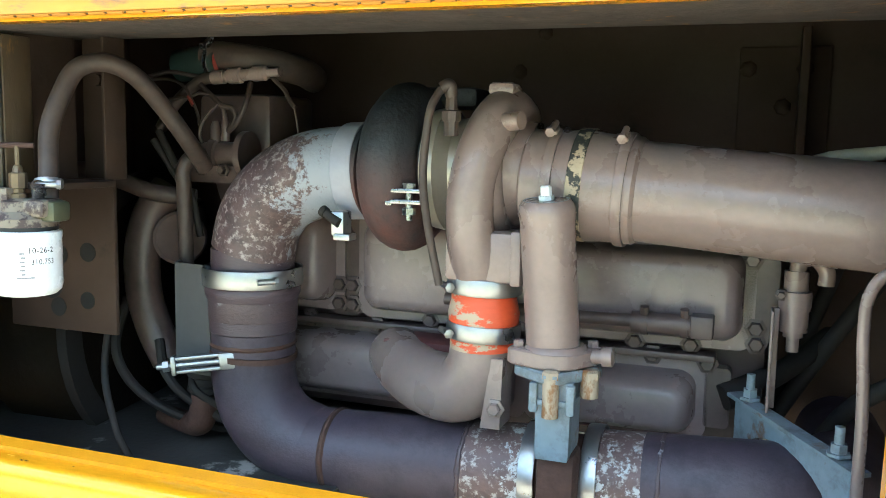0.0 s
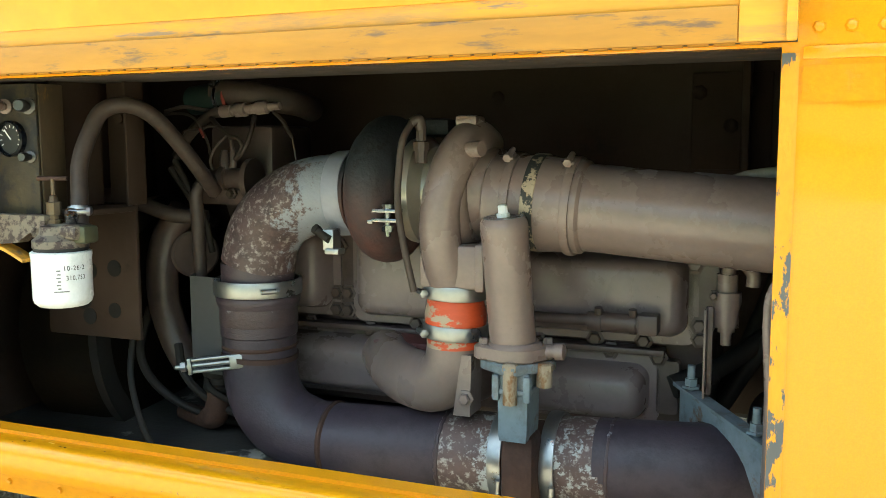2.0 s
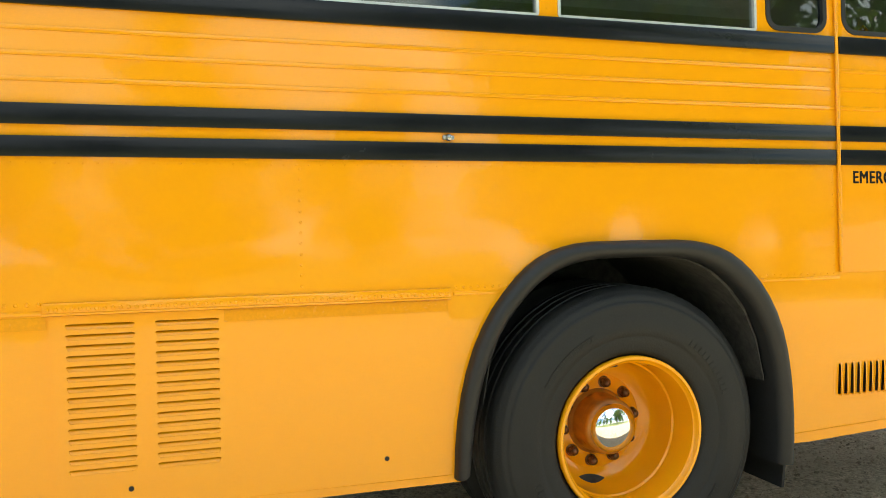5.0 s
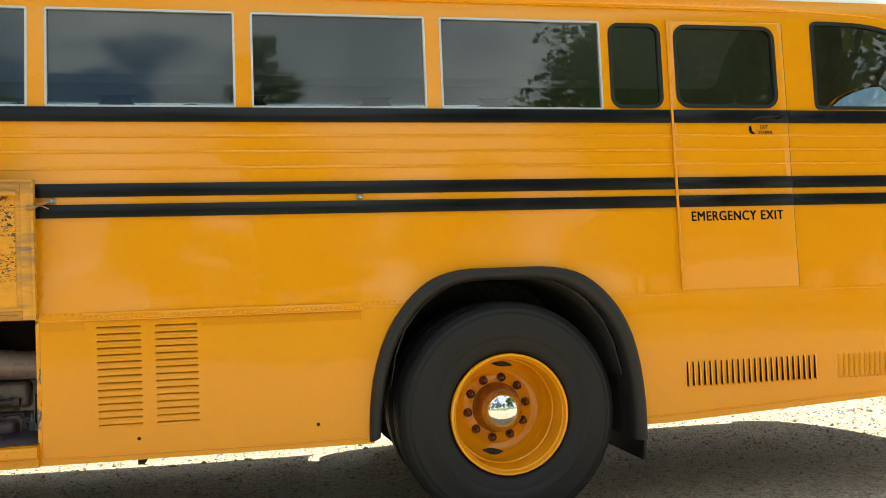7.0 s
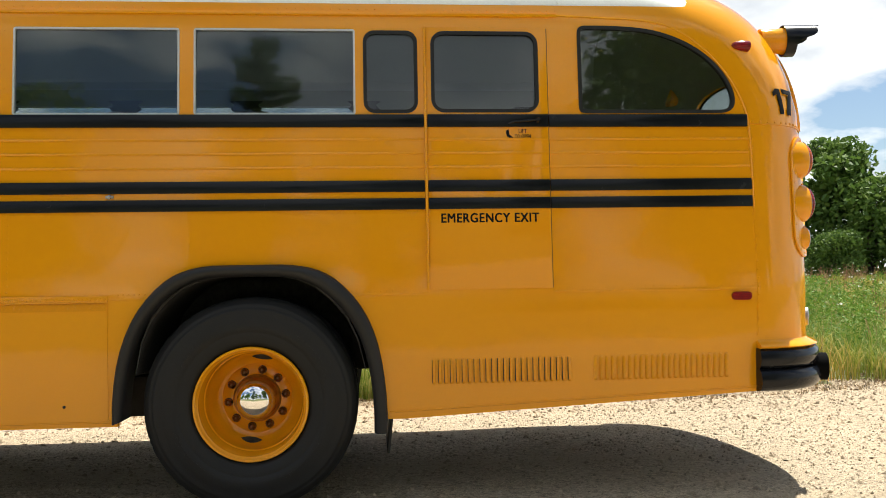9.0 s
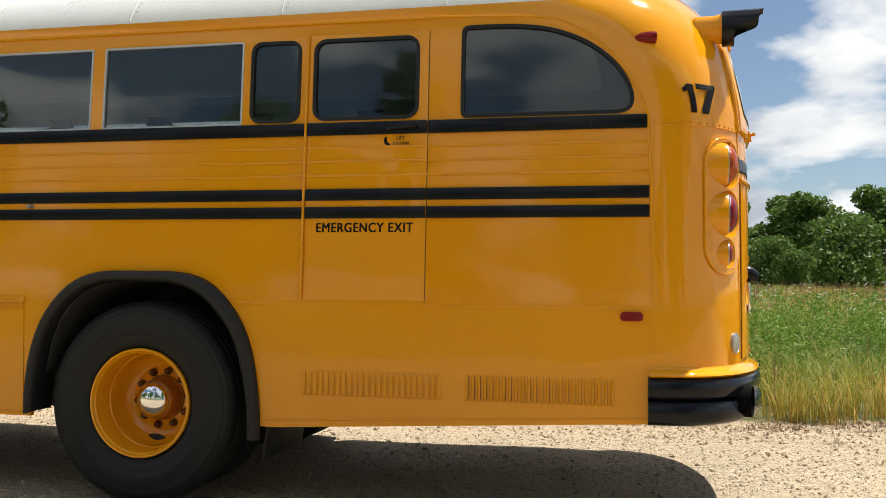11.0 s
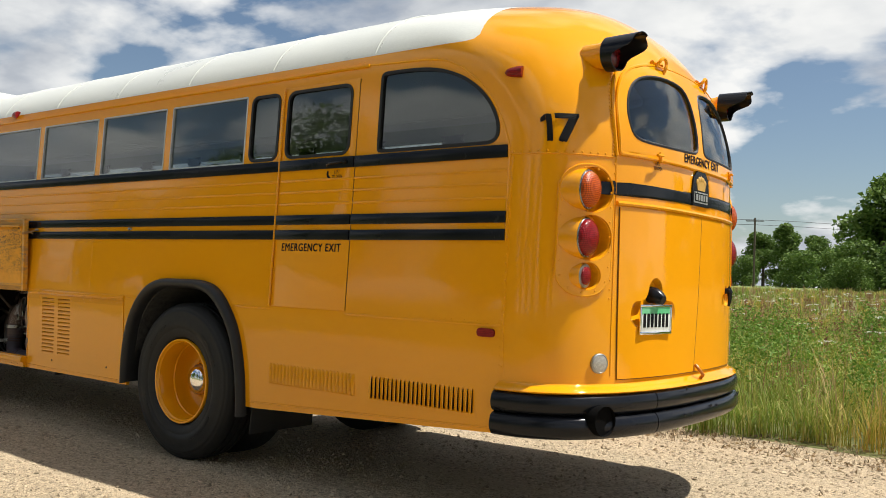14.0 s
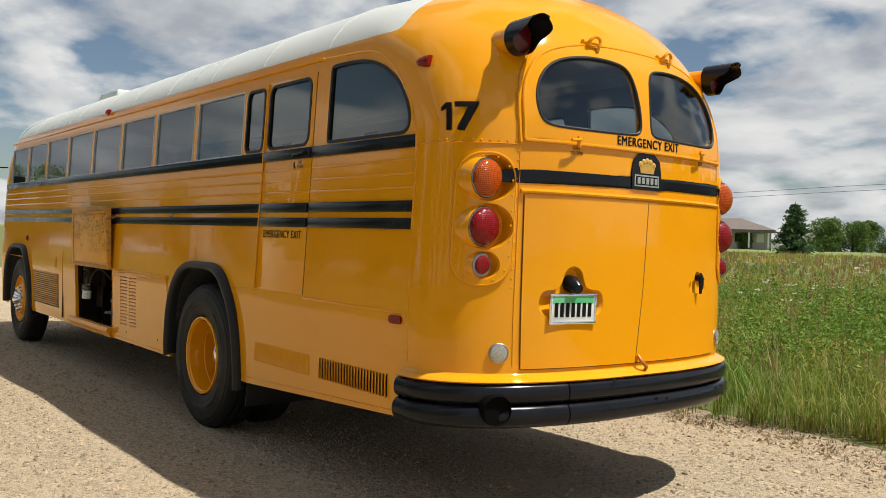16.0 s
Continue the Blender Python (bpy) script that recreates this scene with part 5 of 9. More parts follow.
# hooded warning lamps on the upper corners
for sgn in (-1, 1):
    s0 = sgn * 0.95
    p, al, up, out = skin_frame(s0, 2.682)
    d = Vector((1.0, sgn * 0.08, 0.0)).normalized()
    u, v = frame_of(d)
    base = p - d * 0.05
    wl = new("warning_lamp")
    wl.parent = bus
    wl["label"] = "black hooded red warning lamp on a yellow foot"
    bm = bmesh.new()
    lathe(bm, base, d, [(0.0, 0.078), (0.10, 0.076), (0.165, 0.088), (0.17, 0.06)], 30)
    part("foot", bm, YELLOW, wl)
    bm = bmesh.new()
    face = base + d * 0.165
    side = Vector((0, 0, 1)).cross(d).normalized()
    upv = d.cross(side).normalized()
    n = 40
    rings = []
    for kind in range(4):
        rr = []
        for k in range(n):
            a = 2 * math.pi * k / n
            c, s = math.cos(a), math.sin(a)
            topness = max(0.0, s)
            length = 0.045 + 0.135 * (0.5 + 0.5 * math.tanh((s - 0.02) * 5.0)) + (0.02 if s > 0.85 else 0)
            r = 0.100 if kind in (0, 1) else 0.095
            along = -0.02 if kind in (0, 3) else length
            rr.append(face + side * (r * c) + upv * (r * s) + d * along)
        rings.append(rr)
    vs = [[bm.verts.new(q) for q in rr] for rr in rings]
    for a_, b_ in zip(vs, vs[1:] + vs[:1]):
        for i in range(n):
            bm.faces.new((a_[i], a_[(i + 1) % n], b_[(i + 1) % n], b_[i]))
    part("hood", bm, BLACK, wl, "black metal hood")
    bm = bmesh.new()
    lathe(bm, face - d * 0.004, d, [(0.0, 0.094), (0.010, 0.090), (0.025, 0.06), (0.030, 0.002)], 30)
    part("lens", bm, material("dark_red_lens", (0.10, 0.006, 0.008), 0.2, bump=0.2, bump_scale=200), wl)

# bumper: two rounded rails round the tail, in two lengths
def bumper_rail(s0, s1, z0, z1, bulge):
    bm = bmesh.new()
    rings = []
    zm, h = (z0 + z1) / 2, (z1 - z0) / 2
    for s in np.linspace(s0, s1, 40):
        rr = []
        for a in np.linspace(-math.pi / 2, math.pi / 2, 12):
            off = bulge * max(0.0, math.cos(a)) ** 0.7 + 0.012
            q = wrap(float(s), 0.7, off)
            rr.append(Vector((q.x, q.y, zm + h * math.sin(a))))
        for z in (z1, z0):
            q = wrap(float(s), 0.7, -0.02)
            rr.append(Vector((q.x, q.y, z)))
        rings.append(rr)
    loft(bm, rings)
    return part("bumper_rail", bm, BLACK, bus, "glossy black steel bumper rail")


for s0, s1 in ((-1.59, -0.604), (-0.596, 1.59)):
    bumper_rail(s0, s1, 0.660, 0.780, 0.062)
    bumper_rail(s0, s1, 0.532, 0.664, 0.070)
bm = bmesh.new()
loft(bm, [[Vector((*wrap(float(q), 0.80, off).xy, z)) for off, z in ((-0.01, 0.828), (0.003, 0.827), (0.007, 0.820), (0.030, 0.808), (0.058, 0.794), (0.062, 0.787), (0.050, 0.778), (-0.01, 0.778))] for q in np.linspace(-1.585, 1.585, 90)])
part("bumper_ledge", bm, YELLOW, bus, "flared yellow ledge over the bumper")
OUTLET_BLACK = material("exhaust_outlet_black", (0.004, 0.004, 0.004), 0.9, bump=0.1, spec=0.05)
p, al, up, out = skin_frame(-1.050, 0.640)
d = Vector((1, -0.25, 0)).normalized()
# the black end disc near the mouth stands in for the unlit bore
bm = bmesh.new()
lathe(bm, p - d * 0.088, d, [(0.0, 0.083), (0.196, 0.083), (0.199, 0.0815), (0.196, 0.080), (0.178, 0.079), (0.176, 0.001)], 36)
part("exhaust_outlet", bm, OUTLET_BLACK, bus, "black exhaust outlet through the bumper")
rv = []
bm = bmesh.new()
for s, z in ((-0.30, 0.62), (-0.20, 0.61), (0.1, 0.64), (0.2, 0.63), (-0.28, 0.77), (0.8, 0.64), (0.9, 0.64)):
    q, al, up, out = skin_frame(s, z)
    rv.append((q + out * 0.078, out))
rivets(bm, rv, 0.012)
part("bumper_bolts", bm, BLACK, bus)

# joints and rivets of the tail skin
ARC = [(0.945, 2.10), (0.955, 2.30), (0.935, 2.42), (0.90, 2.52), (0.82, 2.63)]
for path, r, steps, off in (([(s, 2.088) for s in np.linspace(-1.59, -0.94, 14)], 0.003, 2, 0.001), ([(-0.945, 2.10), (-0.938, 1.85), (-0.93, 1.2), (-0.925, 0.87)], 0.003, 6, 0.001), ([(-s, z) for s, z in ARC], 0.012, 6, 0.004), (ARC, 0.012, 6, 0.004)):
    bm = bmesh.new()
    skin_bead(bm, path, r, steps, off)
    part("tail_joint", bm, YELLOW, bus)
rv = []
for s in np.linspace(-1.57, -0.97, 13):
    q, al, up, out = skin_frame(float(s), 2.103)
    rv.append((q, out))
for k in range(24):
    t = k / 23
    z = 2.11 + 0.52 * t
    s = -0.965 + 0.12 * max(0.0, (t - 0.45) / 0.55) ** 2
    q, al, up, out = skin_frame(s, z)
    rv.append((q, out))
for z in np.linspace(1.30, 2.05, 16):
    q, al, up, out = skin_frame(-0.952, float(z))
    rv.append((q, out))
bm = bmesh.new()
rivets(bm, rv, 0.008)
part("rivets", bm, YELLOW, bus, "painted rivet heads")["kind"] = "stuff"

# ---- bus: open engine hatch and bay frame ----
HINGE = material("grimy_yellow_hinge", (0.58, 0.265, 0.014), 0.5, second=(0.42, 0.20, 0.03), scale=9, amount=0.9, fine=60, bump=0.2, spots=(0.20, 0.115, 0.06), spot_scale=40, spot_at=(0.56, 0.66), stretch=(0.3, 1, 1.6))
RUST_DARK = material("grimy_rusty_steel", (0.045, 0.030, 0.022), 0.7, second=(0.08, 0.045, 0.025), scale=20, bump=0.2)
bm = bmesh.new()
m = Matrix.Translation((0, SIDE - 0.008, 1.128)) @ Matrix.Rotation(radians(4.5), 4, "X")
HX0, HX1, HH = -1.185, 0.144, 0.658
box(bm, HX0, HX1, -0.022, -0.002, 0.0, HH, 0.003, m=m)
STAIN = material("stained_hatch_lining", (0.78, 0.36, 0.012), 0.45, second=(0.70, 0.30, 0.012), scale=4, amount=0.6, fine=25, bump=0.08)
st = STAIN.node_tree
sp = st.nodes["Principled BSDF"]
paint = sp.inputs["Base Color"].links[0].from_socket
sco = st.nodes.new("ShaderNodeTexCoord")
smp = node(st, "ShaderNodeMapping", Scale=(0.75, 1.0, 1.25))
st.links.new(sco.outputs["Object"], smp.inputs["Vector"])
vein = node(st, "ShaderNodeTexNoise", Scale=66.0, Detail=5.0, Roughness=0.62, Distortion=1.2)
area = node(st, "ShaderNodeTexNoise", Scale=4.2, Detail=3.0, Roughness=0.5)
for n_ in (vein, area):
    st.links.new(smp.outputs[0], n_.inputs["Vector"])
lines = ramp(st, vein.outputs["Fac"], [(0.535, 0.0), (0.555, 1.0)])
where = ramp(st, area.outputs["Fac"], [(0.46, 0.0), (0.53, 1.0)])
split = st.nodes.new("ShaderNodeSeparateXYZ")
st.links.new(sco.outputs["Object"], split.inputs[0])
span = st.nodes.new("ShaderNodeMapRange")
for key, value in (("From Min", 1.26), ("From Max", 1.36)):
    span.inputs[key].default_value = value
st.links.new(split.outputs["Z"], span.inputs["Value"])
both = mix(st, 1.0, mix(st, 1.0, lines, where, "MULTIPLY"), span.outputs["Result"], "MULTIPLY")
st.links.new(mix(st, both, paint, (0.035, 0.028, 0.018)), sp.inputs["Base Color"])
hd = part("engine_hatch", bm, YELLOW_OLD, bus, "worn yellow engine hatch folded up against the side")
bm = bmesh.new()
for x0, x1, z0, z1 in ((HX0, HX0 + 0.055, 0.0, HH), (HX1 - 0.060, HX1, 0.0, HH), (HX0 + 0.055, HX1 - 0.060, HH - 0.06, HH)):
    box(bm, x0, x1, -0.030, -0.020, z0, z1, 0.003, m=m)
box(bm, HX1 - 0.012, HX1, -0.045, -0.028, 0.0, HH, 0.003, m=m)
box(bm, HX0, HX1, -0.045, -0.028, HH - 0.012, HH, 0.003, m=m)
box(bm, HX0 + 0.1, HX1 - 0.07, -0.060, -0.028, HH - 0.075, HH - 0.055, 0.004, m=m)
part("hatch_frame", bm, YELLOW_OLD, hd)
bm = bmesh.new()
box(bm, HX0 + 0.055, HX1 - 0.060, -0.030, -0.020, 0.0, 0.040, 0.003, m=m)
part("hatch_foot", bm, HINGE, hd, "stained foot of the hatch frame")
bm = bmesh.new()
box(bm, HX0 + 0.07, HX1 - 0.085, -0.026, -0.020, 0.062, HH - 0.075, 0.002, m=m)
part("hatch_lining", bm, STAIN, hd, "inner panel with black flaking residue")
bm = bmesh.new()
for k in range(46):
    x = HX0 + 0.006 + k * 0.0281
    cyl(bm, (x, SIDE - 0.013, 1.129), (x + 0.0225, SIDE - 0.013, 1.129), 0.0046, n=10)
box(bm, HX0, HX1, SIDE - 0.010, SIDE + 0.002, 1.133, 1.150, 0.002)
part("piano_hinge", bm, HINGE, hd, "yellow piano hinge")
bm = bmesh.new()
cyl(bm, (HX0, SIDE - 0.0125, 1.129), (HX1, SIDE - 0.0125, 1.129), 0.0032, n=8)
part("hinge_pin", bm, RUST_DARK, hd, "grimy steel hinge pin")
bm = bmesh.new()
hp = m @ Vector((HX1 - 0.03, -0.04, 0.525))
tube(bm, [hp, hp + Vector((0.03, -0.005, 0.0)), Vector((0.15, SIDE - 0.03, 1.665)), Vector((0.205, SIDE - 0.022, 1.684))], [0.012, 0.011, 0.009, 0.006], 8)
tube(bm, [Vector((0.15, SIDE - 0.03, 1.665)), Vector((0.18, SIDE - 0.045, 1.655)), Vector((0.20, SIDE - 0.04, 1.645))], 0.003, 6)
part("hold_open_strap", bm, material("frayed_strap", (0.40, 0.22, 0.08), 0.8, bump=0.4), hd, "frayed strap with wire")

# bay frame: rolled sill, worn uprights, rusty lintel
bm = bmesh.new()
loft(bm, [[Vector((x, y, z)) for y, z in ((0.934, 0.522), (0.890, 0.531), (0.880, 0.530), (0.872, 0.524), (0.869, 0.514), (0.867, 0.484), (0.871, 0.476), (0.896, 0.470), (0.901, 0.430), (0.936, 0.430))] for x in (-1.30, -1.2, -0.5, 0.133)])
SILL = material("chipped_yellow_sill", (0.776, 0.3298, 0.00194), 0.16, second=(0.7372, 0.3007, 0.00194), scale=3, amount=0.5, bump=0.06, bump_scale=30, spots=(0.0582, 0.05335, 0.0582), spot_scale=34, spot_at=(0.665, 0.675), stretch=(0.7, 1.5, 1.5))
part("bay_sill", bm, SILL, bus, "chipped yellow sill of the engine bay")
bm = bmesh.new()
rivets(bm, [(x, 0.896, 0.452) for x in np.arange(-1.18, 0.10, 0.11)], 0.006)
part("sill_rivets", bm, SILL, bus)["kind"] = "stuff"


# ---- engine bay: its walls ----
# bay colours hold grime plus darkening for light blocked from the bay
BAY_PAINT = material("grimy_shaded_bay_paint", (0.04439, 0.02859, 0.02077), 0.75, second=(0.02434, 0.01566, 0.01146), scale=5, amount=0.9, bump=0.2, spots=(0.01575, 0.01226, 0.01074), spot_scale=7, spot_at=(0.60, 0.72), spec=0.2)
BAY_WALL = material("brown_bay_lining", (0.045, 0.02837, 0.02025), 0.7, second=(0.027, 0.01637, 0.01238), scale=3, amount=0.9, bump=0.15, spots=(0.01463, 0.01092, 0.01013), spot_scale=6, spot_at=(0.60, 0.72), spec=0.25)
LINTEL = material("rusty_lintel", (0.05743, 0.044, 0.03651), 0.8, second=(0.03024, 0.02288, 0.01968), scale=14, amount=0.9, bump=0.5, spots=(0.1663, 0.07917, 0.009527), spot_scale=22, spot_at=(0.63, 0.66))
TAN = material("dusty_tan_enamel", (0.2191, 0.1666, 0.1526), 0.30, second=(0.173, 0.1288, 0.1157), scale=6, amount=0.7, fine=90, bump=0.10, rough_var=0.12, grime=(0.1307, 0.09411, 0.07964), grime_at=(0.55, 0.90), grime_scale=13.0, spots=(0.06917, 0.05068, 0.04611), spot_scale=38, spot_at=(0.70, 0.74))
TAN_DARK = material("grimy_shaded_tan_enamel", (0.106, 0.07498, 0.06583), 0.42, second=(0.06627, 0.04608, 0.04092), scale=6, amount=0.8, fine=60, bump=0.12, grime=(0.0486, 0.03281, 0.03025), grime_at=(0.50, 0.68), grime_scale=14.0)
COVER_TAN = material("greyish_tan_cover", (0.2307, 0.1786, 0.1751), 0.30, second=(0.1673, 0.1277, 0.1234), scale=5, amount=0.8, fine=80, bump=0.10, grime=(0.1085, 0.08346, 0.07958), grime_at=(0.55, 0.90), grime_scale=12.0, spots=(0.05425, 0.04173, 0.0398), spot_scale=45, spot_at=(0.69, 0.73))
EXHAUST = material("heat_browned_pipe", (0.04592, 0.03536, 0.05048), 0.55, second=(0.05412, 0.03777, 0.04782), scale=4, amount=0.9, fine=150, bump=0.16, bump_scale=190, grime=(0.0246, 0.01848, 0.02657), grime_at=(0.48, 0.66), grime_scale=22.0, spots=(0.1394, 0.09643, 0.08856), spot_scale=24, spot_at=(0.71, 0.76))
EXHAUST_WORN = material("worn_heat_browned_pipe", (0.0468, 0.0342, 0.04471), 0.5, second=(0.0702, 0.0468, 0.05346), scale=6, amount=0.9, fine=150, bump=0.2, bump_scale=160, spots=(0.378, 0.369, 0.3985), spot_scale=15, spot_at=(0.63, 0.70), stretch=(0.7, 0.7, 2.2))
FLAKED = material("flaking_white_pipe", (0.080, 0.052, 0.050), 0.5, second=(0.14, 0.09, 0.08), scale=18, amount=0.9, fine=120, bump=0.3, spots=(0.36, 0.33, 0.31), spot_scale=80, spot_at=(0.53, 0.63))
ELBOW = material("elbow_peeling_from_white_to_scale", (0.0663, 0.04123, 0.0425), 0.55, second=(0.1062, 0.06596, 0.06205), scale=12, amount=0.9, fine=140, bump=0.3, spots=(0.272, 0.2391, 0.2295), spot_scale=95, spot_at=(0.52, 0.64), grime=(0.03825, 0.02473, 0.0272), grime_scale=24.0)
et = ELBOW.node_tree
ep = et.nodes["Principled BSDF"]
scale_col = ep.inputs["Base Color"].links[0].from_socket
eco = et.nodes.new("ShaderNodeTexCoord")
esplit = et.nodes.new("ShaderNodeSeparateXYZ")
et.links.new(eco.outputs["Object"], esplit.inputs[0])
along = et.nodes.new("ShaderNodeMapRange")
for key, value in (("From Min", -0.79), ("From Max", -0.62), ("To Min", -0.16), ("To Max", 0.24)):
    along.inputs[key].default_value = value
et.links.new(esplit.outputs["X"], along.inputs["Value"])
peel = node(et, "ShaderNodeTexNoise", Scale=16.0, Detail=10.0, Roughness=0.72)
et.links.new(eco.outputs["Object"], peel.inputs["Vector"])
total = et.nodes.new("ShaderNodeMath")
total.operation = "ADD"
et.links.new(along.outputs["Result"], total.inputs[0])
et.links.new(peel.outputs["Fac"], total.inputs[1])
et.links.new(mix(et, ramp(et, total.outputs[0], [(0.54, 0.0), (0.58, 1.0)]), scale_col, (0.235, 0.25, 0.29)), ep.inputs["Base Color"])
RUBBED = material("rubbed_bare_metal", (0.052, 0.040, 0.050), 0.5, second=(0.085, 0.052, 0.048), scale=9, amount=0.8, fine=150, bump=0.2, spots=(0.42, 0.43, 0.46), spot_scale=17, spot_at=(0.60, 0.68), stretch=(1, 1, 1.6))
for mat_, centre, reach in ((FLAKED, -0.265, 0.11),):
    ft = mat_.node_tree
    fp = ft.nodes["Principled BSDF"]
    old = fp.inputs["Base Color"].links[0].from_socket
    fco = ft.nodes.new("ShaderNodeTexCoord")
    fsplit = ft.nodes.new("ShaderNodeSeparateXYZ")
    ft.links.new(fco.outputs["Object"], fsplit.inputs[0])
    near = ft.nodes.new("ShaderNodeMapRange")
    for key, value in (("From Min", centre - reach), ("From Max", centre - 0.06), ("To Min", -0.20), ("To Max", 0.045)):
        near.inputs[key].default_value = value
    ft.links.new(fsplit.outputs["X"], near.inputs["Value"])
    fn = node(ft, "ShaderNodeTexNoise", Scale=46.0, Detail=10.0, Roughness=0.72)
    ft.links.new(fco.outputs["Object"], fn.inputs["Vector"])
    fsum = ft.nodes.new("ShaderNodeMath")
    fsum.operation = "ADD"
    far_ = ft.nodes.new("ShaderNodeMapRange")
    for key, value in (("From Min", centre), ("From Max", centre + 0.06), ("To Min", 0.0), ("To Max", 0.075)):
        far_.inputs[key].default_value = value
    ft.links.new(fsplit.outputs["X"], far_.inputs["Value"])
    less = ft.nodes.new("ShaderNodeMath")
    less.operation = "SUBTRACT"
    ft.links.new(near.outputs["Result"], less.inputs[0])
    ft.links.new(far_.outputs["Result"], less.inputs[1])
    ft.links.new(less.outputs[0], fsum.inputs[0])
    ft.links.new(fn.outputs["Fac"], fsum.inputs[1])
    ft.links.new(mix(ft, ramp(ft, fsum.outputs[0], [(0.52, 0.0), (0.56, 1.0)]), old, (0.40, 0.41, 0.42)), fp.inputs["Base Color"])
WHITE_PIPE = material("white_painted_collar", (0.2815, 0.2879, 0.3374), 0.4, second=(0.2203, 0.2246, 0.2673), scale=10, bump=0.1, spots=(0.0612, 0.03455, 0.02865), spot_scale=20, spot_at=(0.66, 0.69))
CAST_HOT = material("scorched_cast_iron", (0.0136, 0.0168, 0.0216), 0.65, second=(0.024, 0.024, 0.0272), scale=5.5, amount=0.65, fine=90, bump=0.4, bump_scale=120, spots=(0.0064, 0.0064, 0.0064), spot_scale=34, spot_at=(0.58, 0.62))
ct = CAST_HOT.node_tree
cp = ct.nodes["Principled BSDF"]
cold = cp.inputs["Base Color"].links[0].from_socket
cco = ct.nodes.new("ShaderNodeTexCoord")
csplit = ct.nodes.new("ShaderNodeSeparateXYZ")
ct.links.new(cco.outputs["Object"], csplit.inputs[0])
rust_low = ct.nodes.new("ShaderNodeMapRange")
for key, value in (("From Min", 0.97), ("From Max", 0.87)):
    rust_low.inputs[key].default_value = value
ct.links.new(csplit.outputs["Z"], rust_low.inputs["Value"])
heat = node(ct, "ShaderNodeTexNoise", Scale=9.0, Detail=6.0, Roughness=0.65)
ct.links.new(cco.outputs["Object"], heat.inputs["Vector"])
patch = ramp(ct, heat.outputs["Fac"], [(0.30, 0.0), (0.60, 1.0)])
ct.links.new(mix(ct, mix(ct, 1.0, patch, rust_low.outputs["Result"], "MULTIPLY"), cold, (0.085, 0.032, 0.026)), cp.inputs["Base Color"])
RUST = material("rusted_steel", (0.07, 0.03259, 0.021), 0.8, second=(0.0385, 0.02037, 0.0154), scale=14, amount=0.9, fine=90, bump=0.4)
BLUE_GREY = material("blue_grey_enamel", (0.20, 0.245, 0.285), 0.45, second=(0.15, 0.175, 0.20), scale=9, bump=0.1, spots=(0.13, 0.075, 0.045), spot_scale=16, spot_at=(0.58, 0.65), grime=(0.10, 0.105, 0.11), grime_scale=18.0)
STREAKED = material("rust_streaked_tan", (0.33, 0.27, 0.20), 0.5, second=(0.24, 0.18, 0.12), scale=10, bump=0.1, spots=(0.20, 0.10, 0.04), spot_scale=30, spot_at=(0.50, 0.58), stretch=(1, 1, 0.5))
ORANGE = material("orange_hose_under_tan", (0.51, 0.07008, 0.0187), 0.5, second=(0.425, 0.05772, 0.017), scale=9, bump=0.05, spots=(0.357, 0.2803, 0.204), spot_scale=16, spot_at=(0.52, 0.55), stretch=(1, 1, 2.2))
GREEN = material("green_silicone_hose", (0.01232, 0.02987, 0.0252), 0.6, second=(0.0196, 0.02716, 0.0224), scale=10, bump=0.1)
OLIVE = material("grimy_shaded_mustard_panel", (0.04269, 0.02938, 0.01025), 0.65, second=(0.01595, 0.01312, 0.009105), scale=9, amount=1.0, bump=0.2, spots=(0.006831, 0.006294, 0.006831), spot_scale=16, spot_at=(0.47, 0.56))
FILTER_WHITE = material("white_filter_can", (0.80, 0.82, 0.84), 0.3, second=(0.76, 0.78, 0.80), scale=8, bump=0.01)
HOSE = material("dusty_brown_hose", (0.05661, 0.0387, 0.03094), 0.6, second=(0.03277, 0.02204, 0.01811), scale=8, amount=0.9, bump=0.15, grime=(0.02681, 0.01881, 0.01634), grime_scale=30.0)
BLACK_HOSE = material("black_hose", (0.018, 0.01659, 0.0162), 0.65, second=(0.045, 0.03666, 0.0306), scale=12, bump=0.1, spec=0.2)
BRASS = material("tarnished_brass", (0.14, 0.1018, 0.0595), 0.5, 0.5, second=(0.091, 0.0679, 0.049), scale=30, bump=0.1)
RED_WIRE = material("dusty_red_wire", (0.22, 0.030, 0.022), 0.5, second=(0.12, 0.04, 0.03), scale=30, bump=0.1)
GREY_PLATE = material("grey_heat_shield", (0.04875, 0.05044, 0.05525), 0.55, second=(0.065, 0.06305, 0.065), scale=6, bump=0.06)

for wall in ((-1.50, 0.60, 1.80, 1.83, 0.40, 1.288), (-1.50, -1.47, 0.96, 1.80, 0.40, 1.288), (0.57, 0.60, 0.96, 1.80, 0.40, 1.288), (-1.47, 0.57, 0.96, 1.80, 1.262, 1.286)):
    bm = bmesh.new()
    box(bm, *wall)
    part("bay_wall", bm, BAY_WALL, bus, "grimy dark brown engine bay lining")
bm = bmesh.new()
box(bm, -1.46, 0.56, 0.940, 1.22, 1.123, 1.26, 0.01)
part("bay_lintel", bm, LINTEL, bus, "rusty flaking lintel")
for x0, x1 in ((-1.25, -1.207), (0.134, 0.165)):
    bm = bmesh.new()
    box(bm, x0, x1, 0.953, 0.99, 0.50, 1.135, 0.004)
    part("bay_jamb", bm, BAY_PAINT, bus)
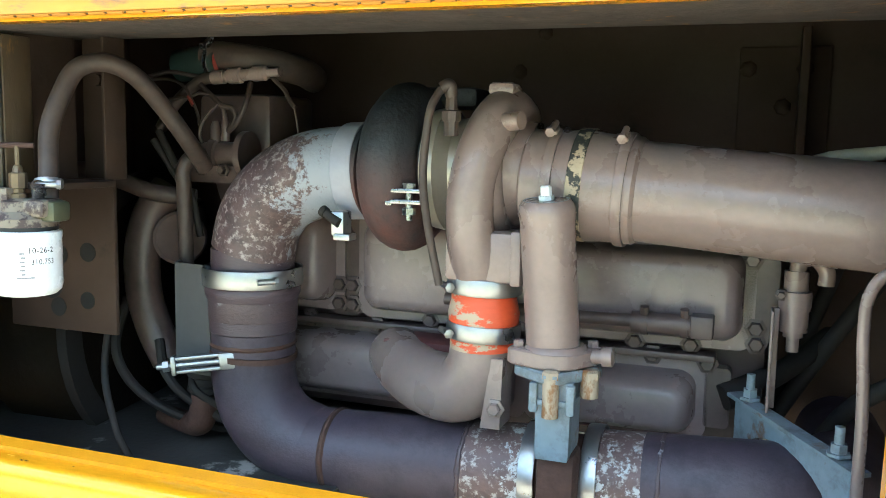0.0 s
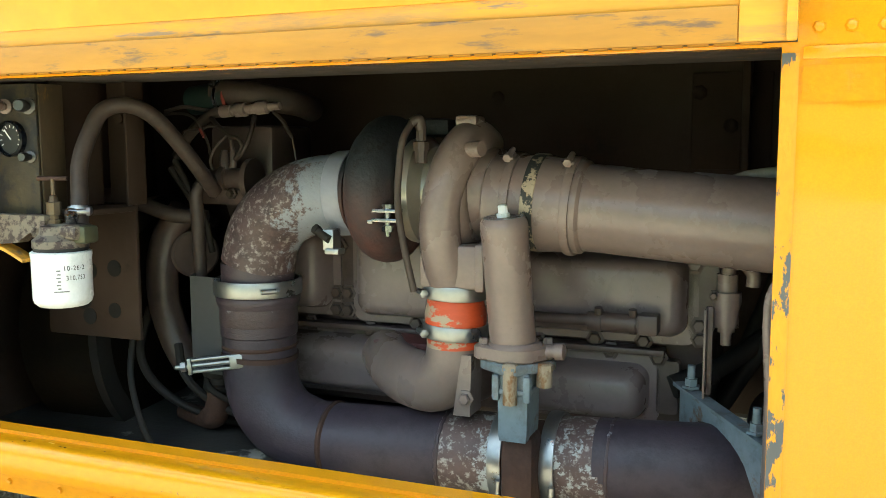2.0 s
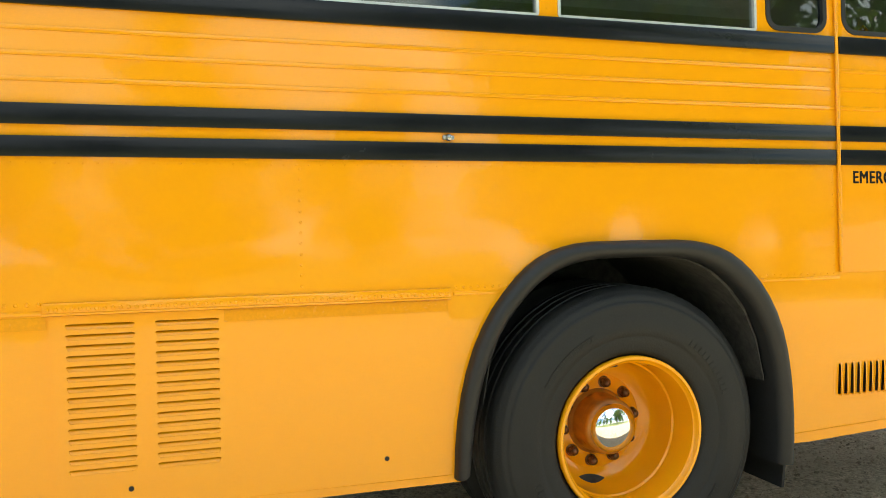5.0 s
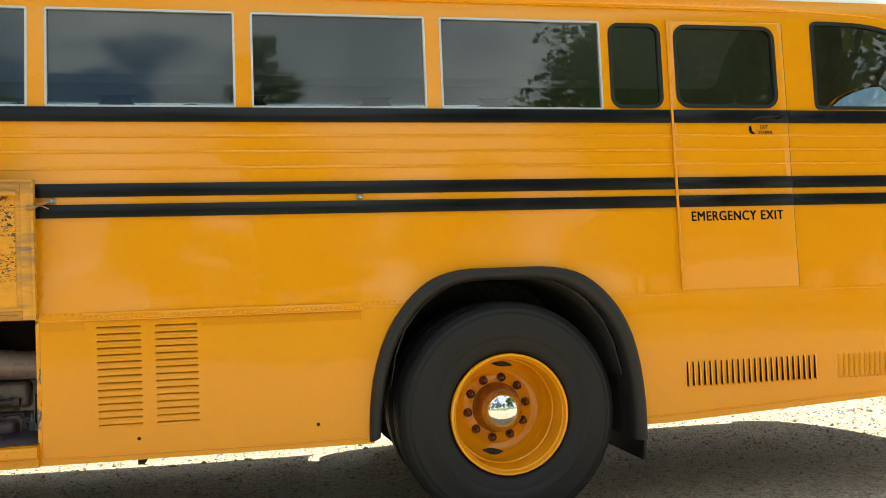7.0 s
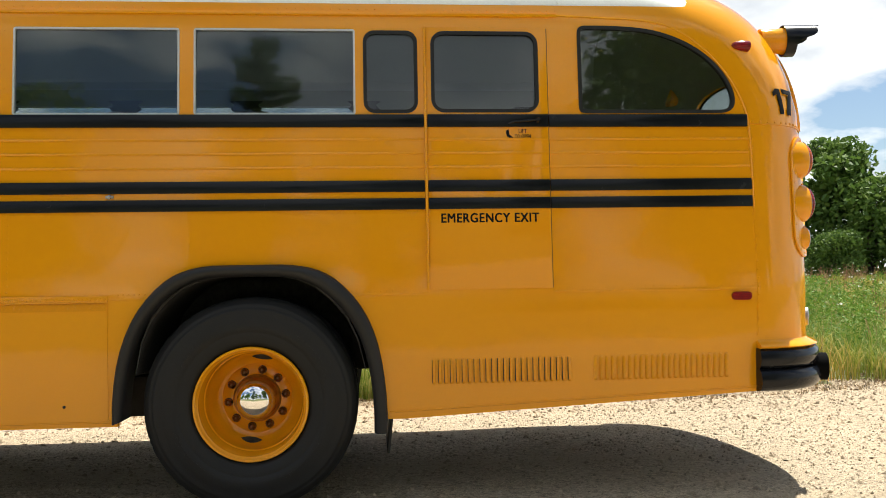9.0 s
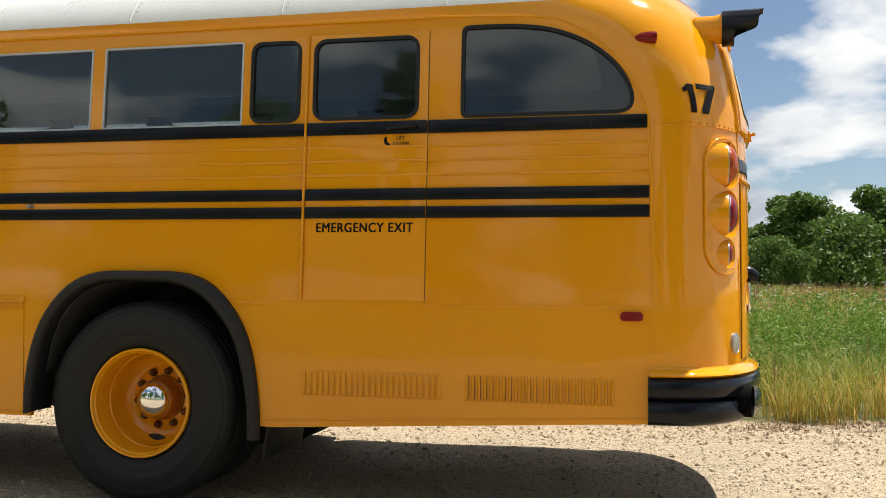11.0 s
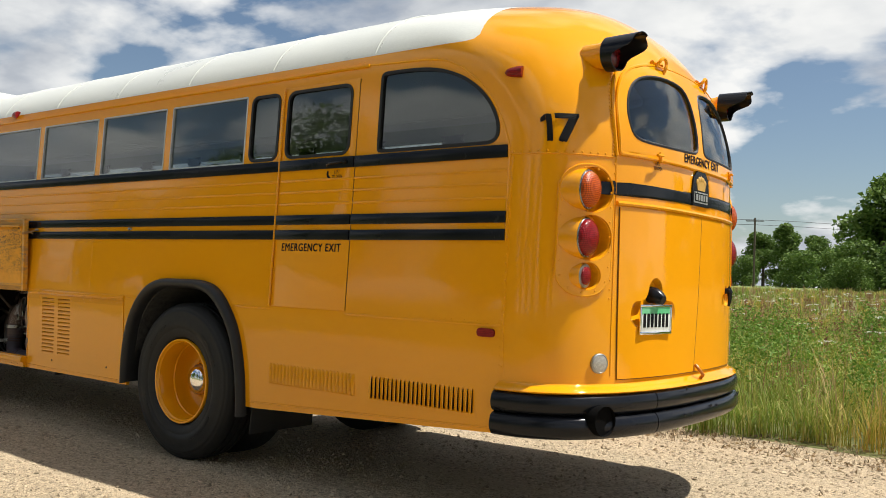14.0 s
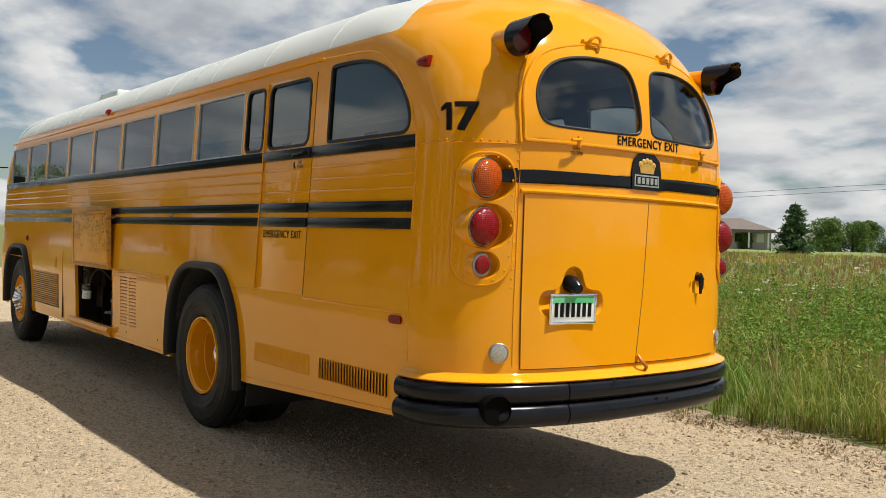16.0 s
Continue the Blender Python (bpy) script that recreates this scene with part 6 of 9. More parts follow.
CHIPPED = material("chipped_yellow_edge", (0.80, 0.335, 0.002), 0.4, second=(0.70, 0.27, 0.003), scale=6, bump=0.2, spots=(0.09, 0.095, 0.105), spot_scale=10, spot_at=(0.53, 0.545), stretch=(2.0, 1, 0.8))
for x0, x1, lean in ((0.1285, 0.1465, 0.0), (-1.187, -1.1675, -0.035)):
    bm = bmesh.new()
    loft(bm, [[Vector((x + lean * (z - 0.53) / 0.592, MID - half_width(z) + d, z)) for x, d in ((x0, -0.0022), (x1, -0.0022), (x1, 0.0), (x0, 0.0))] for z in (0.535, 1.115)])
    part("chipped_edge", bm, CHIPPED, bus, "chipped yellow edge showing grey primer")
# the pan's pale spots are chips and painted-in daylight from the gaps
bm = bmesh.new()
box(bm, -1.46, -0.62, 1.0, 1.78, 0.395, 0.410)
part("bay_pan", bm, material("oily_belly_pan", (0.022, 0.021, 0.020), 0.5, second=(0.06, 0.058, 0.055), scale=7, amount=0.8, bump=0.2, spots=(0.30, 0.29, 0.27), spot_scale=6, spot_at=(0.62, 0.66)), bus, "oily black belly pan")
for q in ((-0.438, 1.799, 1.166), (-0.490, 1.799, 1.089), (-0.044, 1.784, 1.09), (0.055, 1.784, 1.09), (0.02, 1.784, 1.02)):
    bm = bmesh.new()
    rivets(bm, [q], 0.016)
    part("wall_bolt", bm, BAY_PAINT, bus)
for bracket in ((-0.06, 0.10, 1.785, 1.80, 0.93, 1.13), (0.045, 0.060, 1.70, 1.80, 0.90, 1.16)):
    bm = bmesh.new()
    box(bm, *bracket, 0.003)
    part("bay_bracket", bm, BAY_PAINT, bus)


# ---- engine bay: small parts used again and again ----
def bolt(parent, p, d, r=0.011, mat=TAN_DARK):
    bm = bmesh.new()
    lathe(bm, p, d, [(-0.004, r * 1.5), (0.002, r * 1.5), (0.003, r * 1.0), (0.010, r * 1.0), (0.012, r * 0.8)], 6)
    return part("bolt", bm, mat, parent, smooth=0)


def band_clamp(parent, p, d, r, width=0.022, mat=STEEL, label="bright steel band clamp", screw=None):
    """A thin metal band round a pipe with its screw block."""
    bm = bmesh.new()
    d = Vector(d).normalized()
    p = Vector(p)
    lathe(bm, p - d * width / 2, d, [(0, r), (0.0, r + 0.004), (0.003, r + 0.005), (width - 0.003, r + 0.005), (width, r + 0.004), (width, r)], 40, caps=False)
    c = part("clamp", bm, mat, parent, label)
    if screw is not None:
        s = Vector(screw).normalized()
        q = p + s * (r + 0.012)
        t = d.cross(s).normalized()
        bm = bmesh.new()
        cyl(bm, q - t * 0.014, q + t * 0.014, 0.0048, n=10)
        lathe(bm, q + t * 0.014, t, [(0, 0.0075), (0.006, 0.0075), (0.007, 0.005)], 6)
        box(bm, -0.010, 0.010, -0.007, 0.007, -0.004, 0.004, 0.002, m=Matrix.Translation(q - s * 0.006) @ t.to_track_quat("X", "Z").to_matrix().to_4x4())
        part("clamp_screw", bm, mat, c)
    return c


# ---- exhaust ----
AX = 1.295
exhaust = thing("exhaust_pipe", "heat-browned exhaust pipe with peeling white upper elbow in engine bay", "exhaust pipe")
bm = bmesh.new()
tube(bm, [(-0.700, AX, 0.918), (-0.757, AX, 0.890), (-0.797, AX, 0.843), (-0.814, AX, 0.785)], 0.0713, 40, 8)
part("upper_elbow", bm, ELBOW, exhaust, "speckled rusty elbow")
bm = bmesh.new()
tube(bm, [(-0.604, AX, 0.927), (-0.66, AX, 0.925), (-0.700, AX, 0.9175), (-0.732, AX, 0.905)], 0.0717, 40, 6)
part("painted_end", bm, ELBOW, exhaust, "peeling white paint over rust")
bm = bmesh.new()
tube(bm, [(-0.814, AX, 0.79), (-0.815, AX, 0.745), (-0.815, AX, 0.70)], 0.0705, 40, 4)
lathe(bm, (-0.815, AX, 0.648), (0, 0, 1), [(0, 0.071), (0.004, 0.0745), (0.050, 0.0750), (0.058, 0.0765), (0.066, 0.0805), (0.074, 0.0815), (0.080, 0.0795), (0.086, 0.0755), (0.104, 0.0745), (0.108, 0.071)], 48)
part("sleeve", bm, EXHAUST_WORN, exhaust)
bm = bmesh.new()
lathe(bm, (-0.815, AX, 0.672), (0, 0, 1), [(0, 0.0748), (0.002, 0.0756), (0.030, 0.0760), (0.034, 0.0765)], 48, caps=False)
part("bare_band", bm, RUBBED, exhaust, "bare metal band rubbed through rusty scale")
bm = bmesh.new()
tube(bm, [(-0.815, AX, 0.66), (-0.815, AX, 0.60), (-0.813, AX, 0.565), (-0.800, AX, 0.520), (-0.765, AX, 0.480), (-0.715, AX, 0.459), (-0.66, AX, 0.453), (-0.40, AX, 0.465)], 0.072, 40, 8)
part("lower_elbow", bm, EXHAUST, exhaust)
bm = bmesh.new()
lathe(bm, (-0.650, AX, 0.4535), (1, 0, 0.03), [(-0.006, 0.072), (-0.002, 0.0755), (0.003, 0.0755), (0.006, 0.072)], 40, caps=False)
part("weld_bead", bm, RUST, exhaust)
bm = bmesh.new()
lathe(bm, (-0.815, AX, 0.628), (0, 0, 1), [(-0.004, 0.072), (0, 0.0745), (0.004, 0.072)], 40, caps=False)
part("weld_bead", bm, RUST, exhaust)
bm = bmesh.new()
tube(bm, [(-0.415, AX, 0.464), (-0.36, AX, 0.467), (-0.315, AX, 0.469)], 0.0735, 40, 2)
part("coupling", bm, FLAKED, exhaust, "flaking white pipe end")
bm = bmesh.new()
tube(bm, [(-0.320, AX, 0.469), (-0.205, AX, 0.475)], 0.064, 32, 2)
part("joint_core", bm, RUST, exhaust)
for x, z in ((-0.415, 0.464), (-0.118, 0.480)):
    bm = bmesh.new()
    rings = []
    lip = random.Random(int(-1000 * x))
    for k in range(72):
        a = 2 * math.pi * k / 72
        d0, d1, r = -0.003 - 0.004 * lip.random(), 0.003 + 0.004 * lip.random(), 0.0748 + 0.0016 * lip.random()
        out = Vector((0, math.cos(a), math.sin(a)))
        c = Vector((x, AX, z))
        rings.append([c + Vector((d0, 0, 0)) + out * 0.0722, c + Vector((d0 * 0.4, 0, 0)) + out * r, c + Vector((d1 * 0.4, 0, 0)) + out * r, c + Vector((d1, 0, 0)) + out * 0.0722])
    loft(bm, rings + rings[:1], caps=False)
    part("ragged_lip", bm, RUBBED, exhaust, "ragged flaking edge of bare metal")
bm = bmesh.new()
tube(bm, [(-0.212, AX, 0.475), (-0.145, AX, 0.478), (-0.118, AX, 0.480)], 0.0740, 40, 2)
part("coupling", bm, FLAKED, exhaust, "flaking white pipe end")
bm = bmesh.new()
tube(bm, [(-0.14, AX, 0.479), (-0.04, AX, 0.485), (0.03, AX + 0.01, 0.486), (0.09, AX + 0.05, 0.480), (0.13, AX + 0.13, 0.470), (0.15, AX + 0.26, 0.46), (0.15, 1.74, 0.45)], 0.074, 40, 8)
part("tail_pipe", bm, EXHAUST, exhaust)
band_clamp(exhaust, (-0.815, AX, 0.745), (0, 0, 1), 0.080, 0.030, STEEL, "wide bright steel band clamp", (0.7, -0.7, 0))
band_clamp(exhaust, (-0.613, AX, 0.927), (1, 0, 0.05), 0.073, 0.034, WHITE_PIPE, "white painted collar", None)
bm = bmesh.new()
lathe(bm, (-0.598, AX, 0.927), (1, 0, 0.0), [(0.0, 0.060), (0.0, 0.076), (0.008, 0.076), (0.010, 0.068), (0.04, 0.066)], 36)
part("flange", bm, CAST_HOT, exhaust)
bm = bmesh.new()
cyl(bm, (-0.636, AX - 0.082, 0.866), (-0.606, AX - 0.090, 0.850), 0.0075, n=10)
cyl(bm, (-0.640, AX - 0.081, 0.868), (-0.632, AX - 0.083, 0.864), 0.009, n=10)
part("clamp_bolt", bm, BLACK_HOSE, exhaust)
bm = bmesh.new()
box(bm, -0.622, -0.600, AX - 0.088, AX - 0.058, 0.830, 0.868, 0.003)
box(bm, -0.616, -0.588, AX - 0.092, AX - 0.066, 0.824, 0.834, 0.002)
part("clamp_screw", bm, STEEL, exhaust)
for x in (-0.307, -0.216):
    band_clamp(exhaust, (x, AX, 0.468 + (x + 0.34) * 0.05), (1, 0, 0.03), 0.077, 0.024, STEEL, "zinc plated V-band clamp", None)
    bm = bmesh.new()
    cyl(bm, (x + 0.01, AX - 0.086, 0.395), (x + 0.012, AX - 0.086, 0.455), 0.006, n=10)
    lathe(bm, (x + 0.01, AX - 0.086, 0.405), (0, 0, 1), [(0, 0.011), (0.012, 0.011)], 6)
    part("clamp_screw", bm, STEEL, exhaust)
# hanger strap with its turnbuckle
bm = bmesh.new()
lathe(bm, (-0.815, AX, 0.610), (0.06, 0, 1), [(-0.005, 0.072), (-0.005, 0.0755), (0.005, 0.0755), (0.005, 0.072)], 40, caps=False)
strap = part("hanger_strap", bm, RUST, exhaust)
bm = bmesh.new()
tb = Matrix.Translation((-0.862, 1.212, 0.604)) @ Matrix.Rotation(radians(-7), 4, "Y") @ Matrix.Rotation(radians(20), 4, "Z")
for z in (-0.011, 0.011):
    box(bm, -0.045, 0.045, -0.006, 0.006, z - 0.003, z + 0.003, 0.002, m=tb)
box(bm, 0.030, 0.062, -0.008, 0.008, -0.014, 0.014, 0.003, m=tb)
box(bm, -0.050, -0.042, -0.009, 0.009, -0.016, 0.016, 0.002, m=tb)
cyl(bm, tb @ Vector((-0.075, 0, 0)), tb @ Vector((0.04, 0, 0)), 0.005, n=10)
lathe(bm, tb @ Vector((-0.064, 0, 0)), tb.to_3x3() @ Vector((1, 0, 0)), [(0, 0.010), (0.010, 0.010)], 6)
part("turnbuckle", bm, STEEL, exhaust, "galvanised turnbuckle")

# ---- turbocharger ----
TZ = 0.934
turbo = thing("turbocharger", "scorched iron turbocharger with a dusty tan compressor housing", "turbocharger")


def volute(c, R, r0, r1, n=56, m=20, squash=1.0):
    """A snail shell round the x axis, its tube growing from r0 to r1."""
    bm = bmesh.new()
    rings = []
    for k in range(n):
        a = 2 * math.pi * k / n + radians(120)
        f = k / (n - 1)
        f = f if f < 0.92 else 0.92 - (f - 0.92) * 10.5
        r = r0 + (r1 - r0) * max(f, 0.0) / 0.92
        rad = Vector((0, math.cos(a), math.sin(a)))
        ctr = Vector(c) + rad * (R)
        rings.append([ctr + rad * (r * math.cos(q)) + Vector((1, 0, 0)) * (r * squash * math.sin(q)) for q in np.linspace(0, 2 * math.pi, m, endpoint=False)])
    loft(bm, rings + rings[:1], caps=False)
    return bm


bm = volute((-0.533, 1.300, TZ), 0.083, 0.046, 0.052, squash=0.98)
lathe(bm, (-0.588, 1.300, TZ), (1, 0, 0), [(0, 0.060), (0.004, 0.066), (0.02, 0.072), (0.06, 0.085), (0.10, 0.080), (0.115, 0.070)], 36)
box(bm, -0.575, -0.430, 1.33, 1.45, 1.030, 1.062, 0.010)
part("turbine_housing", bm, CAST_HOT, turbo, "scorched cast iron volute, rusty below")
bm = bmesh.new()
lathe(bm, (-0.490, 1.300, TZ), (1, 0, 0), [(0, 0.060), (0.01, 0.092), (0.032, 0.096), (0.036, 0.088), (0.05, 0.078), (0.07, 0.080), (0.08, 0.092), (0.11, 0.095), (0.125, 0.06)], 44)
part("centre_housing", bm, material("machined_alloy", (0.38, 0.35, 0.30), 0.35, 0.6, second=(0.26, 0.22, 0.17), scale=10, bump=0.05), turbo)
bm = bmesh.new()
for z in (0.905, 0.889):
    box(bm, -0.512, -0.465, 1.180, 1.205, z - 0.003, z + 0.003, 0.001)
    box(bm, -0.520, -0.510, 1.180, 1.205, z - 0.006 if z < 0.9 else z - 0.001, z + 0.001 if z < 0.9 else z + 0.006, 0.001)
cyl(bm, (-0.486, 1.19, 0.862), (-0.486, 1.19, 0.915), 0.005, n=10)
lathe(bm, (-0.486, 1.19, 0.908), (0, 0, 1), [(0, 0.010), (0.008, 0.010)], 6)
lathe(bm, (-0.486, 1.19, 0.870), (0, 0, 1), [(0, 0.010), (0.010, 0.010)], 6)
part("v_band_clamp", bm, DIM_CHROME, turbo, "dull V-band clamp ends with bolt")
bm = volute((-0.378, 1.305, TZ + 0.002), 0.088, 0.024, 0.031, squash=0.95)
lathe(bm, (-0.405, 1.300, TZ), (1, 0, 0), [(0, 0.05), (0.0, 0.095), (0.02, 0.105), (0.045, 0.088), (0.060, 0.076), (0.085, 0.074)], 44)
tube(bm, [(-0.366, 1.345, 1.012), (-0.368, 1.290, 1.024), (-0.373, 1.240, 1.006), (-0.385, 1.212, 0.965), (-0.395, 1.202, 0.910), (-0.397, 1.204, 0.86), (-0.394, 1.215, 0.82), (-0.389, 1.230, 0.785)], [0.034, 0.035, 0.0345, 0.034, 0.034, 0.035, 0.037, 0.040], 26)
box(bm, -0.390, -0.350, 1.252, 1.300, 1.046, 1.064, 0.006)
box(bm, -0.432, -0.330, 1.196, 1.292, 0.777, 0.850, 0.006)
box(bm, -0.334, -0.318, 1.196, 1.292, 0.774, 0.853, 0.004)
cyl(bm, (-0.372, 1.225, 1.005), (-0.326, 1.210, 1.008), 0.013, n=16)
part("compressor_housing", bm, TAN, turbo, "dusty tan compressor snail")
bm = bmesh.new()
tube(bm, [(-0.430, 1.165, 1.050), (-0.440, 1.15, 1.02), (-0.447, 1.15, 0.97), (-0.449, 1.15, 0.92), (-0.443, 1.155, 0.86), (-0.428, 1.165, 0.775)], 0.0058, 12)
lathe(bm, (-0.418, 1.175, 1.005), (0, 0, 1), [(-0.02, 0.007), (-0.02, 0.011), (0.0, 0.011), (0.0, 0.014), (0.014, 0.014), (0.016, 0.009), (0.04, 0.008)], 8)
tube(bm, [(-0.418, 1.175, 1.04), (-0.420, 1.170, 1.055), (-0.430, 1.165, 1.050)], 0.009, 10)
part("oil_line", bm, HOSE, turbo, "tan painted braided oil line")

# ---- charge air hose and elbow ----
charge = thing("charge_air_elbow", "dusty tan cast elbow with orange hose and bright clamps", "pipe elbow")
bm = bmesh.new()
lathe(bm, (-0.385, 1.245, 0.672), (0, 0, 1), [(0, 0.050), (0.02, 0.050), (0.036, 0.053), (0.055, 0.0535), (0.075, 0.049), (0.108, 0.049)], 36)
part("hose_sleeve", bm, ORANGE, charge, "orange silicone hose under flaking tan paint")
for z in (0.768, 0.700):
    band_clamp(charge, (-0.385, 1.245, z), (0.04, 0, 1), 0.051, 0.024, STEEL, "bright steel hose clamp", (-0.75, -0.65, 0))
bm = bmesh.new()
tube(bm, [(-0.386, 1.245, 0.685), (-0.390, 1.247, 0.645), (-0.408, 1.255, 0.612), (-0.445, 1.275, 0.594), (-0.50, 1.31, 0.590), (-0.555, 1.36, 0.594), (-0.60, 1.42, 0.600)], [0.048, 0.050, 0.053, 0.054, 0.053, 0.051, 0.050], 28, 8)
prism(bm, [(-0.375, 0.560), (-0.345, 0.560), (-0.342, 0.665), (-0.36, 0.665)], 1.205, 1.262)
part("cast_elbow", bm, TAN, charge)
bolt(charge, (-0.352, 1.204, 0.592), (0, -1, 0), 0.010, TAN)
bm = bmesh.new()
box(bm, -0.60, -0.47, 1.36, 1.44, 0.625, 0.640, 0.003)
part("gasket", bm, material("maroon_gasket", (0.10, 0.03, 0.03), 0.7, bump=0.2), charge)

# ---- intake tube ----
intake = thing("air_intake_tube", "large dusty tan air intake tube with clamped sleeve", "intake tube")
AXI = Vector((1, -0.02, -0.075)).normalized()
I0 = Vector((-0.330, 1.285, 0.924))
bm = bmesh.new()
lathe(bm, I0 + AXI * 0.155, AXI, [(0, 0.0715), (0.35, 0.0725), (0.9, 0.0735)], 48)
part("tube", bm, TAN, intake)
bm = bmesh.new()
lathe(bm, I0, AXI, [(0, 0.071), (0.004, 0.0755), (0.045, 0.0765), (0.075, 0.0805), (0.095, 0.0815), (0.115, 0.0785), (0.160, 0.0770), (0.165, 0.0725)], 48)
part("sleeve", bm, TAN, intake, "ribbed sleeve scuffed to black rubber")
bm = bmesh.new()
lathe(bm, I0 + AXI * 0.082, AXI, [(-0.011, 0.0812), (-0.010, 0.0823), (0.010, 0.0826), (0.011, 0.0812)], 48, caps=False)
part("scuffed_band", bm, material("scuffed_rubber", (0.022, 0.024, 0.022), 0.6, second=(0.03, 0.03, 0.03), bump=0.3, spots=(0.40, 0.325, 0.225), spot_scale=26, spot_at=(0.50, 0.53)), intake)
for d in (0.042, 0.143):
    band_clamp(intake, I0 + AXI * d, AXI, 0.0775, 0.014, TAN, "tan painted hose clamp", (0, -0.45, 0.9))

# ---- tall canister on its bracket ----
can = thing("breather_canister", "tall tan canister with white cap nut on a blue-grey bracket", "canister")
bm = bmesh.new()
lathe(bm, (-0.268, 1.205, 0.676), (-0.055, -0.10, 1), [(0, 0.0375), (0.196, 0.0380), (0.200, 0.0388), (0.212, 0.0390), (0.220, 0.0375), (0.2265, 0.033)], 36)
part("can", bm, TAN, can)
bm = bmesh.new()
lathe(bm, (-0.2803, 1.1826, 0.9000), (-0.055, -0.10, 1), [(0, 0.0325), (0.0015, 0.0315), (0.0005, 0.028), (0.001, 0.002)], 30)
part("lid", bm, BLUE_GREY, can)
bm = bmesh.new()
lathe(bm, (-0.2803, 1.1826, 0.9005), (-0.055, -0.10, 1), [(0, 0.011), (0.006, 0.011), (0.006, 0.008), (0.018, 0.008), (0.020, 0.006)], 8)
part("cap_nut", bm, FILTER_WHITE, can)


def eared(bm, centre, r, ears, z0, z1, bevel=0.003):
    """A flat flange: a round middle drawn out to rounded ears."""
    pts = [(centre[0] + r * math.cos(a), centre[1] + r * math.sin(a)) for a in np.linspace(0, 2 * math.pi, 32, endpoint=False)]
    for ex, ey, er in ears:
        pts += [(centre[0] + ex + er * math.cos(a), centre[1] + ey + er * math.sin(a)) for a in np.linspace(0, 2 * math.pi, 16, endpoint=False)]
    pts.sort()
    hull = []
    for seq in (pts, pts[::-1]):
        part_ = []
        for q in seq:
            while len(part_) > 1 and (part_[-1][0] - part_[-2][0]) * (q[1] - part_[-2][1]) - (part_[-1][1] - part_[-2][1]) * (q[0] - part_[-2][0]) <= 0:
                part_.pop()
            part_.append(q)
        hull += part_[:-1]
    mx, my = centre
    ring_at = lambda k, z: [Vector((mx + (x - mx) * k, my + (y - my) * k, z)) for x, y in hull]
    return loft(bm, [ring_at(0.94, z0), ring_at(1.0, z0 + bevel), ring_at(1.0, z1 - bevel), ring_at(0.94, z1)])


bm = bmesh.new()
eared(bm, (-0.266, 1.205), 0.046, ((-0.050, -0.018, 0.014), (0.050, 0.020, 0.014)), 0.668, 0.692)
lathe(bm, (-0.266, 1.205, 0.690), (0, 0, 1), [(0, 0.046), (0.004, 0.044), (0.008, 0.040)], 30)
part("base_flange", bm, TAN, can)
bm = bmesh.new()
eared(bm, (-0.262, 1.203), 0.030, ((-0.046, -0.010, 0.013), (0.002, -0.042, 0.014), (0.048, 0.016, 0.013)), 0.650, 0.667)
loft(bm, [[Vector((x, y, z)) for x, y in ((-0.258 - k * 0.025, 1.165), (-0.258 + k * 0.025, 1.165), (-0.258 + k * 0.025, 1.236), (-0.258 - k * 0.025, 1.236))] for z, k in ((0.540, 0.88), (0.552, 0.95), (0.60, 0.97), (0.640, 1.0), (0.652, 1.1))])
part("bracket", bm, BLUE_GREY, can, "blue-grey bracket streaked with rust")
bm = bmesh.new()
box(bm, -0.289, -0.228, 1.160, 1.238, 0.618, 0.627, 0.003)
for x in (-0.285, -0.233):
    box(bm, x - 0.006, x + 0.006, 1.157, 1.170, 0.608, 0.650, 0.003)
part("bracket_band", bm, BLUE_GREY, can)
for x, y, z0, z1, r in ((-0.260, 1.158, 0.604, 0.660, 0.0115), (-0.214, 1.196, 0.628, 0.656, 0.013)):
    bm = bmesh.new()
    cyl(bm, (x, y, z0), (x, y, z1), r, n=16)
    lathe(bm, (x, y, z1 - 0.002), (0, 0, 1), [(0, r * 1.1), (0.010, r * 1.1), (0.013, r * 0.8)], 6)
    part("stud", bm, STREAKED, can, "rust-streaked tan stud")
bm = bmesh.new()
box(bm, -0.284, -0.228, 1.180, 1.240, 0.38, 0.545, 0.01)
part("post", bm, RUST, can)
bolt(can, (-0.314, 1.187, 0.690), (0, 0, 1), 0.008, TAN)
bolt(can, (-0.216, 1.225, 0.690), (0, 0, 1), 0.008, TAN)
bm = bmesh.new()
lathe(bm, (-0.222, 1.21, 0.682), (1, 0, 0.06), [(0, 0.010), (0.022, 0.010), (0.022, 0.014), (0.036, 0.014), (0.038, 0.010)], 16)
part("port", bm, TAN, can)

# ---- the engine behind ----
engine = thing("diesel_engine", "grimy tan six cylinder diesel engine lying under the floor", "engine")
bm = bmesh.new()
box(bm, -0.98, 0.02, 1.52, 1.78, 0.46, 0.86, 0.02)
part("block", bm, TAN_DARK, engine)


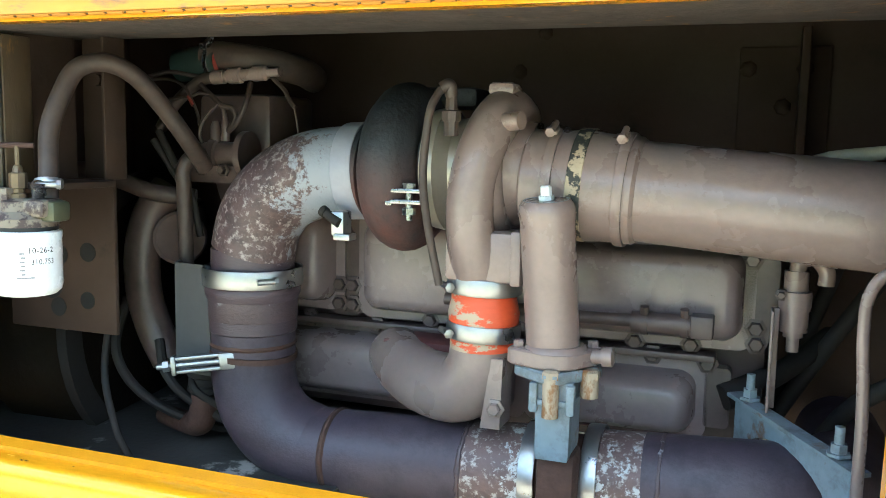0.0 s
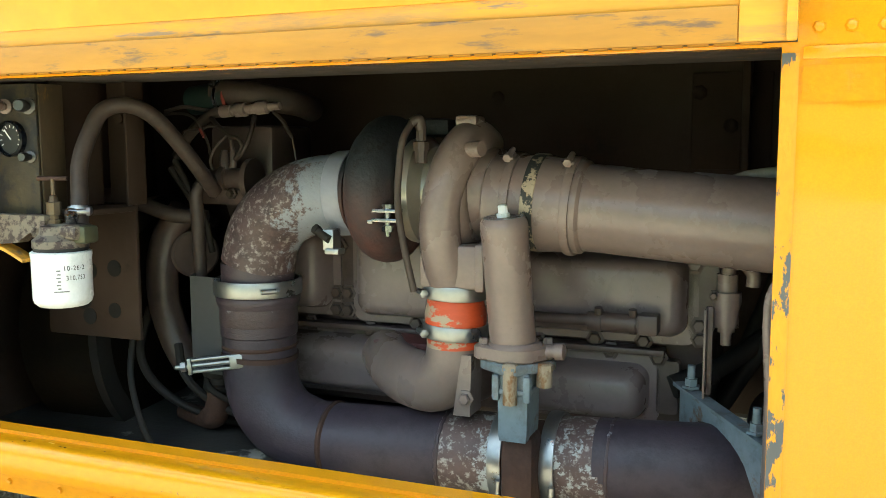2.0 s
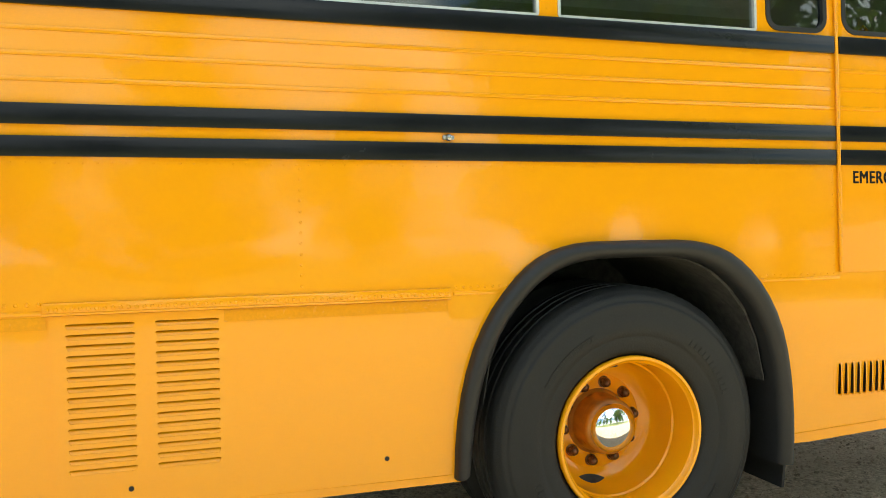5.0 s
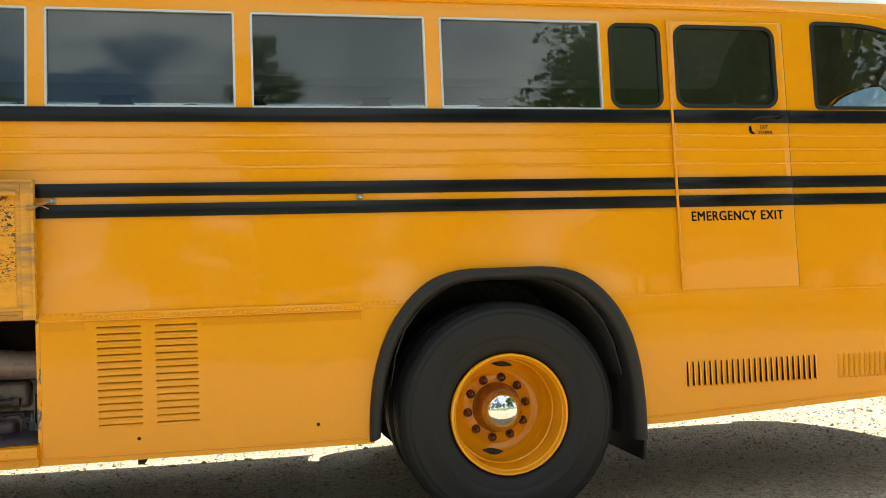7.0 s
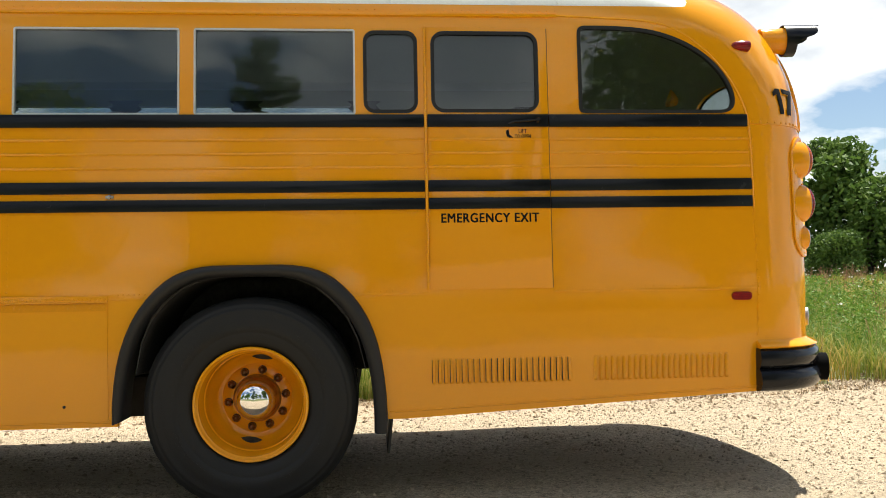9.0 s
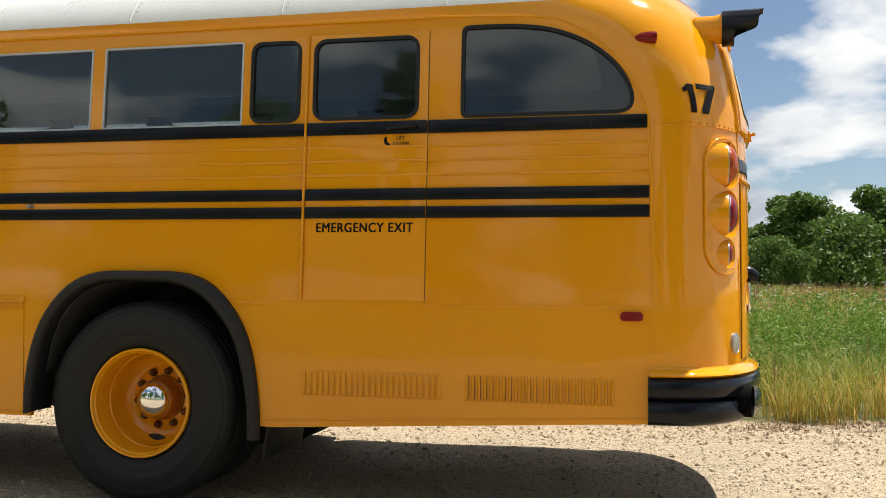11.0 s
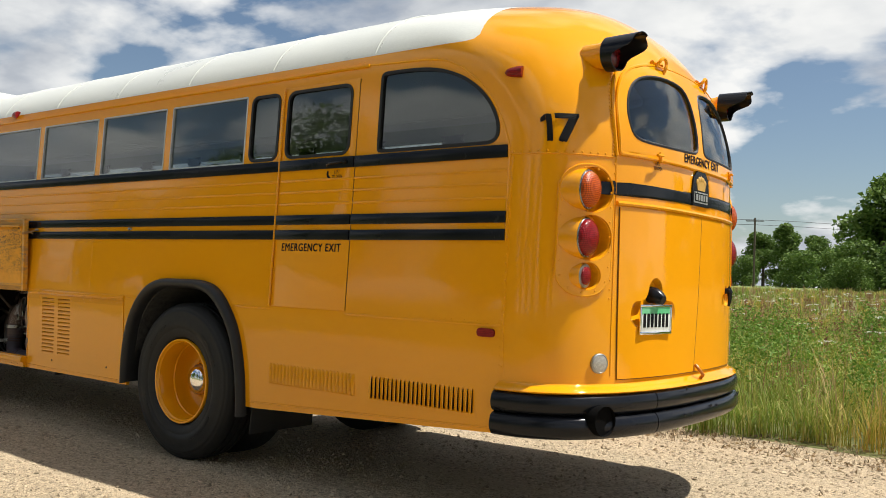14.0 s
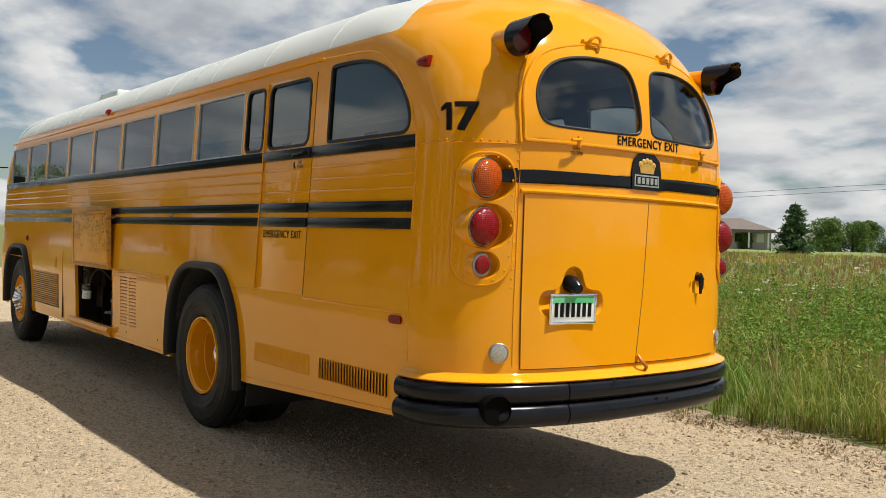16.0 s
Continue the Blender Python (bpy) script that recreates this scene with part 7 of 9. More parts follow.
def cover(x0, x1, z0, z1, depth, y=1.47, r=0.03, name="valve_cover", dents=0):
    """A pressed cover: a flat flange with a rounded pan standing proud of it."""
    bm = bmesh.new()
    prism(bm, rounded(x0 - 0.018, x1 + 0.018, z0 - 0.016, z1 + 0.016, r * 0.8), y, y + 0.02)
    rings = []
    for inset, out in ((0.0, 0.0), (0.003, 0.45), (0.010, 0.82), (0.020, 0.97), (0.027, 1.0)):
        poly = rounded(x0 + inset, x1 - inset, z0 + inset, z1 - inset, max(r - inset * 0.4, 0.008))
        pts = []
        for x, z in poly:
            dz = 0.0
            if dents and z < (z0 + z1) / 2:
                dz = 0.008 * max(0.0, math.cos((x - (x0 + x1) / 2) * math.pi / 0.06)) if abs(x - (x0 + x1) / 2) < 0.03 else 0.0
            pts.append(Vector((x, y - depth * out, z + dz)))
        rings.append(pts)
    loft(bm, rings)
    return part(name, bm, COVER_TAN, engine)


cover(-0.40, -0.022, 0.668, 0.815, 0.055)
cover(-0.680, -0.445, 0.668, 0.835, 0.045)
cover(-0.900, -0.745, 0.675, 0.84, 0.060)
cover(-0.860, -0.400, 0.505, 0.618, 0.070, 1.49, 0.02, "rocker_cover")
cover(-0.360, -0.088, 0.512, 0.612, 0.075, 1.47, 0.03, "rocker_cover")
for x, z in ((-0.737, 0.708), (-0.710, 0.708), (-0.737, 0.672), (-0.710, 0.672), (-0.555, 0.655), (-0.19, 0.652), (-0.10, 0.655), (-0.002, 0.690), (0.0, 0.665), (-0.012, 0.80), (-0.16, 0.632), (-0.072, 0.626), (-0.66, 0.635), (-0.50, 0.628), (-0.80, 0.640), (-0.73, 0.806), (-0.64, 0.852), (-0.30, 0.640)):
    bolt(engine, (x, 1.472, z), (0, -1, 0), 0.012)
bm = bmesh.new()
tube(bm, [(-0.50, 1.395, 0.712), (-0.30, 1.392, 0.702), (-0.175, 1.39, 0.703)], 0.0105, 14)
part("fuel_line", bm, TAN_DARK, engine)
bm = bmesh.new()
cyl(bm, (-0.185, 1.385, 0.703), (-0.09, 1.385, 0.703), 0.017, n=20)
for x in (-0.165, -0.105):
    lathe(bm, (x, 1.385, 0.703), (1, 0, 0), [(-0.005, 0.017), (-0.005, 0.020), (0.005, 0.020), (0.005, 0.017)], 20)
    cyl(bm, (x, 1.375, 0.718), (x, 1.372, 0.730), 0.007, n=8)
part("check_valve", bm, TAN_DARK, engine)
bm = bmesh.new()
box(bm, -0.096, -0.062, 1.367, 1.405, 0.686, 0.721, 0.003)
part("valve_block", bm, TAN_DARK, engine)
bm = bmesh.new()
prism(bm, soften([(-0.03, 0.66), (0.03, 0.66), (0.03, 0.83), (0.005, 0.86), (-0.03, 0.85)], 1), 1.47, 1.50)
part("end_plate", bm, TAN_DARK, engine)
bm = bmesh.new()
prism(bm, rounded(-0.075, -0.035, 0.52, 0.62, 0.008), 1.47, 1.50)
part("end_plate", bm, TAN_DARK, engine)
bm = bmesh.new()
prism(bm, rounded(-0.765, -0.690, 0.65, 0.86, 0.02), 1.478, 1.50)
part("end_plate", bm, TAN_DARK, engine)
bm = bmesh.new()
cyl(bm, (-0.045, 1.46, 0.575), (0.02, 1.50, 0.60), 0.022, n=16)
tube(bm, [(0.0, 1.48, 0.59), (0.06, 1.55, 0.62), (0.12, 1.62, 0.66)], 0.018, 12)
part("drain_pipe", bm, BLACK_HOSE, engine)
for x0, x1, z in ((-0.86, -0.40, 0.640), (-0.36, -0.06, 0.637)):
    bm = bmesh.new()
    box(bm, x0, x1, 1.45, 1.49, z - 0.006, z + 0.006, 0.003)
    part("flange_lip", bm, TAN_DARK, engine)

# ---- fittings right of the engine ----
valve = thing("air_valve", "dusty tan air valve with elbow fitting", "valve")
bm = bmesh.new()
lathe(bm, (0.050, 1.375, 0.680), (0, 0, 1), [(0, 0.009), (0.022, 0.009), (0.022, 0.014), (0.030, 0.014), (0.030, 0.020), (0.062, 0.020), (0.062, 0.023), (0.090, 0.023), (0.090, 0.017), (0.120, 0.017)], 20)
part("valve_body", bm, TAN, valve)
bm = bmesh.new()
tube(bm, [(0.050, 1.375, 0.795), (0.055, 1.375, 0.815), (0.075, 1.378, 0.818), (0.090, 1.38, 0.800), (0.090, 1.38, 0.780)], 0.012, 12)
part("elbow", bm, TAN, valve)
bolt(valve, (0.030, 1.36, 0.765), (0, -1, 0), 0.006, TAN_DARK)

hanger = thing("exhaust_bracket", "blue-grey steel bracket bolted round the exhaust pipe", "bracket")
HB = [Vector((-0.022, 1.40, 0.598)), Vector((0.130, 1.185, 0.574))]
u = (HB[1] - HB[0])
bm = bmesh.new()
w = Vector((u.y, -u.x, 0)).normalized() * 0.013
loft(bm, [[q + w + Vector((0, 0, 0.003)), q - w + Vector((0, 0, 0.003)), q - w - Vector((0, 0, 0.003)), q + w - Vector((0, 0, 0.003))] for q in (HB[0] - u * 0.03, HB[1] + u * 0.03)])
part("top_flange", bm, BLUE_GREY, hanger)
bm = bmesh.new()
t = w.normalized() * 0.003
rings = []
for k in range(14):
    f = k / 13
    q = HB[0] + u * f
    arch = 0.105 - 0.075 * max(0.0, 1 - ((f - 0.45) / 0.42) ** 2) ** 0.5
    rings.append([q + t - Vector((0, 0, 0.003)), q - t - Vector((0, 0, 0.003)), q - t - Vector((0, 0, arch)), q + t - Vector((0, 0, arch))])
loft(bm, rings)
part("web", bm, BLUE_GREY, hanger, "blue-grey web with torn edge")
for f in (0.12, 0.86):
    q = HB[0] + u * f
    bm = bmesh.new()
    cyl(bm, q, q + Vector((0, 0, 0.045)), 0.0065, n=10)
    lathe(bm, q + Vector((0, 0, 0.006)), (0, 0, 1), [(0, 0.016), (0.004, 0.016), (0.004, 0.011), (0.016, 0.011)], 6)
    part("stud", bm, BLUE_GREY, hanger)
bm = bmesh.new()
box(bm, 0.018, 0.030, 1.36, 1.372, 0.595, 0.745, 0.001)
box(bm, 0.018, 0.022, 1.33, 1.372, 0.595, 0.745, 0.001)
part("upright", bm, TAN, hanger)

rod = thing("dip_tube", "bent dusty steel tube beside the engine", "tube")
bm = bmesh.new()
tube(bm, [(0.22, 1.16, 0.845), (0.15, 1.15, 0.835), (0.125, 1.15, 0.81), (0.120, 1.15, 0.76), (0.126, 1.15, 0.64), (0.124, 1.15, 0.40)], 0.0075, 10)
part("tube", bm, TAN, rod)
lead = thing("wrapped_cable", "tape-wrapped cable end above the intake tube", "cable")
bm = bmesh.new()
tube(bm, [(0.05, 1.34, 0.958), (0.08, 1.33, 0.964), (0.12, 1.32, 0.970), (0.25, 1.31, 0.985), (0.40, 1.31, 0.99)], [0.006, 0.010, 0.010, 0.008, 0.008], 10)
part("cable", bm, material("grubby_tape", (0.36, 0.32, 0.26), 0.8, bump=0.3), lead)
for pts in ([(0.10, 1.52, 0.50), (0.16, 1.45, 0.60), (0.30, 1.40, 0.70)], [(0.03, 1.60, 0.50), (0.10, 1.58, 0.63), (0.2, 1.55, 0.80)], [(0.0, 1.62, 0.45), (0.10, 1.66, 0.70), (0.16, 1.68, 0.90)]):
    h = thing("engine_hose", "dark rubber hose behind the bracket", "hose", group="engine hoses")
    bm = bmesh.new()
    tube(bm, pts, 0.014, 10)
    part("hose", bm, BLACK_HOSE, h)

# ---- filter ----
filt = thing("coolant_filter", "white spin-on filter with handwritten date under a rusty head", "filter")
FC = Vector((-1.012, 1.000, 0.0))
bm = bmesh.new()
lathe(bm, FC + Vector((0, 0, 0.742)), (0, 0, 1), [(0, 0.030), (0.002, 0.040), (0.008, 0.0465), (0.016, 0.0485), (0.082, 0.0485), (0.088, 0.0495), (0.094, 0.0495), (0.096, 0.046)], 48)
part("can", bm, FILTER_WHITE, filt)
bm = bmesh.new()
lathe(bm, FC + Vector((0, 0, 0.838)), (0, 0, 1), [(0, 0.044), (0.006, 0.044)], 40)
part("seal", bm, RUBBER, filt)
HEADMAT = material("flaking_cast_head", (0.1872, 0.156, 0.117), 0.6, second=(0.1248, 0.1014, 0.078), scale=10, bump=0.2, spots=(0.0468, 0.02964, 0.02652), spot_scale=44, spot_at=(0.47, 0.54))
bm = bmesh.new()
lathe(bm, FC + Vector((0, 0, 0.844)), (0, 0, 1), [(0, 0.046), (0.012, 0.046), (0.022, 0.034), (0.036, 0.032), (0.040, 0.020)], 36)
box(bm, -1.055, -0.955, 0.975, 1.025, 0.858, 0.884, 0.008)
prism(bm, [(-1.145, 0.898), (-1.02, 0.898), (-1.02, 0.872), (-1.055, 0.868), (-1.085, 0.850), (-1.145, 0.845)], 0.975, 1.0)
part("head", bm, HEADMAT, filt)
bm = bmesh.new()
loft(bm, [[Vector((x, y, z)) for y in (0.975, 1.005)] + [Vector((x, y, z - 0.006)) for y in (1.005, 0.975)] for x, z in ((-1.145, 0.85), (-1.11, 0.838), (-1.075, 0.822))])
part("bracket_lip", bm, YELLOW_OLD, filt)
bm = bmesh.new()
lathe(bm, (-1.018, 0.995, 0.884), (0, 0, 1), [(0, 0.013), (0.006, 0.013), (0.007, 0.009), (0.014, 0.009), (0.015, 0.0125), (0.036, 0.0125), (0.037, 0.008), (0.046, 0.006), (0.048, 0.0035), (0.075, 0.0035)], 8)
part("shutoff_valve", bm, BRASS, filt)
bm = bmesh.new()
cyl(bm, (-1.041, 0.985, 0.960), (-0.997, 1.006, 0.960), 0.004, n=8)
part("tee_handle", bm, RUST, filt)
bm = bmesh.new()
cyl(bm, (-0.985, 1.0, 0.885), (-0.972, 0.985, 0.905), 0.010, n=10)
part("fitting", bm, DIM_CHROME, filt)
bm = bmesh.new()
box(bm, -0.975, -0.945, 0.985, 1.020, 0.852, 0.882, 0.006)
part("elbow", bm, material("green_brass", (0.075, 0.085, 0.05), 0.5, 0.4, second=(0.10, 0.075, 0.04), scale=20), filt)


def on_can(angle, z, off=0.0006):
    def place(u_, v_):
        a = angle + u_ / 0.0485
        return Vector((FC.x + (0.0485 + off) * math.cos(a), FC.y + (0.0485 + off) * math.sin(a), z + v_))
    return place


A0 = math.atan2(-1.0, 1.0)
letters("10-26-2", 0.034, 0.008, on_can(A0 + 0.42, 0.812), INK, "handwriting", filt, bold=0.0)
letters("310,753", 0.032, 0.009, on_can(A0 + 0.45, 0.795), INK, "handwriting", filt, bold=0.0)
bm = bmesh.new()
for k in range(6):
    z = 0.808 - 0.006 * k
    for a0, a1 in (((-0.20, -0.06), (-0.16, -0.05))[k % 2],):
        f = on_can(A0, z, 0.0005)
        v = [f(a0 * 0.0485 + (a1 - a0) * 0.0485 * i / 4, dz) for dz in (-0.0012, 0.0012) for i in range(5)]
        vs = [bm.verts.new(q) for q in v]
        for i in range(4):
            bm.faces.new((vs[i], vs[i + 1], vs[i + 6], vs[i + 5]))
f = on_can(A0, 0.773, 0.0005)
vs = [bm.verts.new(f((-0.30 + 0.5 * i / 8) * 0.0485, dz)) for dz in (-0.0010, 0.0010) for i in range(9)]
for i in range(8):
    bm.faces.new((vs[i], vs[i + 1], vs[i + 10], vs[i + 9]))
part("printed_bars", bm, material("faded_print", (0.2, 0.2, 0.21), 0.5, bump=0.0), filt)

# ---- hoses at the front of the bay ----
loop = thing("coolant_hose", "dusty brown hose looping from the filter head", "hose", group="engine hoses")
bm = bmesh.new()
tube(bm, [(-0.978, 1.010, 0.880), (-0.990, 1.025, 0.925), (-1.000, 1.04, 0.985), (-0.992, 1.06, 1.040), (-0.980, 1.08, 1.076), (-0.953, 1.11, 1.086), (-0.930, 1.15, 1.066), (-0.913, 1.20, 1.015), (-0.902, 1.24, 0.968), (-0.905, 1.29, 0.925)], 0.0145, 18)
part("hose", bm, HOSE, loop)
band_clamp(loop, (-0.984, 1.018, 0.905), (-0.15, 0.2, 0.9), 0.0155, 0.012, STEEL, "small hose clamp", (0.6, -0.8, 0))
pump = thing("fuel_pump", "dusty tan pump housing with valve body and wires", "pump")
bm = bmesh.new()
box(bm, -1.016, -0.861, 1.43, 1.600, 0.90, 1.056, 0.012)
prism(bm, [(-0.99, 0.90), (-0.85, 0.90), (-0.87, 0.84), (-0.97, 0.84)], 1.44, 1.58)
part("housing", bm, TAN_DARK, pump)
bm = bmesh.new()
lathe(bm, (-0.985, 1.375, 0.946), (1, 0.05, 0), [(0, 0.020), (0.035, 0.021), (0.036, 0.028), (0.05, 0.028), (0.052, 0.022), (0.10, 0.022), (0.10, 0.042), (0.112, 0.042)], 24)
lathe(bm, (-0.940, 1.375, 0.965), (0, 0, 1), [(0, 0.011), (0.03, 0.010), (0.04, 0.006)], 12)
part("valve_body", bm, TAN_DARK, pump)
for x in (-0.955, -0.91):
    bolt(pump, (x, 1.352, 0.918), (0, -1, 0), 0.008, HOSE)
bm = bmesh.new()
prism(bm, rounded(-0.99, -0.88, 0.895, 0.925, 0.01), 1.36, 1.41)
part("mount", bm, TAN_DARK, pump)
for pts, r in (([(-0.982, 1.390, 1.071), (-0.943, 1.370, 1.048), (-0.917, 1.360, 1.033), (-0.897, 1.360, 1.028), (-0.888, 1.360, 1.013), (-0.897, 1.360, 0.996), (-0.912, 1.365, 0.984)], 0.005), ([(-0.883, 1.400, 1.073), (-0.871, 1.370, 1.045), (-0.876, 1.360, 1.018), (-0.891, 1.360, 0.998), (-0.908, 1.365, 0.987)], 0.0055), ([(-0.921, 1.355, 1.035), (-0.942, 1.350, 1.014), (-0.954, 1.350, 0.997), (-0.958, 1.350, 0.981), (-0.956, 1.355, 0.965)], 0.0035), ([(-1.051, 1.390, 1.045), (-0.993, 1.370, 1.048), (-0.972, 1.370, 1.054), (-0.948, 1.370, 1.052)], 0.003)):
    bm = bmesh.new()
    tube(bm, pts, r, 8)
    part("wire", bm, HOSE, pump)
bm = bmesh.new()
tube(bm, [(-0.919, 1.365, 1.032), (-0.914, 1.365, 1.008), (-0.913, 1.365, 0.994), (-0.914, 1.365, 0.970)], [0.004, 0.005, 0.0085, 0.0085], 10)
part("fitting", bm, TAN_DARK, pump)
vp = thing("riser_pipe", "dusty steel riser pipe", "pipe")
bm = bmesh.new()
tube(bm, [(-0.930, 1.33, 0.944), (-0.950, 1.31, 0.938), (-0.958, 1.30, 0.915), (-0.956, 1.30, 0.88), (-0.953, 1.30, 0.74)], 0.0135, 16)
part("pipe", bm, HOSE, vp)
top = thing("coolant_pipe", "tan elbow pipe in a green silicone hose", "pipe")
bm = bmesh.new()
tube(bm, [(-0.989, 1.420, 1.127), (-0.935, 1.420, 1.122), (-0.888, 1.430, 1.116), (-0.847, 1.450, 1.107), (-0.833, 1.500, 1.101), (-0.847, 1.570, 1.093)], 0.027, 20)
part("elbow", bm, HOSE, top)
bm = bmesh.new()
tube(bm, [(-1.06, 1.44, 1.110), (-1.0, 1.43, 1.115), (-0.952, 1.42, 1.116)], 0.031, 20)
part("sleeve", bm, GREEN, top, "green silicone sleeve")
band_clamp(top, (-0.972, 1.425, 1.115), (1, -0.1, 0), 0.0315, 0.009, DIM_CHROME, "hose clamp", (0, -0.6, 0.8))
bm = bmesh.new()
lathe(bm, (-0.958, 1.423, 1.1155), (1, -0.1, 0), [(0, 0.026), (0, 0.0315), (0.006, 0.032), (0.008, 0.026)], 28, caps=False)
part("sealing_ring", bm, RED_WIRE, top, "dull red sealing ring")
line = thing("fuel_line", "dusty line of brass fittings above the pump", "fuel line")
bm = bmesh.new()
tube(bm, [(-1.08, 1.40, 0.99), (-1.046, 1.40, 1.036), (-0.99, 1.40, 1.078), (-0.955, 1.40, 1.084)], 0.011, 12)
part("hose", bm, HOSE, line)
bm = bmesh.new()
lathe(bm, (-0.962, 1.40, 1.084), (1, 0, 0.07), [(0, 0.013), (0.025, 0.013), (0.026, 0.010), (0.035, 0.010), (0.036, 0.015), (0.06, 0.015), (0.062, 0.011), (0.085, 0.011), (0.086, 0.014), (0.11, 0.014), (0.115, 0.008), (0.14, 0.008)], 10)
part("fitting", bm, TAN, line)
mid = thing("lower_hose", "dusty hose crossing behind the filter", "hose", group="engine hoses")
bm = bmesh.new()
tube(bm, [(-1.40, 1.30, 0.895), (-1.25, 1.30, 0.910), (-1.166, 1.30, 0.912), (-1.095, 1.30, 0.897), (-1.027, 1.31, 0.876), (-0.96, 1.34, 0.868)], 0.0155, 14)
part("hose", bm, HOSE, mid)
dk = thing("crossover_pipe", "dark bent pipe beside the heat shield", "pipe")
bm = bmesh.new()
tube(bm, [(-1.04, 1.37, 0.88), (-1.075, 1.36, 0.83), (-1.088, 1.35, 0.76), (-1.085, 1.35, 0.68), (-1.06, 1.35, 0.61), (-1.03, 1.35, 0.56)], 0.033, 20)
lathe(bm, (-1.02, 1.37, 0.79), (0.75, -0.65, 0), [(0, 0.045), (0.01, 0.05), (0.014, 0.045), (0.012, 0.035)], 24)
part("pipe", bm, TAN_DARK, dk)
sh = thing("heat_shield", "bent dark grey heat shield plate beside the exhaust", "heat shield")
bm = bmesh.new()
loft(bm, [[Vector((x, y, z)) for x, y in ((-0.965, 1.30), (-0.945, 1.255), (-0.868, 1.245), (-0.868, 1.249), (-0.942, 1.260), (-0.961, 1.303))] for z in (0.572, 0.60, 0.762)])
part("plate", bm, GREY_PLATE, sh)
bm = bmesh.new()
lathe(bm, (-0.925, 1.31, 0.520), (0.05, 0, 1), [(0, 0.026), (0.006, 0.032), (0.014, 0.032), (0.018, 0.027), (0.030, 0.027), (0.034, 0.033), (0.044, 0.033), (0.050, 0.026)], 24)
part("boot", bm, BLACK_HOSE, sh)
bm = bmesh.new()
tube(bm, [(-0.925, 1.31, 0.535), (-0.928, 1.31, 0.495), (-0.945, 1.32, 0.462), (-0.985, 1.34, 0.448), (-1.06, 1.37, 0.446)], [0.024, 0.025, 0.026, 0.021, 0.019], 20)
part("rusty_elbow", bm, RUST, sh, "rusty pipe elbow")
for pts in ([(-1.03, 1.33, 0.985), (-0.99, 1.32, 0.93), (-0.955, 1.32, 0.87), (-0.945, 1.33, 0.80)], [(-1.05, 1.34, 0.97), (-1.02, 1.35, 0.92), (-0.985, 1.36, 0.86)], [(-1.08, 1.25, 0.66), (-1.07, 1.22, 0.56), (-1.03, 1.20, 0.47), (-1.0, 1.2, 0.42)]):
    h = thing("engine_hose", "thin black hose behind the filter", "hose", group="engine hoses")
    bm = bmesh.new()
    tube(bm, pts, 0.0065, 10)
    part("hose", bm, BLACK_HOSE, h)

# thin lines and leads round the pump
for pts, r, mat_, label in (
        ([(-1.106, 1.400, 1.081), (-1.050, 1.390, 1.081), (-1.005, 1.370, 1.067), (-0.980, 1.360, 1.041), (-0.966, 1.355, 1.019), (-0.957, 1.350, 0.997)], 0.0030, HOSE, "thin grimy lead dropping to the pump"),
        ([(-1.114, 1.410, 1.087), (-1.065, 1.410, 1.096), (-1.015, 1.410, 1.089), (-0.983, 1.410, 1.083)], 0.0042, TAN_DARK, "braided lead along the coolant sleeve"),
        ([(-0.836, 1.400, 1.081), (-0.808, 1.390, 1.061), (-0.792, 1.380, 1.043), (-0.779, 1.375, 1.030)], 0.0040, HOSE, "taped lead hanging from the fuel line"),
        ([(-0.780, 1.375, 1.032), (-0.772, 1.370, 1.006), (-0.767, 1.370, 0.972)], 0.0020, TAN_DARK, "bare thin wire behind the elbow"),
        ([(-0.989, 1.362, 1.048), (-0.981, 1.358, 1.040), (-0.975, 1.356, 1.032)], 0.0036, RED_WIRE, "short red wire beside the pump")):
    w = thing("engine_lead", label, "wire", group="engine leads")
    bm = bmesh.new()
    tube(bm, pts, r, 8)
    part("lead", bm, mat_, w)
for k in (1, 3, 4):
    w = thing("drain_hose", "oily hose lying low behind the exhaust", "hose", group="engine hoses")
    bm = bmesh.new()
    x0 = -1.18 + 0.055 * k
    tube(bm, [(x0, 1.30 + 0.05 * (k % 3), 0.70 - 0.03 * k), (x0 + 0.03, 1.28, 0.60 - 0.015 * k), (x0 + 0.08, 1.30, 0.50), (x0 + 0.16 + 0.03 * (k % 2), 1.36, 0.44), (x0 + 0.30, 1.46, 0.43)], 0.007 + 0.002 * (k % 2), 9)
    part("hose", bm, BLACK_HOSE, w)

# ---- gauge panel and frame at the front of the bay ----
DULL = material("dull_dark_metal", (0.10, 0.10, 0.10), 0.35, 0.8, second=(0.06, 0.055, 0.05), scale=30, bump=0.1)
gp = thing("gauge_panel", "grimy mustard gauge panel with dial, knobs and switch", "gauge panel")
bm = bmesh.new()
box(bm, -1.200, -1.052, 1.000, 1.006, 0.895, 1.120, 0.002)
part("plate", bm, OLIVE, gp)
bm = bmesh.new()
box(bm, -1.056, -1.050, 1.006, 1.060, 0.895, 1.120, 0.002)
part("side_return", bm, material("worn_mustard_edge", (0.060, 0.040, 0.018), 0.6, second=(0.040, 0.028, 0.018), scale=7, amount=0.9, bump=0.2, spots=(0.17, 0.095, 0.012), spot_scale=14, spot_at=(0.60, 0.66), stretch=(1, 1, 0.4)), gp)
GC = Vector((-1.106, 1.0, 1.027))
bm = bmesh.new()
lathe(bm, GC, (0, -1, 0), [(0, 0.031), (0.010, 0.031), (0.013, 0.028), (0.010, 0.026), (0.004, 0.026)], 32)
bez = part("dial_bezel", bm, BLACK, gp)
bm = bmesh.new()
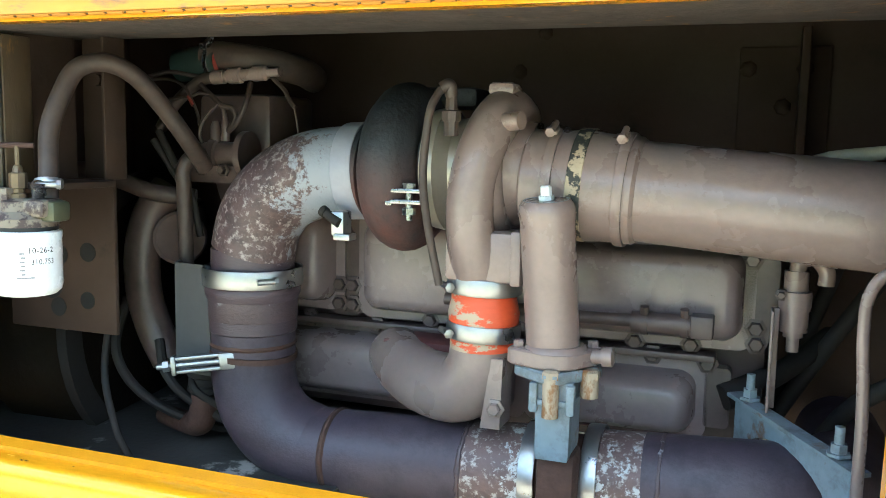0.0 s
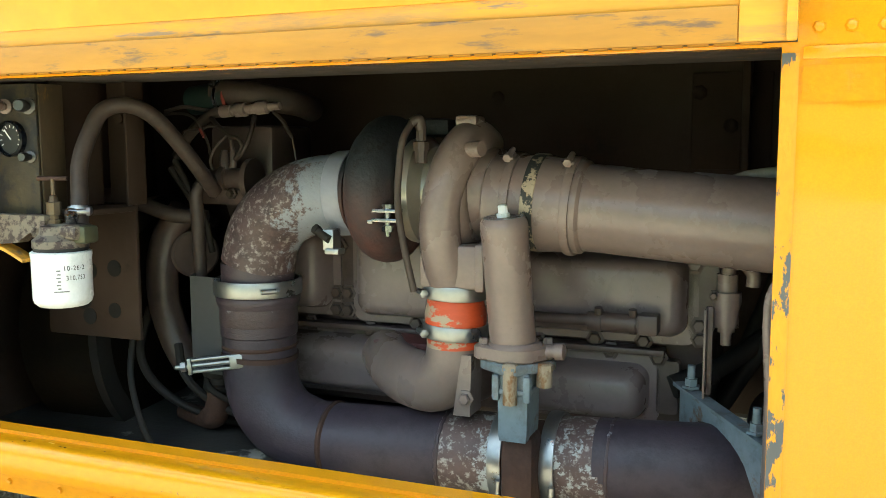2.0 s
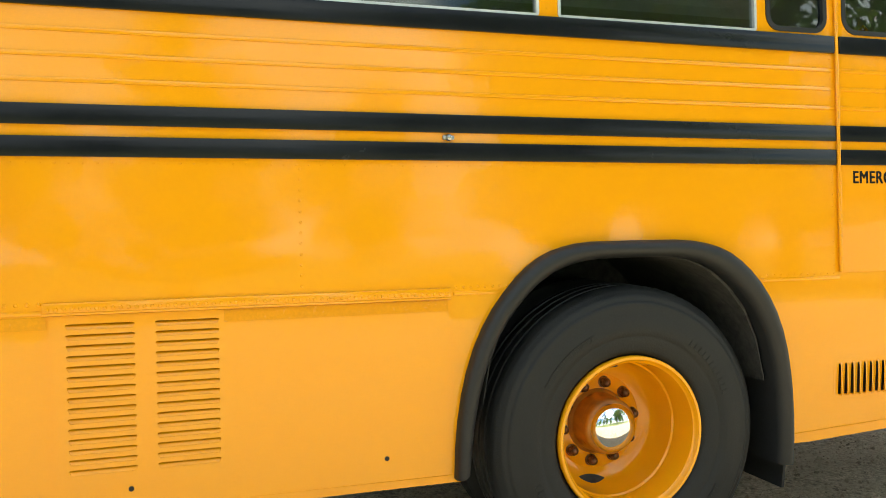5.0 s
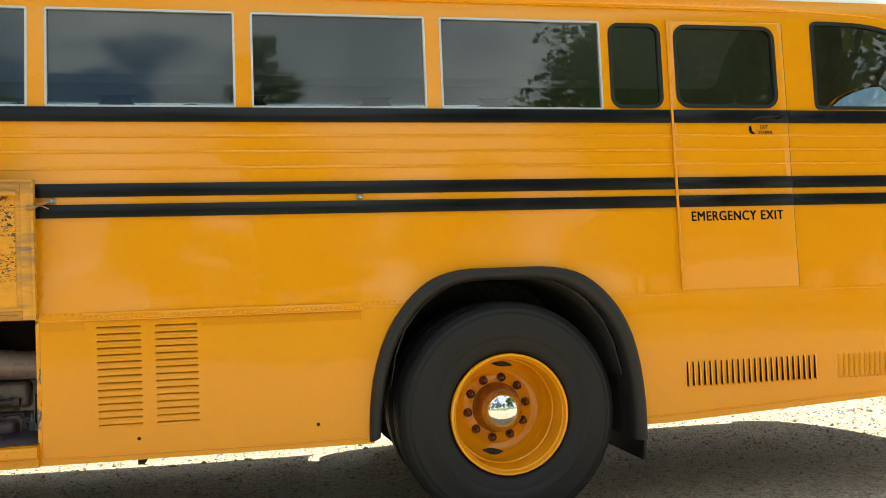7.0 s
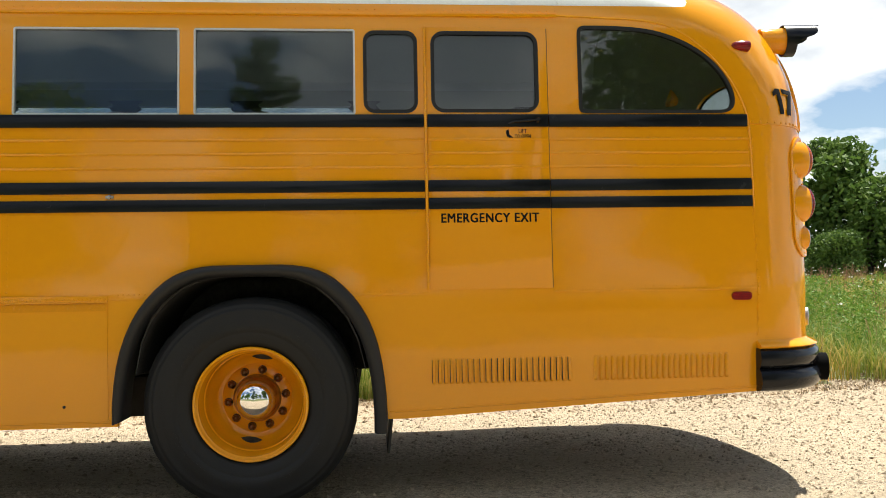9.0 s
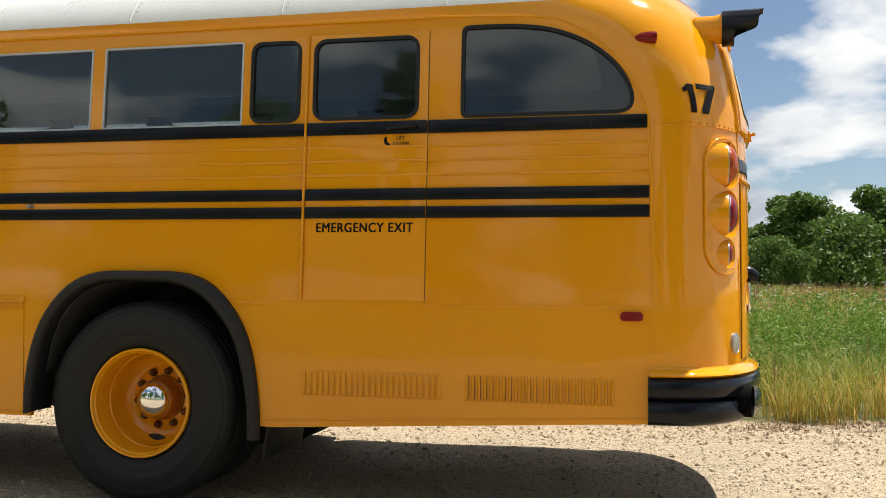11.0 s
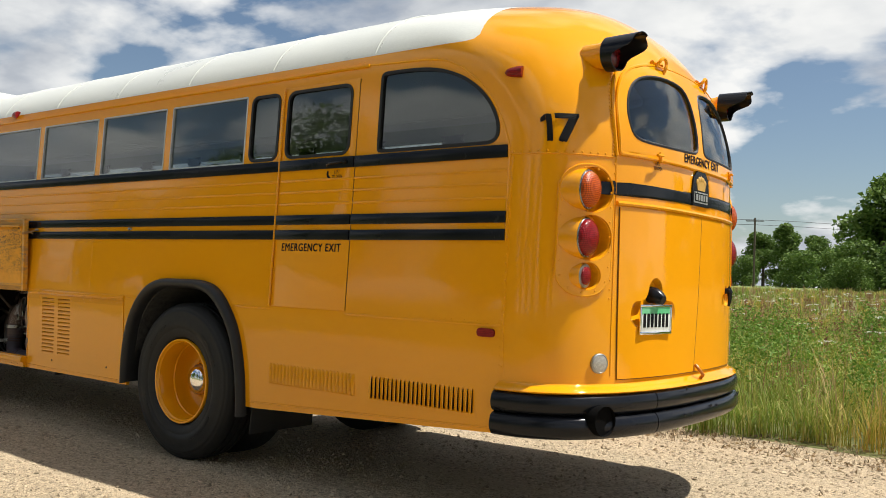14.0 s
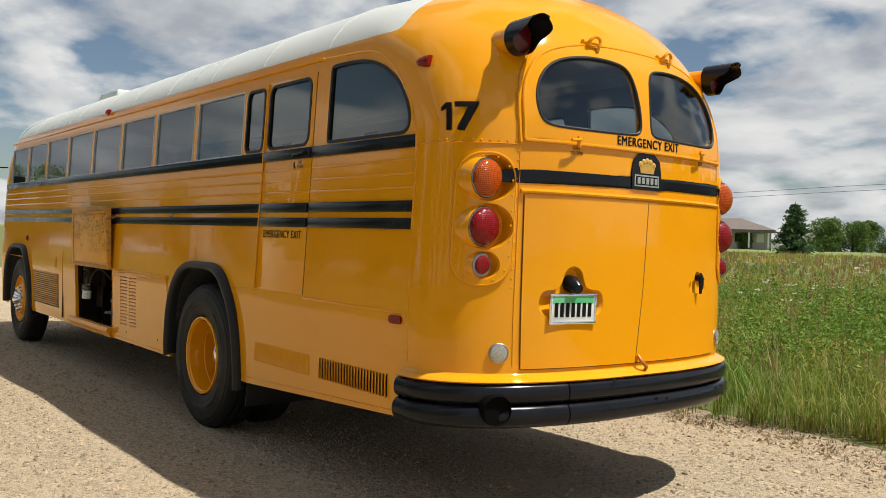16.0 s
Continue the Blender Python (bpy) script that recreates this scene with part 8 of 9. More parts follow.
lathe(bm, GC + Vector((0, -0.004, 0)), (0, -1, 0), [(0, 0.026), (0.0015, 0.0258), (0.0016, 0.001)], 32)
part("dial_face", bm, material("dial_black", (0.02, 0.022, 0.024), 0.4, bump=0.0), bez)
bm = bmesh.new()
for k in range(11):
    a = radians(210 - 24 * k)
    q = GC + Vector((0.021 * math.cos(a), -0.0062, 0.021 * math.sin(a)))
    box(bm, -0.0022, 0.0022, -0.0003, 0.0003, -0.0006, 0.0006, m=Matrix.Translation(q) @ Matrix.Rotation(-a, 4, "Y"))
box(bm, -0.001, 0.001, -0.0004, 0.0004, -0.002, 0.020, m=Matrix.Translation(GC + Vector((0, -0.0065, 0))) @ Matrix.Rotation(radians(-40), 4, "Y"))
part("dial_marks", bm, FILTER_WHITE, bez)
for x, z, m_, r in ((-1.118, 1.082, TAN, 0.010), (-1.066, 1.082, DULL, 0.011), (-1.066, 0.996, DULL, 0.008)):
    bm = bmesh.new()
    lathe(bm, (x, 1.0, z), (0.3, -1, 0), [(0, r * 1.3), (0.006, r * 1.3), (0.008, r * 0.7), (0.018, r * 0.7), (0.019, r), (0.030, r), (0.033, r * 0.8)], 14)
    part("knob", bm, m_, gp)
bm = bmesh.new()
box(bm, -1.46, -1.20, 1.01, 1.02, 0.885, 0.897, 0.002)
box(bm, -1.46, -0.985, 1.03, 1.16, 0.894, 0.904, 0.002)
part("shelf", bm, BAY_PAINT, gp)
fr = thing("bay_frame_channel", "dark brown steel channels with bolt holes", "steel frame")
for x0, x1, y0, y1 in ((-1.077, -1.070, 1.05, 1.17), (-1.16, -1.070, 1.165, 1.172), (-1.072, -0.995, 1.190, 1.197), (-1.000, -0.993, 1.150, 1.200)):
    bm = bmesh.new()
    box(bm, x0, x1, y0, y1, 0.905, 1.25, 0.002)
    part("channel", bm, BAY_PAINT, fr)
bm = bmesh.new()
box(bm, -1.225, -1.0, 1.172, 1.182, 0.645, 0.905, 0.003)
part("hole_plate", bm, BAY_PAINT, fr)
HOLE = material("dark_opening", (0.006, 0.005, 0.005), 0.9, bump=0.0)
for x, z, r in ((-1.115, 0.775, 0.014), (-1.055, 0.782, 0.013), (-1.135, 0.722, 0.019), (-1.12, 0.685, 0.013), (-1.058, 0.70, 0.012)):
    bm = bmesh.new()
    lathe(bm, (x, 1.1715, z), (0, -1, 0), [(-0.002, r * 1.25), (0.0006, r * 1.25)], 20)
    part("bolt_hole", bm, HOLE, fr)
for x, z in ((-1.11, 1.07), (-1.03, 1.065)):
    bm = bmesh.new()
    lathe(bm, (x, 1.164 if x < -1.05 else 1.189, z), (0, -1, 0), [(-0.002, 0.017), (0.004, 0.017), (0.005, 0.009), (0.016, 0.009)], 8)
    part("bolt", bm, BAY_PAINT, fr)
wires = thing("wire_bundle", "tangle of grey wires beside the gauge panel", "wires")
bm = bmesh.new()
for k in range(5):
    o = 0.006 * k
    tube(bm, [(-1.22 - o, 1.05, 1.09 + o), (-1.255 - o, 1.04, 1.06), (-1.262 - o * 0.6, 1.04, 1.01 - o), (-1.235, 1.05, 0.97 - o), (-1.20, 1.06, 0.96 - o)], 0.0028, 6)
part("wires", bm, material("grey_wire", (0.30, 0.28, 0.25), 0.6, bump=0.1), wires)
drum = thing("gearbox_housing", "black oily gearbox housing low in the bay", "gearbox")
bm = bmesh.new()
lathe(bm, (-1.40, 1.50, 0.62), (1, 0.1, 0), [(0, 0.27), (0.14, 0.275), (0.19, 0.26), (0.20, 0.19), (0.22, 0.10), (0.26, 0.09)], 48)
part("housing", bm, material("oily_black_metal", (0.007, 0.006, 0.005), 0.6, second=(0.020, 0.014, 0.008), scale=8, amount=0.8, bump=0.3, spec=0.08), drum)
bm = bmesh.new()
lathe(bm, (-1.205, 1.517, 0.62), (1, 0.1, 0), [(-0.012, 0.24), (-0.012, 0.283), (0.008, 0.283), (0.010, 0.24)], 48, caps=False)
part("flange", bm, BLACK_HOSE, drum)
for k in range(9):
    a = 2 * math.pi * k / 9 + 0.2
    bolt(drum, (-1.196, 1.517 + 0.262 * math.cos(a), 0.62 + 0.262 * math.sin(a)), (1, 0.1, 0), 0.010, BLACK_HOSE)

# the engine sits a little canted in its bay
CANT = Matrix.Translation((0, 0, 1.017)) @ Matrix.Rotation(radians(-2.206), 4, "X") @ Matrix.Translation((0, 0, -0.98))
for ob in [o for o in bpy.data.objects if o.parent is None and o.type == "EMPTY" and o is not bus]:
    ob.matrix_basis = CANT @ ob.matrix_basis

# ---- bus: inside ----
VINYL = material("dark_green_vinyl", (0.035, 0.045, 0.04), 0.45, second=(0.025, 0.03, 0.028), scale=8, bump=0.1)


def seat():
    s = thing("bench_seat", "dark green vinyl bus bench seat", "bench seat", group="bus seats")
    bm = bmesh.new()
    box(bm, -0.22, 0.22, -0.46, 0.46, 0.36, 0.48, 0.04)
    part("cushion", bm, VINYL, s)
    bm = bmesh.new()
    box(bm, -0.06, 0.06, -0.46, 0.46, 0.40, 0.86, 0.04, m=Matrix.Translation((0.24, 0, 0)) @ Matrix.Rotation(radians(8), 4, "Y"))
    part("backrest", bm, VINYL, s)
    for x in (-0.16, 0.16):
        for y in (-0.35, 0.35):
            bm = bmesh.new()
            cyl(bm, (x, y, 0.0), (x, y, 0.37), 0.016, n=8)
            part("leg", bm, STEEL, s)
    return s


first_seat = seat()
spots = [(x, y) for x in np.arange(-3.6, 4.2, 0.82) for y in (SIDE + 0.62, FAR - 0.62)]
for k, (x, y) in enumerate(spots):
    m = Matrix.Translation((float(x), y, 1.342))
    if k == 0:
        first_seat.matrix_basis = m
    else:
        copy_thing(first_seat, m)

# curtains gathered at the posts between the far windows
CLOTH = material("dark_scalloped_cloth", (0.03, 0.03, 0.032), 0.9, second=(0.05, 0.05, 0.05), scale=12, bump=0.2)
for k in range(-5, 4):
    xc = 0.137 + 0.978 * k
    edge = [(0.085 + 0.035 * f + 0.018 * math.cos(2 * math.pi * f * 4), 2.44 + 0.27 * f) for f in np.linspace(0, 1, 25)]
    poly = [(xc + a_, z_) for a_, z_ in edge] + [(xc - a_, z_) for a_, z_ in edge[::-1]]
    bm = bmesh.new()
    prism(bm, poly, FAR - 0.065, FAR - 0.05)
    part("gathered_curtain", bm, CLOTH, bus, "dark scalloped curtain gathered at the window post")

# ---- plants ----
def leaf_material(name, a, b, c, rough=0.6, patchy=False, through=0.3):
    """Leaves: colour differs from leaf to leaf, some light passes through."""
    m = bpy.data.materials.new(name)
    m.use_nodes = True
    t = m.node_tree
    p = t.nodes["Principled BSDF"]
    geo = t.nodes.new("ShaderNodeNewGeometry")
    col = ramp(t, geo.outputs["Random Per Island"], [(0.0, a), (0.55, b), (1.0, c)])
    if patchy:
        co = t.nodes.new("ShaderNodeTexCoord")
        spread = node(t, "ShaderNodeTexNoise", Scale=0.28, Detail=4.0, Roughness=0.6)
        t.links.new(co.outputs["Object"], spread.inputs["Vector"])
        tone = ramp(t, spread.outputs["Fac"], [(0.36, (0.55, 0.82, 0.60)), (0.5, (1.0, 1.0, 1.0)), (0.62, (1.55, 1.10, 0.95))])
        col = mix(t, 1.0, col, tone, "MULTIPLY")
    t.links.new(col, p.inputs["Base Color"])
    p.inputs["Roughness"].default_value = rough
    p.inputs["Specular IOR Level"].default_value = 0.25
    tr = t.nodes.new("ShaderNodeBsdfTranslucent")
    t.links.new(col, tr.inputs["Color"])
    mx = t.nodes.new("ShaderNodeMixShader")
    mx.inputs[0].default_value = through
    t.links.new(p.outputs[0], mx.inputs[1])
    t.links.new(tr.outputs[0], mx.inputs[2])
    t.links.new(mx.outputs[0], t.nodes["Material Output"].inputs["Surface"])
    return m


GRASS = leaf_material("meadow_grass", (0.16, 0.235, 0.030), (0.27, 0.31, 0.055), (0.48, 0.40, 0.15), patchy=True)
WEED = leaf_material("broad_weed_leaves", (0.11, 0.22, 0.022), (0.16, 0.27, 0.035), (0.25, 0.31, 0.05))
DRYGRASS = leaf_material("dry_seed_stalks", (0.42, 0.34, 0.16), (0.34, 0.24, 0.12), (0.24, 0.11, 0.07))
BLOOM = leaf_material("white_umbels", (0.70, 0.70, 0.62), (0.62, 0.64, 0.52), (0.75, 0.74, 0.70))
LEAVES = leaf_material("tree_leaves", (0.06375, 0.1232, 0.0221), (0.102, 0.1742, 0.0323), (0.153, 0.221, 0.04675))
NEEDLES = leaf_material("spruce_needles", (0.0378, 0.081, 0.027), (0.0567, 0.1107, 0.0378), (0.081, 0.1418, 0.0513))
BARK = material("bark", (0.09, 0.07, 0.05), 0.9, second=(0.05, 0.04, 0.03), scale=6, bump=0.6, bump_scale=20, stretch=(1, 1, 0.3))

rng = np.random.default_rng(7)


def scatter(x0, x1, y0, y1, per_m2, edge=0.0):
    n = int((x1 - x0) * (y1 - y0) * per_m2)
    x, y = rng.uniform(x0, x1, n), rng.uniform(y0, y1, n)
    if edge:
        y = np.maximum(y, y0 + edge * (0.5 + 0.5 * np.sin(x * 1.9) * np.sin(x * 0.63 + 1)))
    if y0 < 7:
        y = y + 0.2 * np.clip(x - 6.0, 0.0, 8.0) * (y < 9)
    return x, y


def heights(x, y):
    return np.array([ground_height(float(a), float(b)) for a, b in zip(x, y)])


def blades(name, label, mat, x, y, per, height, width, lean, segs=2):
    """Tufts of tapered, bending blades as one mesh."""
    n = len(x)
    gz = heights(x, y)
    X, Y, Z = (np.repeat(a, per) for a in (x, y, gz))
    N = n * per
    X = X + rng.normal(0, 0.05, N)
    Y = Y + rng.normal(0, 0.05, N)
    h = np.repeat(rng.uniform(*height, n), per) * rng.uniform(0.55, 1.1, N)
    a = rng.uniform(0, 2 * np.pi, N)
    l = rng.uniform(0.1, lean, N) * h
    w = rng.uniform(0.6, 1.2, N) * width
    dx, dy = np.cos(a), np.sin(a)
    vs = []
    for k in range(segs):
        f = k / segs
        ww = w * (1 - 0.35 * f)
        cx, cy, cz = X + dx * l * f * f, Y + dy * l * f * f, Z + h * f
        vs += [np.stack([cx - dy * ww, cy + dx * ww, cz], 1), np.stack([cx + dy * ww, cy - dx * ww, cz], 1)]
    vs.append(np.stack([X + dx * l, Y + dy * l, Z + h * (1 - 0.25 * l / h)], 1))
    per_blade = 2 * segs + 1
    V = np.stack(vs, 1).reshape(-1, 3)
    base = (np.arange(N) * per_blade)[:, None]
    tris = []
    for k in range(segs - 1):
        o = 2 * k
        tris += [(o, o + 1, o + 3), (o, o + 3, o + 2)]
    tris.append((2 * segs - 2, 2 * segs - 1, 2 * segs))
    F = (base[:, None, :] + np.array(tris)[None]).reshape(-1, 3)
    me = bpy.data.meshes.new(name)
    me.from_pydata(V.tolist(), [], F.tolist())
    me.materials.append(mat)
    return tagged(new(name, me), label, "grass", kind="stuff")


def leaves(centres, size, flat=0.0, aspect=0.55):
    """Loose leaf quads with random turns, round given centres."""
    n = len(centres)
    u = rng.normal(0, 1, (n, 3))
    u[:, 2] *= 1 - flat
    u /= np.linalg.norm(u, axis=1)[:, None]
    v = rng.normal(0, 1, (n, 3))
    v -= (v * u).sum(1)[:, None] * u
    v /= np.linalg.norm(v, axis=1)[:, None]
    s = (size * rng.uniform(0.6, 1.3, n))[:, None]
    V = np.stack([centres - u * s, centres + v * s * aspect, centres + u * s, centres - v * s * aspect], 1).reshape(-1, 3)
    F = np.arange(4 * n).reshape(-1, 4)
    return V, F


def stuff_mesh(name, parts, mat):
    vs, fs, o = [], [], 0
    for V, F in parts:
        vs.append(V)
        fs += (F + o).tolist()
        o += len(V)
    me = bpy.data.meshes.new(name)
    me.from_pydata(np.concatenate(vs).tolist(), [], fs)
    me.materials.append(mat)
    return me


x, y = scatter(-9, 17, 4.95, 9.0, 46, 0.5)
blades("meadow_grass", "tall green meadow grass along the road edge", GRASS, x, y, 13, (0.28, 0.62), 0.0045, 0.8, 3)
x, y = scatter(-22, 26, 9.0, 24, 11)
blades("meadow_grass", "tall green meadow grass", GRASS, x, y, 9, (0.35, 0.75), 0.008, 0.7, 2)
x, y = scatter(-75, 60, 24, 80, 1.6)
blades("meadow_grass", "distant meadow grass", GRASS, x, y, 10, (0.25, 0.55), 0.035, 0.9, 1)
x, y = scatter(-9, 17, 5.6, 24, 3.5)
blades("seed_stalks", "dry brown and reddish seed stalks", DRYGRASS, x, y, 6, (0.55, 0.95), 0.006, 0.35, 2)
x, y = scatter(-60, 45, 24, 70, 0.5)
blades("seed_stalks", "dry brown and reddish seed stalks", DRYGRASS, x, y, 6, (0.4, 0.75), 0.03, 0.3, 1)
# leafy weeds
x, y = scatter(-9, 17, 5.7, 18, 7.0)
keep = np.sin(x * 0.8 + y * 0.5) + np.sin(x * 0.33 - y * 0.7) > -0.2
x, y = x[keep], y[keep]
gz = heights(x, y)
cen = []
for a, b, g in zip(x, y, gz):
    h = rng.uniform(0.45, 0.95)
    k = 60
    t = rng.uniform(0.1, 1.0, k)
    r = 0.05 + 0.16 * (1 - t)
    an = rng.uniform(0, 2 * np.pi, k)
    cen.append(np.stack([a + r * np.cos(an), b + r * np.sin(an), g + h * t], 1))
tagged(new("leafy_weeds", stuff_mesh("leafy_weeds", [leaves(np.concatenate(cen), 0.027, 0.3, 0.36)], WEED)), "broad leaved green weeds standing in the meadow", "weeds", kind="stuff")
# bushy clumps of taller weeds
n = 330
x, y = rng.uniform(-8, 18, n), 5.7 + rng.beta(1.1, 1.8, n) * 12
y = y + 0.2 * np.clip(x - 6.0, 0.0, 8.0)
gz = heights(x, y)
cen = []
for a, b, g in zip(x, y, gz):
    h, r0 = rng.uniform(0.5, 1.15), rng.uniform(0.18, 0.62)
    k = int(1100 * r0)
    t = rng.uniform(0.05, 1.0, k)
    r = r0 * (1.0 - 0.6 * t) * np.sqrt(rng.uniform(0, 1, k))
    an = rng.uniform(0, 2 * np.pi, k)
    cen.append(np.stack([a + r * np.cos(an), b + r * np.sin(an), g + h * t], 1))
BUSHY = leaf_material("dark_weed_leaves", (0.08, 0.17, 0.02), (0.13, 0.24, 0.03), (0.20, 0.29, 0.05))
tagged(new("bushy_weeds", stuff_mesh("bushy_weeds", [leaves(np.concatenate(cen), 0.026, 0.2, 0.42)], BUSHY)), "bushy dark green weed clumps in the meadow", "weeds", kind="stuff")
# rust-brown dock spikes, in drifts
x, y = scatter(-20, 30, 7.0, 42, 4.0)
keep = np.sin(x * 0.55 + 0.4 * np.sin(y * 0.5)) + np.sin(y * 0.42 + x * 0.21 + 1.3) + rng.normal(0, 0.25, len(x)) > 0.85
x, y = x[keep], y[keep]
gz = heights(x, y)
cen = []
for a, b, g in zip(x, y, gz):
    h, k = rng.uniform(0.7, 1.1), 34
    t = rng.uniform(0.5, 1.0, k)
    r = 0.035 * (1.05 - t) ** 0.5
    an = rng.uniform(0, 2 * np.pi, k)
    cen.append(np.stack([a + r * np.cos(an), b + r * np.sin(an), g + h * t], 1))
DOCK = leaf_material("rust_brown_dock", (0.16, 0.075, 0.045), (0.24, 0.12, 0.065), (0.30, 0.19, 0.09))
tagged(new("dock_spikes", stuff_mesh("dock_spikes", [leaves(np.concatenate(cen), 0.020, 0.0, 0.5)], DOCK)), "rust-brown dock seed spikes standing over the grass", "weeds", kind="stuff")
# brown litter where the meadow meets the road
x, y = scatter(-9, 17, 4.55, 5.5, 120)
gz = heights(x, y)
LITTER = leaf_material("brown_leaf_litter", (0.20, 0.13, 0.07), (0.32, 0.22, 0.12), (0.42, 0.32, 0.18))
tagged(new("leaf_litter", stuff_mesh("leaf_litter", [leaves(np.stack([x, y, gz + 0.015], 1), 0.022, 0.75, 0.5)], LITTER)), "dry brown leaf litter along the road edge", "leaf litter", kind="stuff")
# white umbels
x, y = scatter(-12, 24, 7.5, 36, 0.5)
gz = heights(x, y)
cen = [np.stack([a + rng.normal(0, 0.035, 14), b + rng.normal(0, 0.035, 14), g + rng.uniform(0.6, 0.95) + rng.normal(0, 0.006, 14)], 1) for a, b, g in zip(x, y, gz)]
tagged(new("white_wildflowers", stuff_mesh("white_wildflowers", [leaves(np.concatenate(cen), 0.016, 0.8, 0.8)], BLOOM)), "white flat-topped wildflowers above the grass", "wildflowers", kind="stuff")
# dry thatch and debris along the verge
x, y = scatter(-9, 17, 4.6, 5.5, 40)
THATCH = leaf_material("dead_thatch", (0.34, 0.27, 0.16), (0.20, 0.15, 0.09), (0.10, 0.075, 0.045))
blades("verge_thatch", "dry brown thatch and debris at the road edge", THATCH, x, y, 5, (0.03, 0.10), 0.006, 3.0, 2)

# ---- stones on the road ----
STONE = leaf_material("road_gravel", (0.24, 0.19, 0.13), (0.38, 0.305, 0.205), (0.52, 0.42, 0.29), 0.9, through=0.0)
pts = []
for x0, x1, y0, y1, dens, r0, r1 in ((-7, 13, -1.5, 5.2, 330, 0.004, 0.014), (-7, 13, -1.5, 5.1, 75, 0.010, 0.024), (-7, 13, 3.9, 5.1, 90, 0.008, 0.032)):
    x, y = scatter(x0, x1, y0, y1, dens)
    pts.append((x, y, rng.uniform(r0, r1, len(x)) * rng.uniform(0.5, 1.0, len(x))))
x, y, r = (np.concatenate([p[k] for p in pts]) for k in range(3))
gz = heights(x, y)
oct_v = np.array([(1, 0, 0), (0, 1, 0), (-1, 0, 0), (0, -1, 0), (0, 0, 0.75), (0, 0, -0.5)], float)
oct_f = np.array([(0, 1, 4), (1, 2, 4), (2, 3, 4), (3, 0, 4), (1, 0, 5), (2, 1, 5), (3, 2, 5), (0, 3, 5)])
V = oct_v[None] * (r[:, None] * rng.uniform(0.6, 1.3, (len(x), 3)))[:, None, :]
V += rng.normal(0, 0.18, V.shape) * r[:, None, None]
V += np.stack([x, y, gz + r * 0.2], 1)[:, None, :]
F = (oct_f[None] + (np.arange(len(x)) * 6)[:, None, None]).reshape(-1, 3)
me = bpy.data.meshes.new("gravel")
me.from_pydata(V.reshape(-1, 3).tolist(), [], F.tolist())
me.materials.append(STONE)
tagged(new("gravel", me), "loose gravel and small stones on the dirt road", "gravel", kind="stuff")


# ---- trees ----
def broad_tree(height, width, seed, count=9500, leaf=0.20, base=0.17):
    r = random.Random(seed)
    t = thing("tree", "leafy green deciduous tree beyond the meadow", "tree", group="background trees")
    bm = bmesh.new()
    tube(bm, [(0, 0, -0.3), (0.05, 0, height * 0.2), (-0.05, 0.05, height * 0.45), (0, 0, height * 0.75)], [0.28, 0.22, 0.15, 0.05], 10)
    lobes = []
    for k in range(17):
        a, f = r.uniform(0, 2 * math.pi), r.uniform(0.0, 1.0)
        rad = width * 0.5 * r.uniform(0.25, 0.72) * (1 - 0.55 * f)
        c = Vector((rad * math.cos(a), rad * math.sin(a), height * (base + (0.86 - base) * f)))
        lobes.append((c, width * r.uniform(0.14, 0.24)))
        tube(bm, [(0, 0, c.z * 0.55), (c.x * 0.4, c.y * 0.4, c.z * 0.78), tuple(c)], [0.09, 0.06, 0.02], 6, 4)
    part("trunk", bm, BARK, t)
    cen = []
    for c, q in lobes:
        n = count // len(lobes)
        d = rng.normal(0, 1, (n, 3))
        d /= np.linalg.norm(d, axis=1)[:, None]
        d *= (q * rng.uniform(0.45, 1.12, n) ** 0.6)[:, None] * np.array([1, 1, 0.85])
        cen.append(d + np.array(c))
    ob = new("crown", stuff_mesh("crown", [leaves(np.concatenate(cen), leaf, 0.2, 0.6)], LEAVES))
    ob.parent = t
    return t


def needle_tree(height, width, seed, layers=17, near=False):
    r = random.Random(seed)
    t = thing("conifer", "dark green conifer with tiered branches", "tree", group="conifers")
    bm = bmesh.new()
    tube(bm, [(0, 0, -0.3), (0, 0, height * 0.5), (0, 0, height)], [0.16, 0.10, 0.015], 10)
    cen = []
    for k in range(layers):
        f = k / layers
        z = height * (0.10 + 0.87 * f)
        reach = width * 0.5 * (1 - f) ** 0.65 * r.uniform(0.72, 1.12) + 0.1
        for b in range(9 if f < 0.7 else 6):
            a = r.uniform(0, 2 * math.pi)
            l = reach * r.uniform(0.65, 1.08)
            tip = Vector((l * math.cos(a), l * math.sin(a), z - 0.18 * l + 0.05 * r.random()))
            tube(bm, [(0, 0, z), tuple((Vector((0, 0, z)) + tip) * 0.5 + Vector((0, 0, 0.05))), tuple(tip)], [0.025, 0.018, 0.006], 5, 3)
            n = int(16 + 70 * l / max(width, 0.1)) * (2 if near else 1)
            s = rng.uniform(0.2, 1.02, n)[:, None]
            base = np.array((0, 0, z)) * (1 - s) + np.array(tip) * s
            cen.append(base + rng.normal(0, 1, (n, 3)) * np.array((0.10, 0.10, 0.05)) * (0.6 + l))
    part("trunk", bm, BARK, t)
    ob = new("crown", stuff_mesh("crown", [leaves(np.concatenate(cen), 0.12 if near else 0.27, 0.3, 0.34)], NEEDLES))
    ob.parent = t
    return t


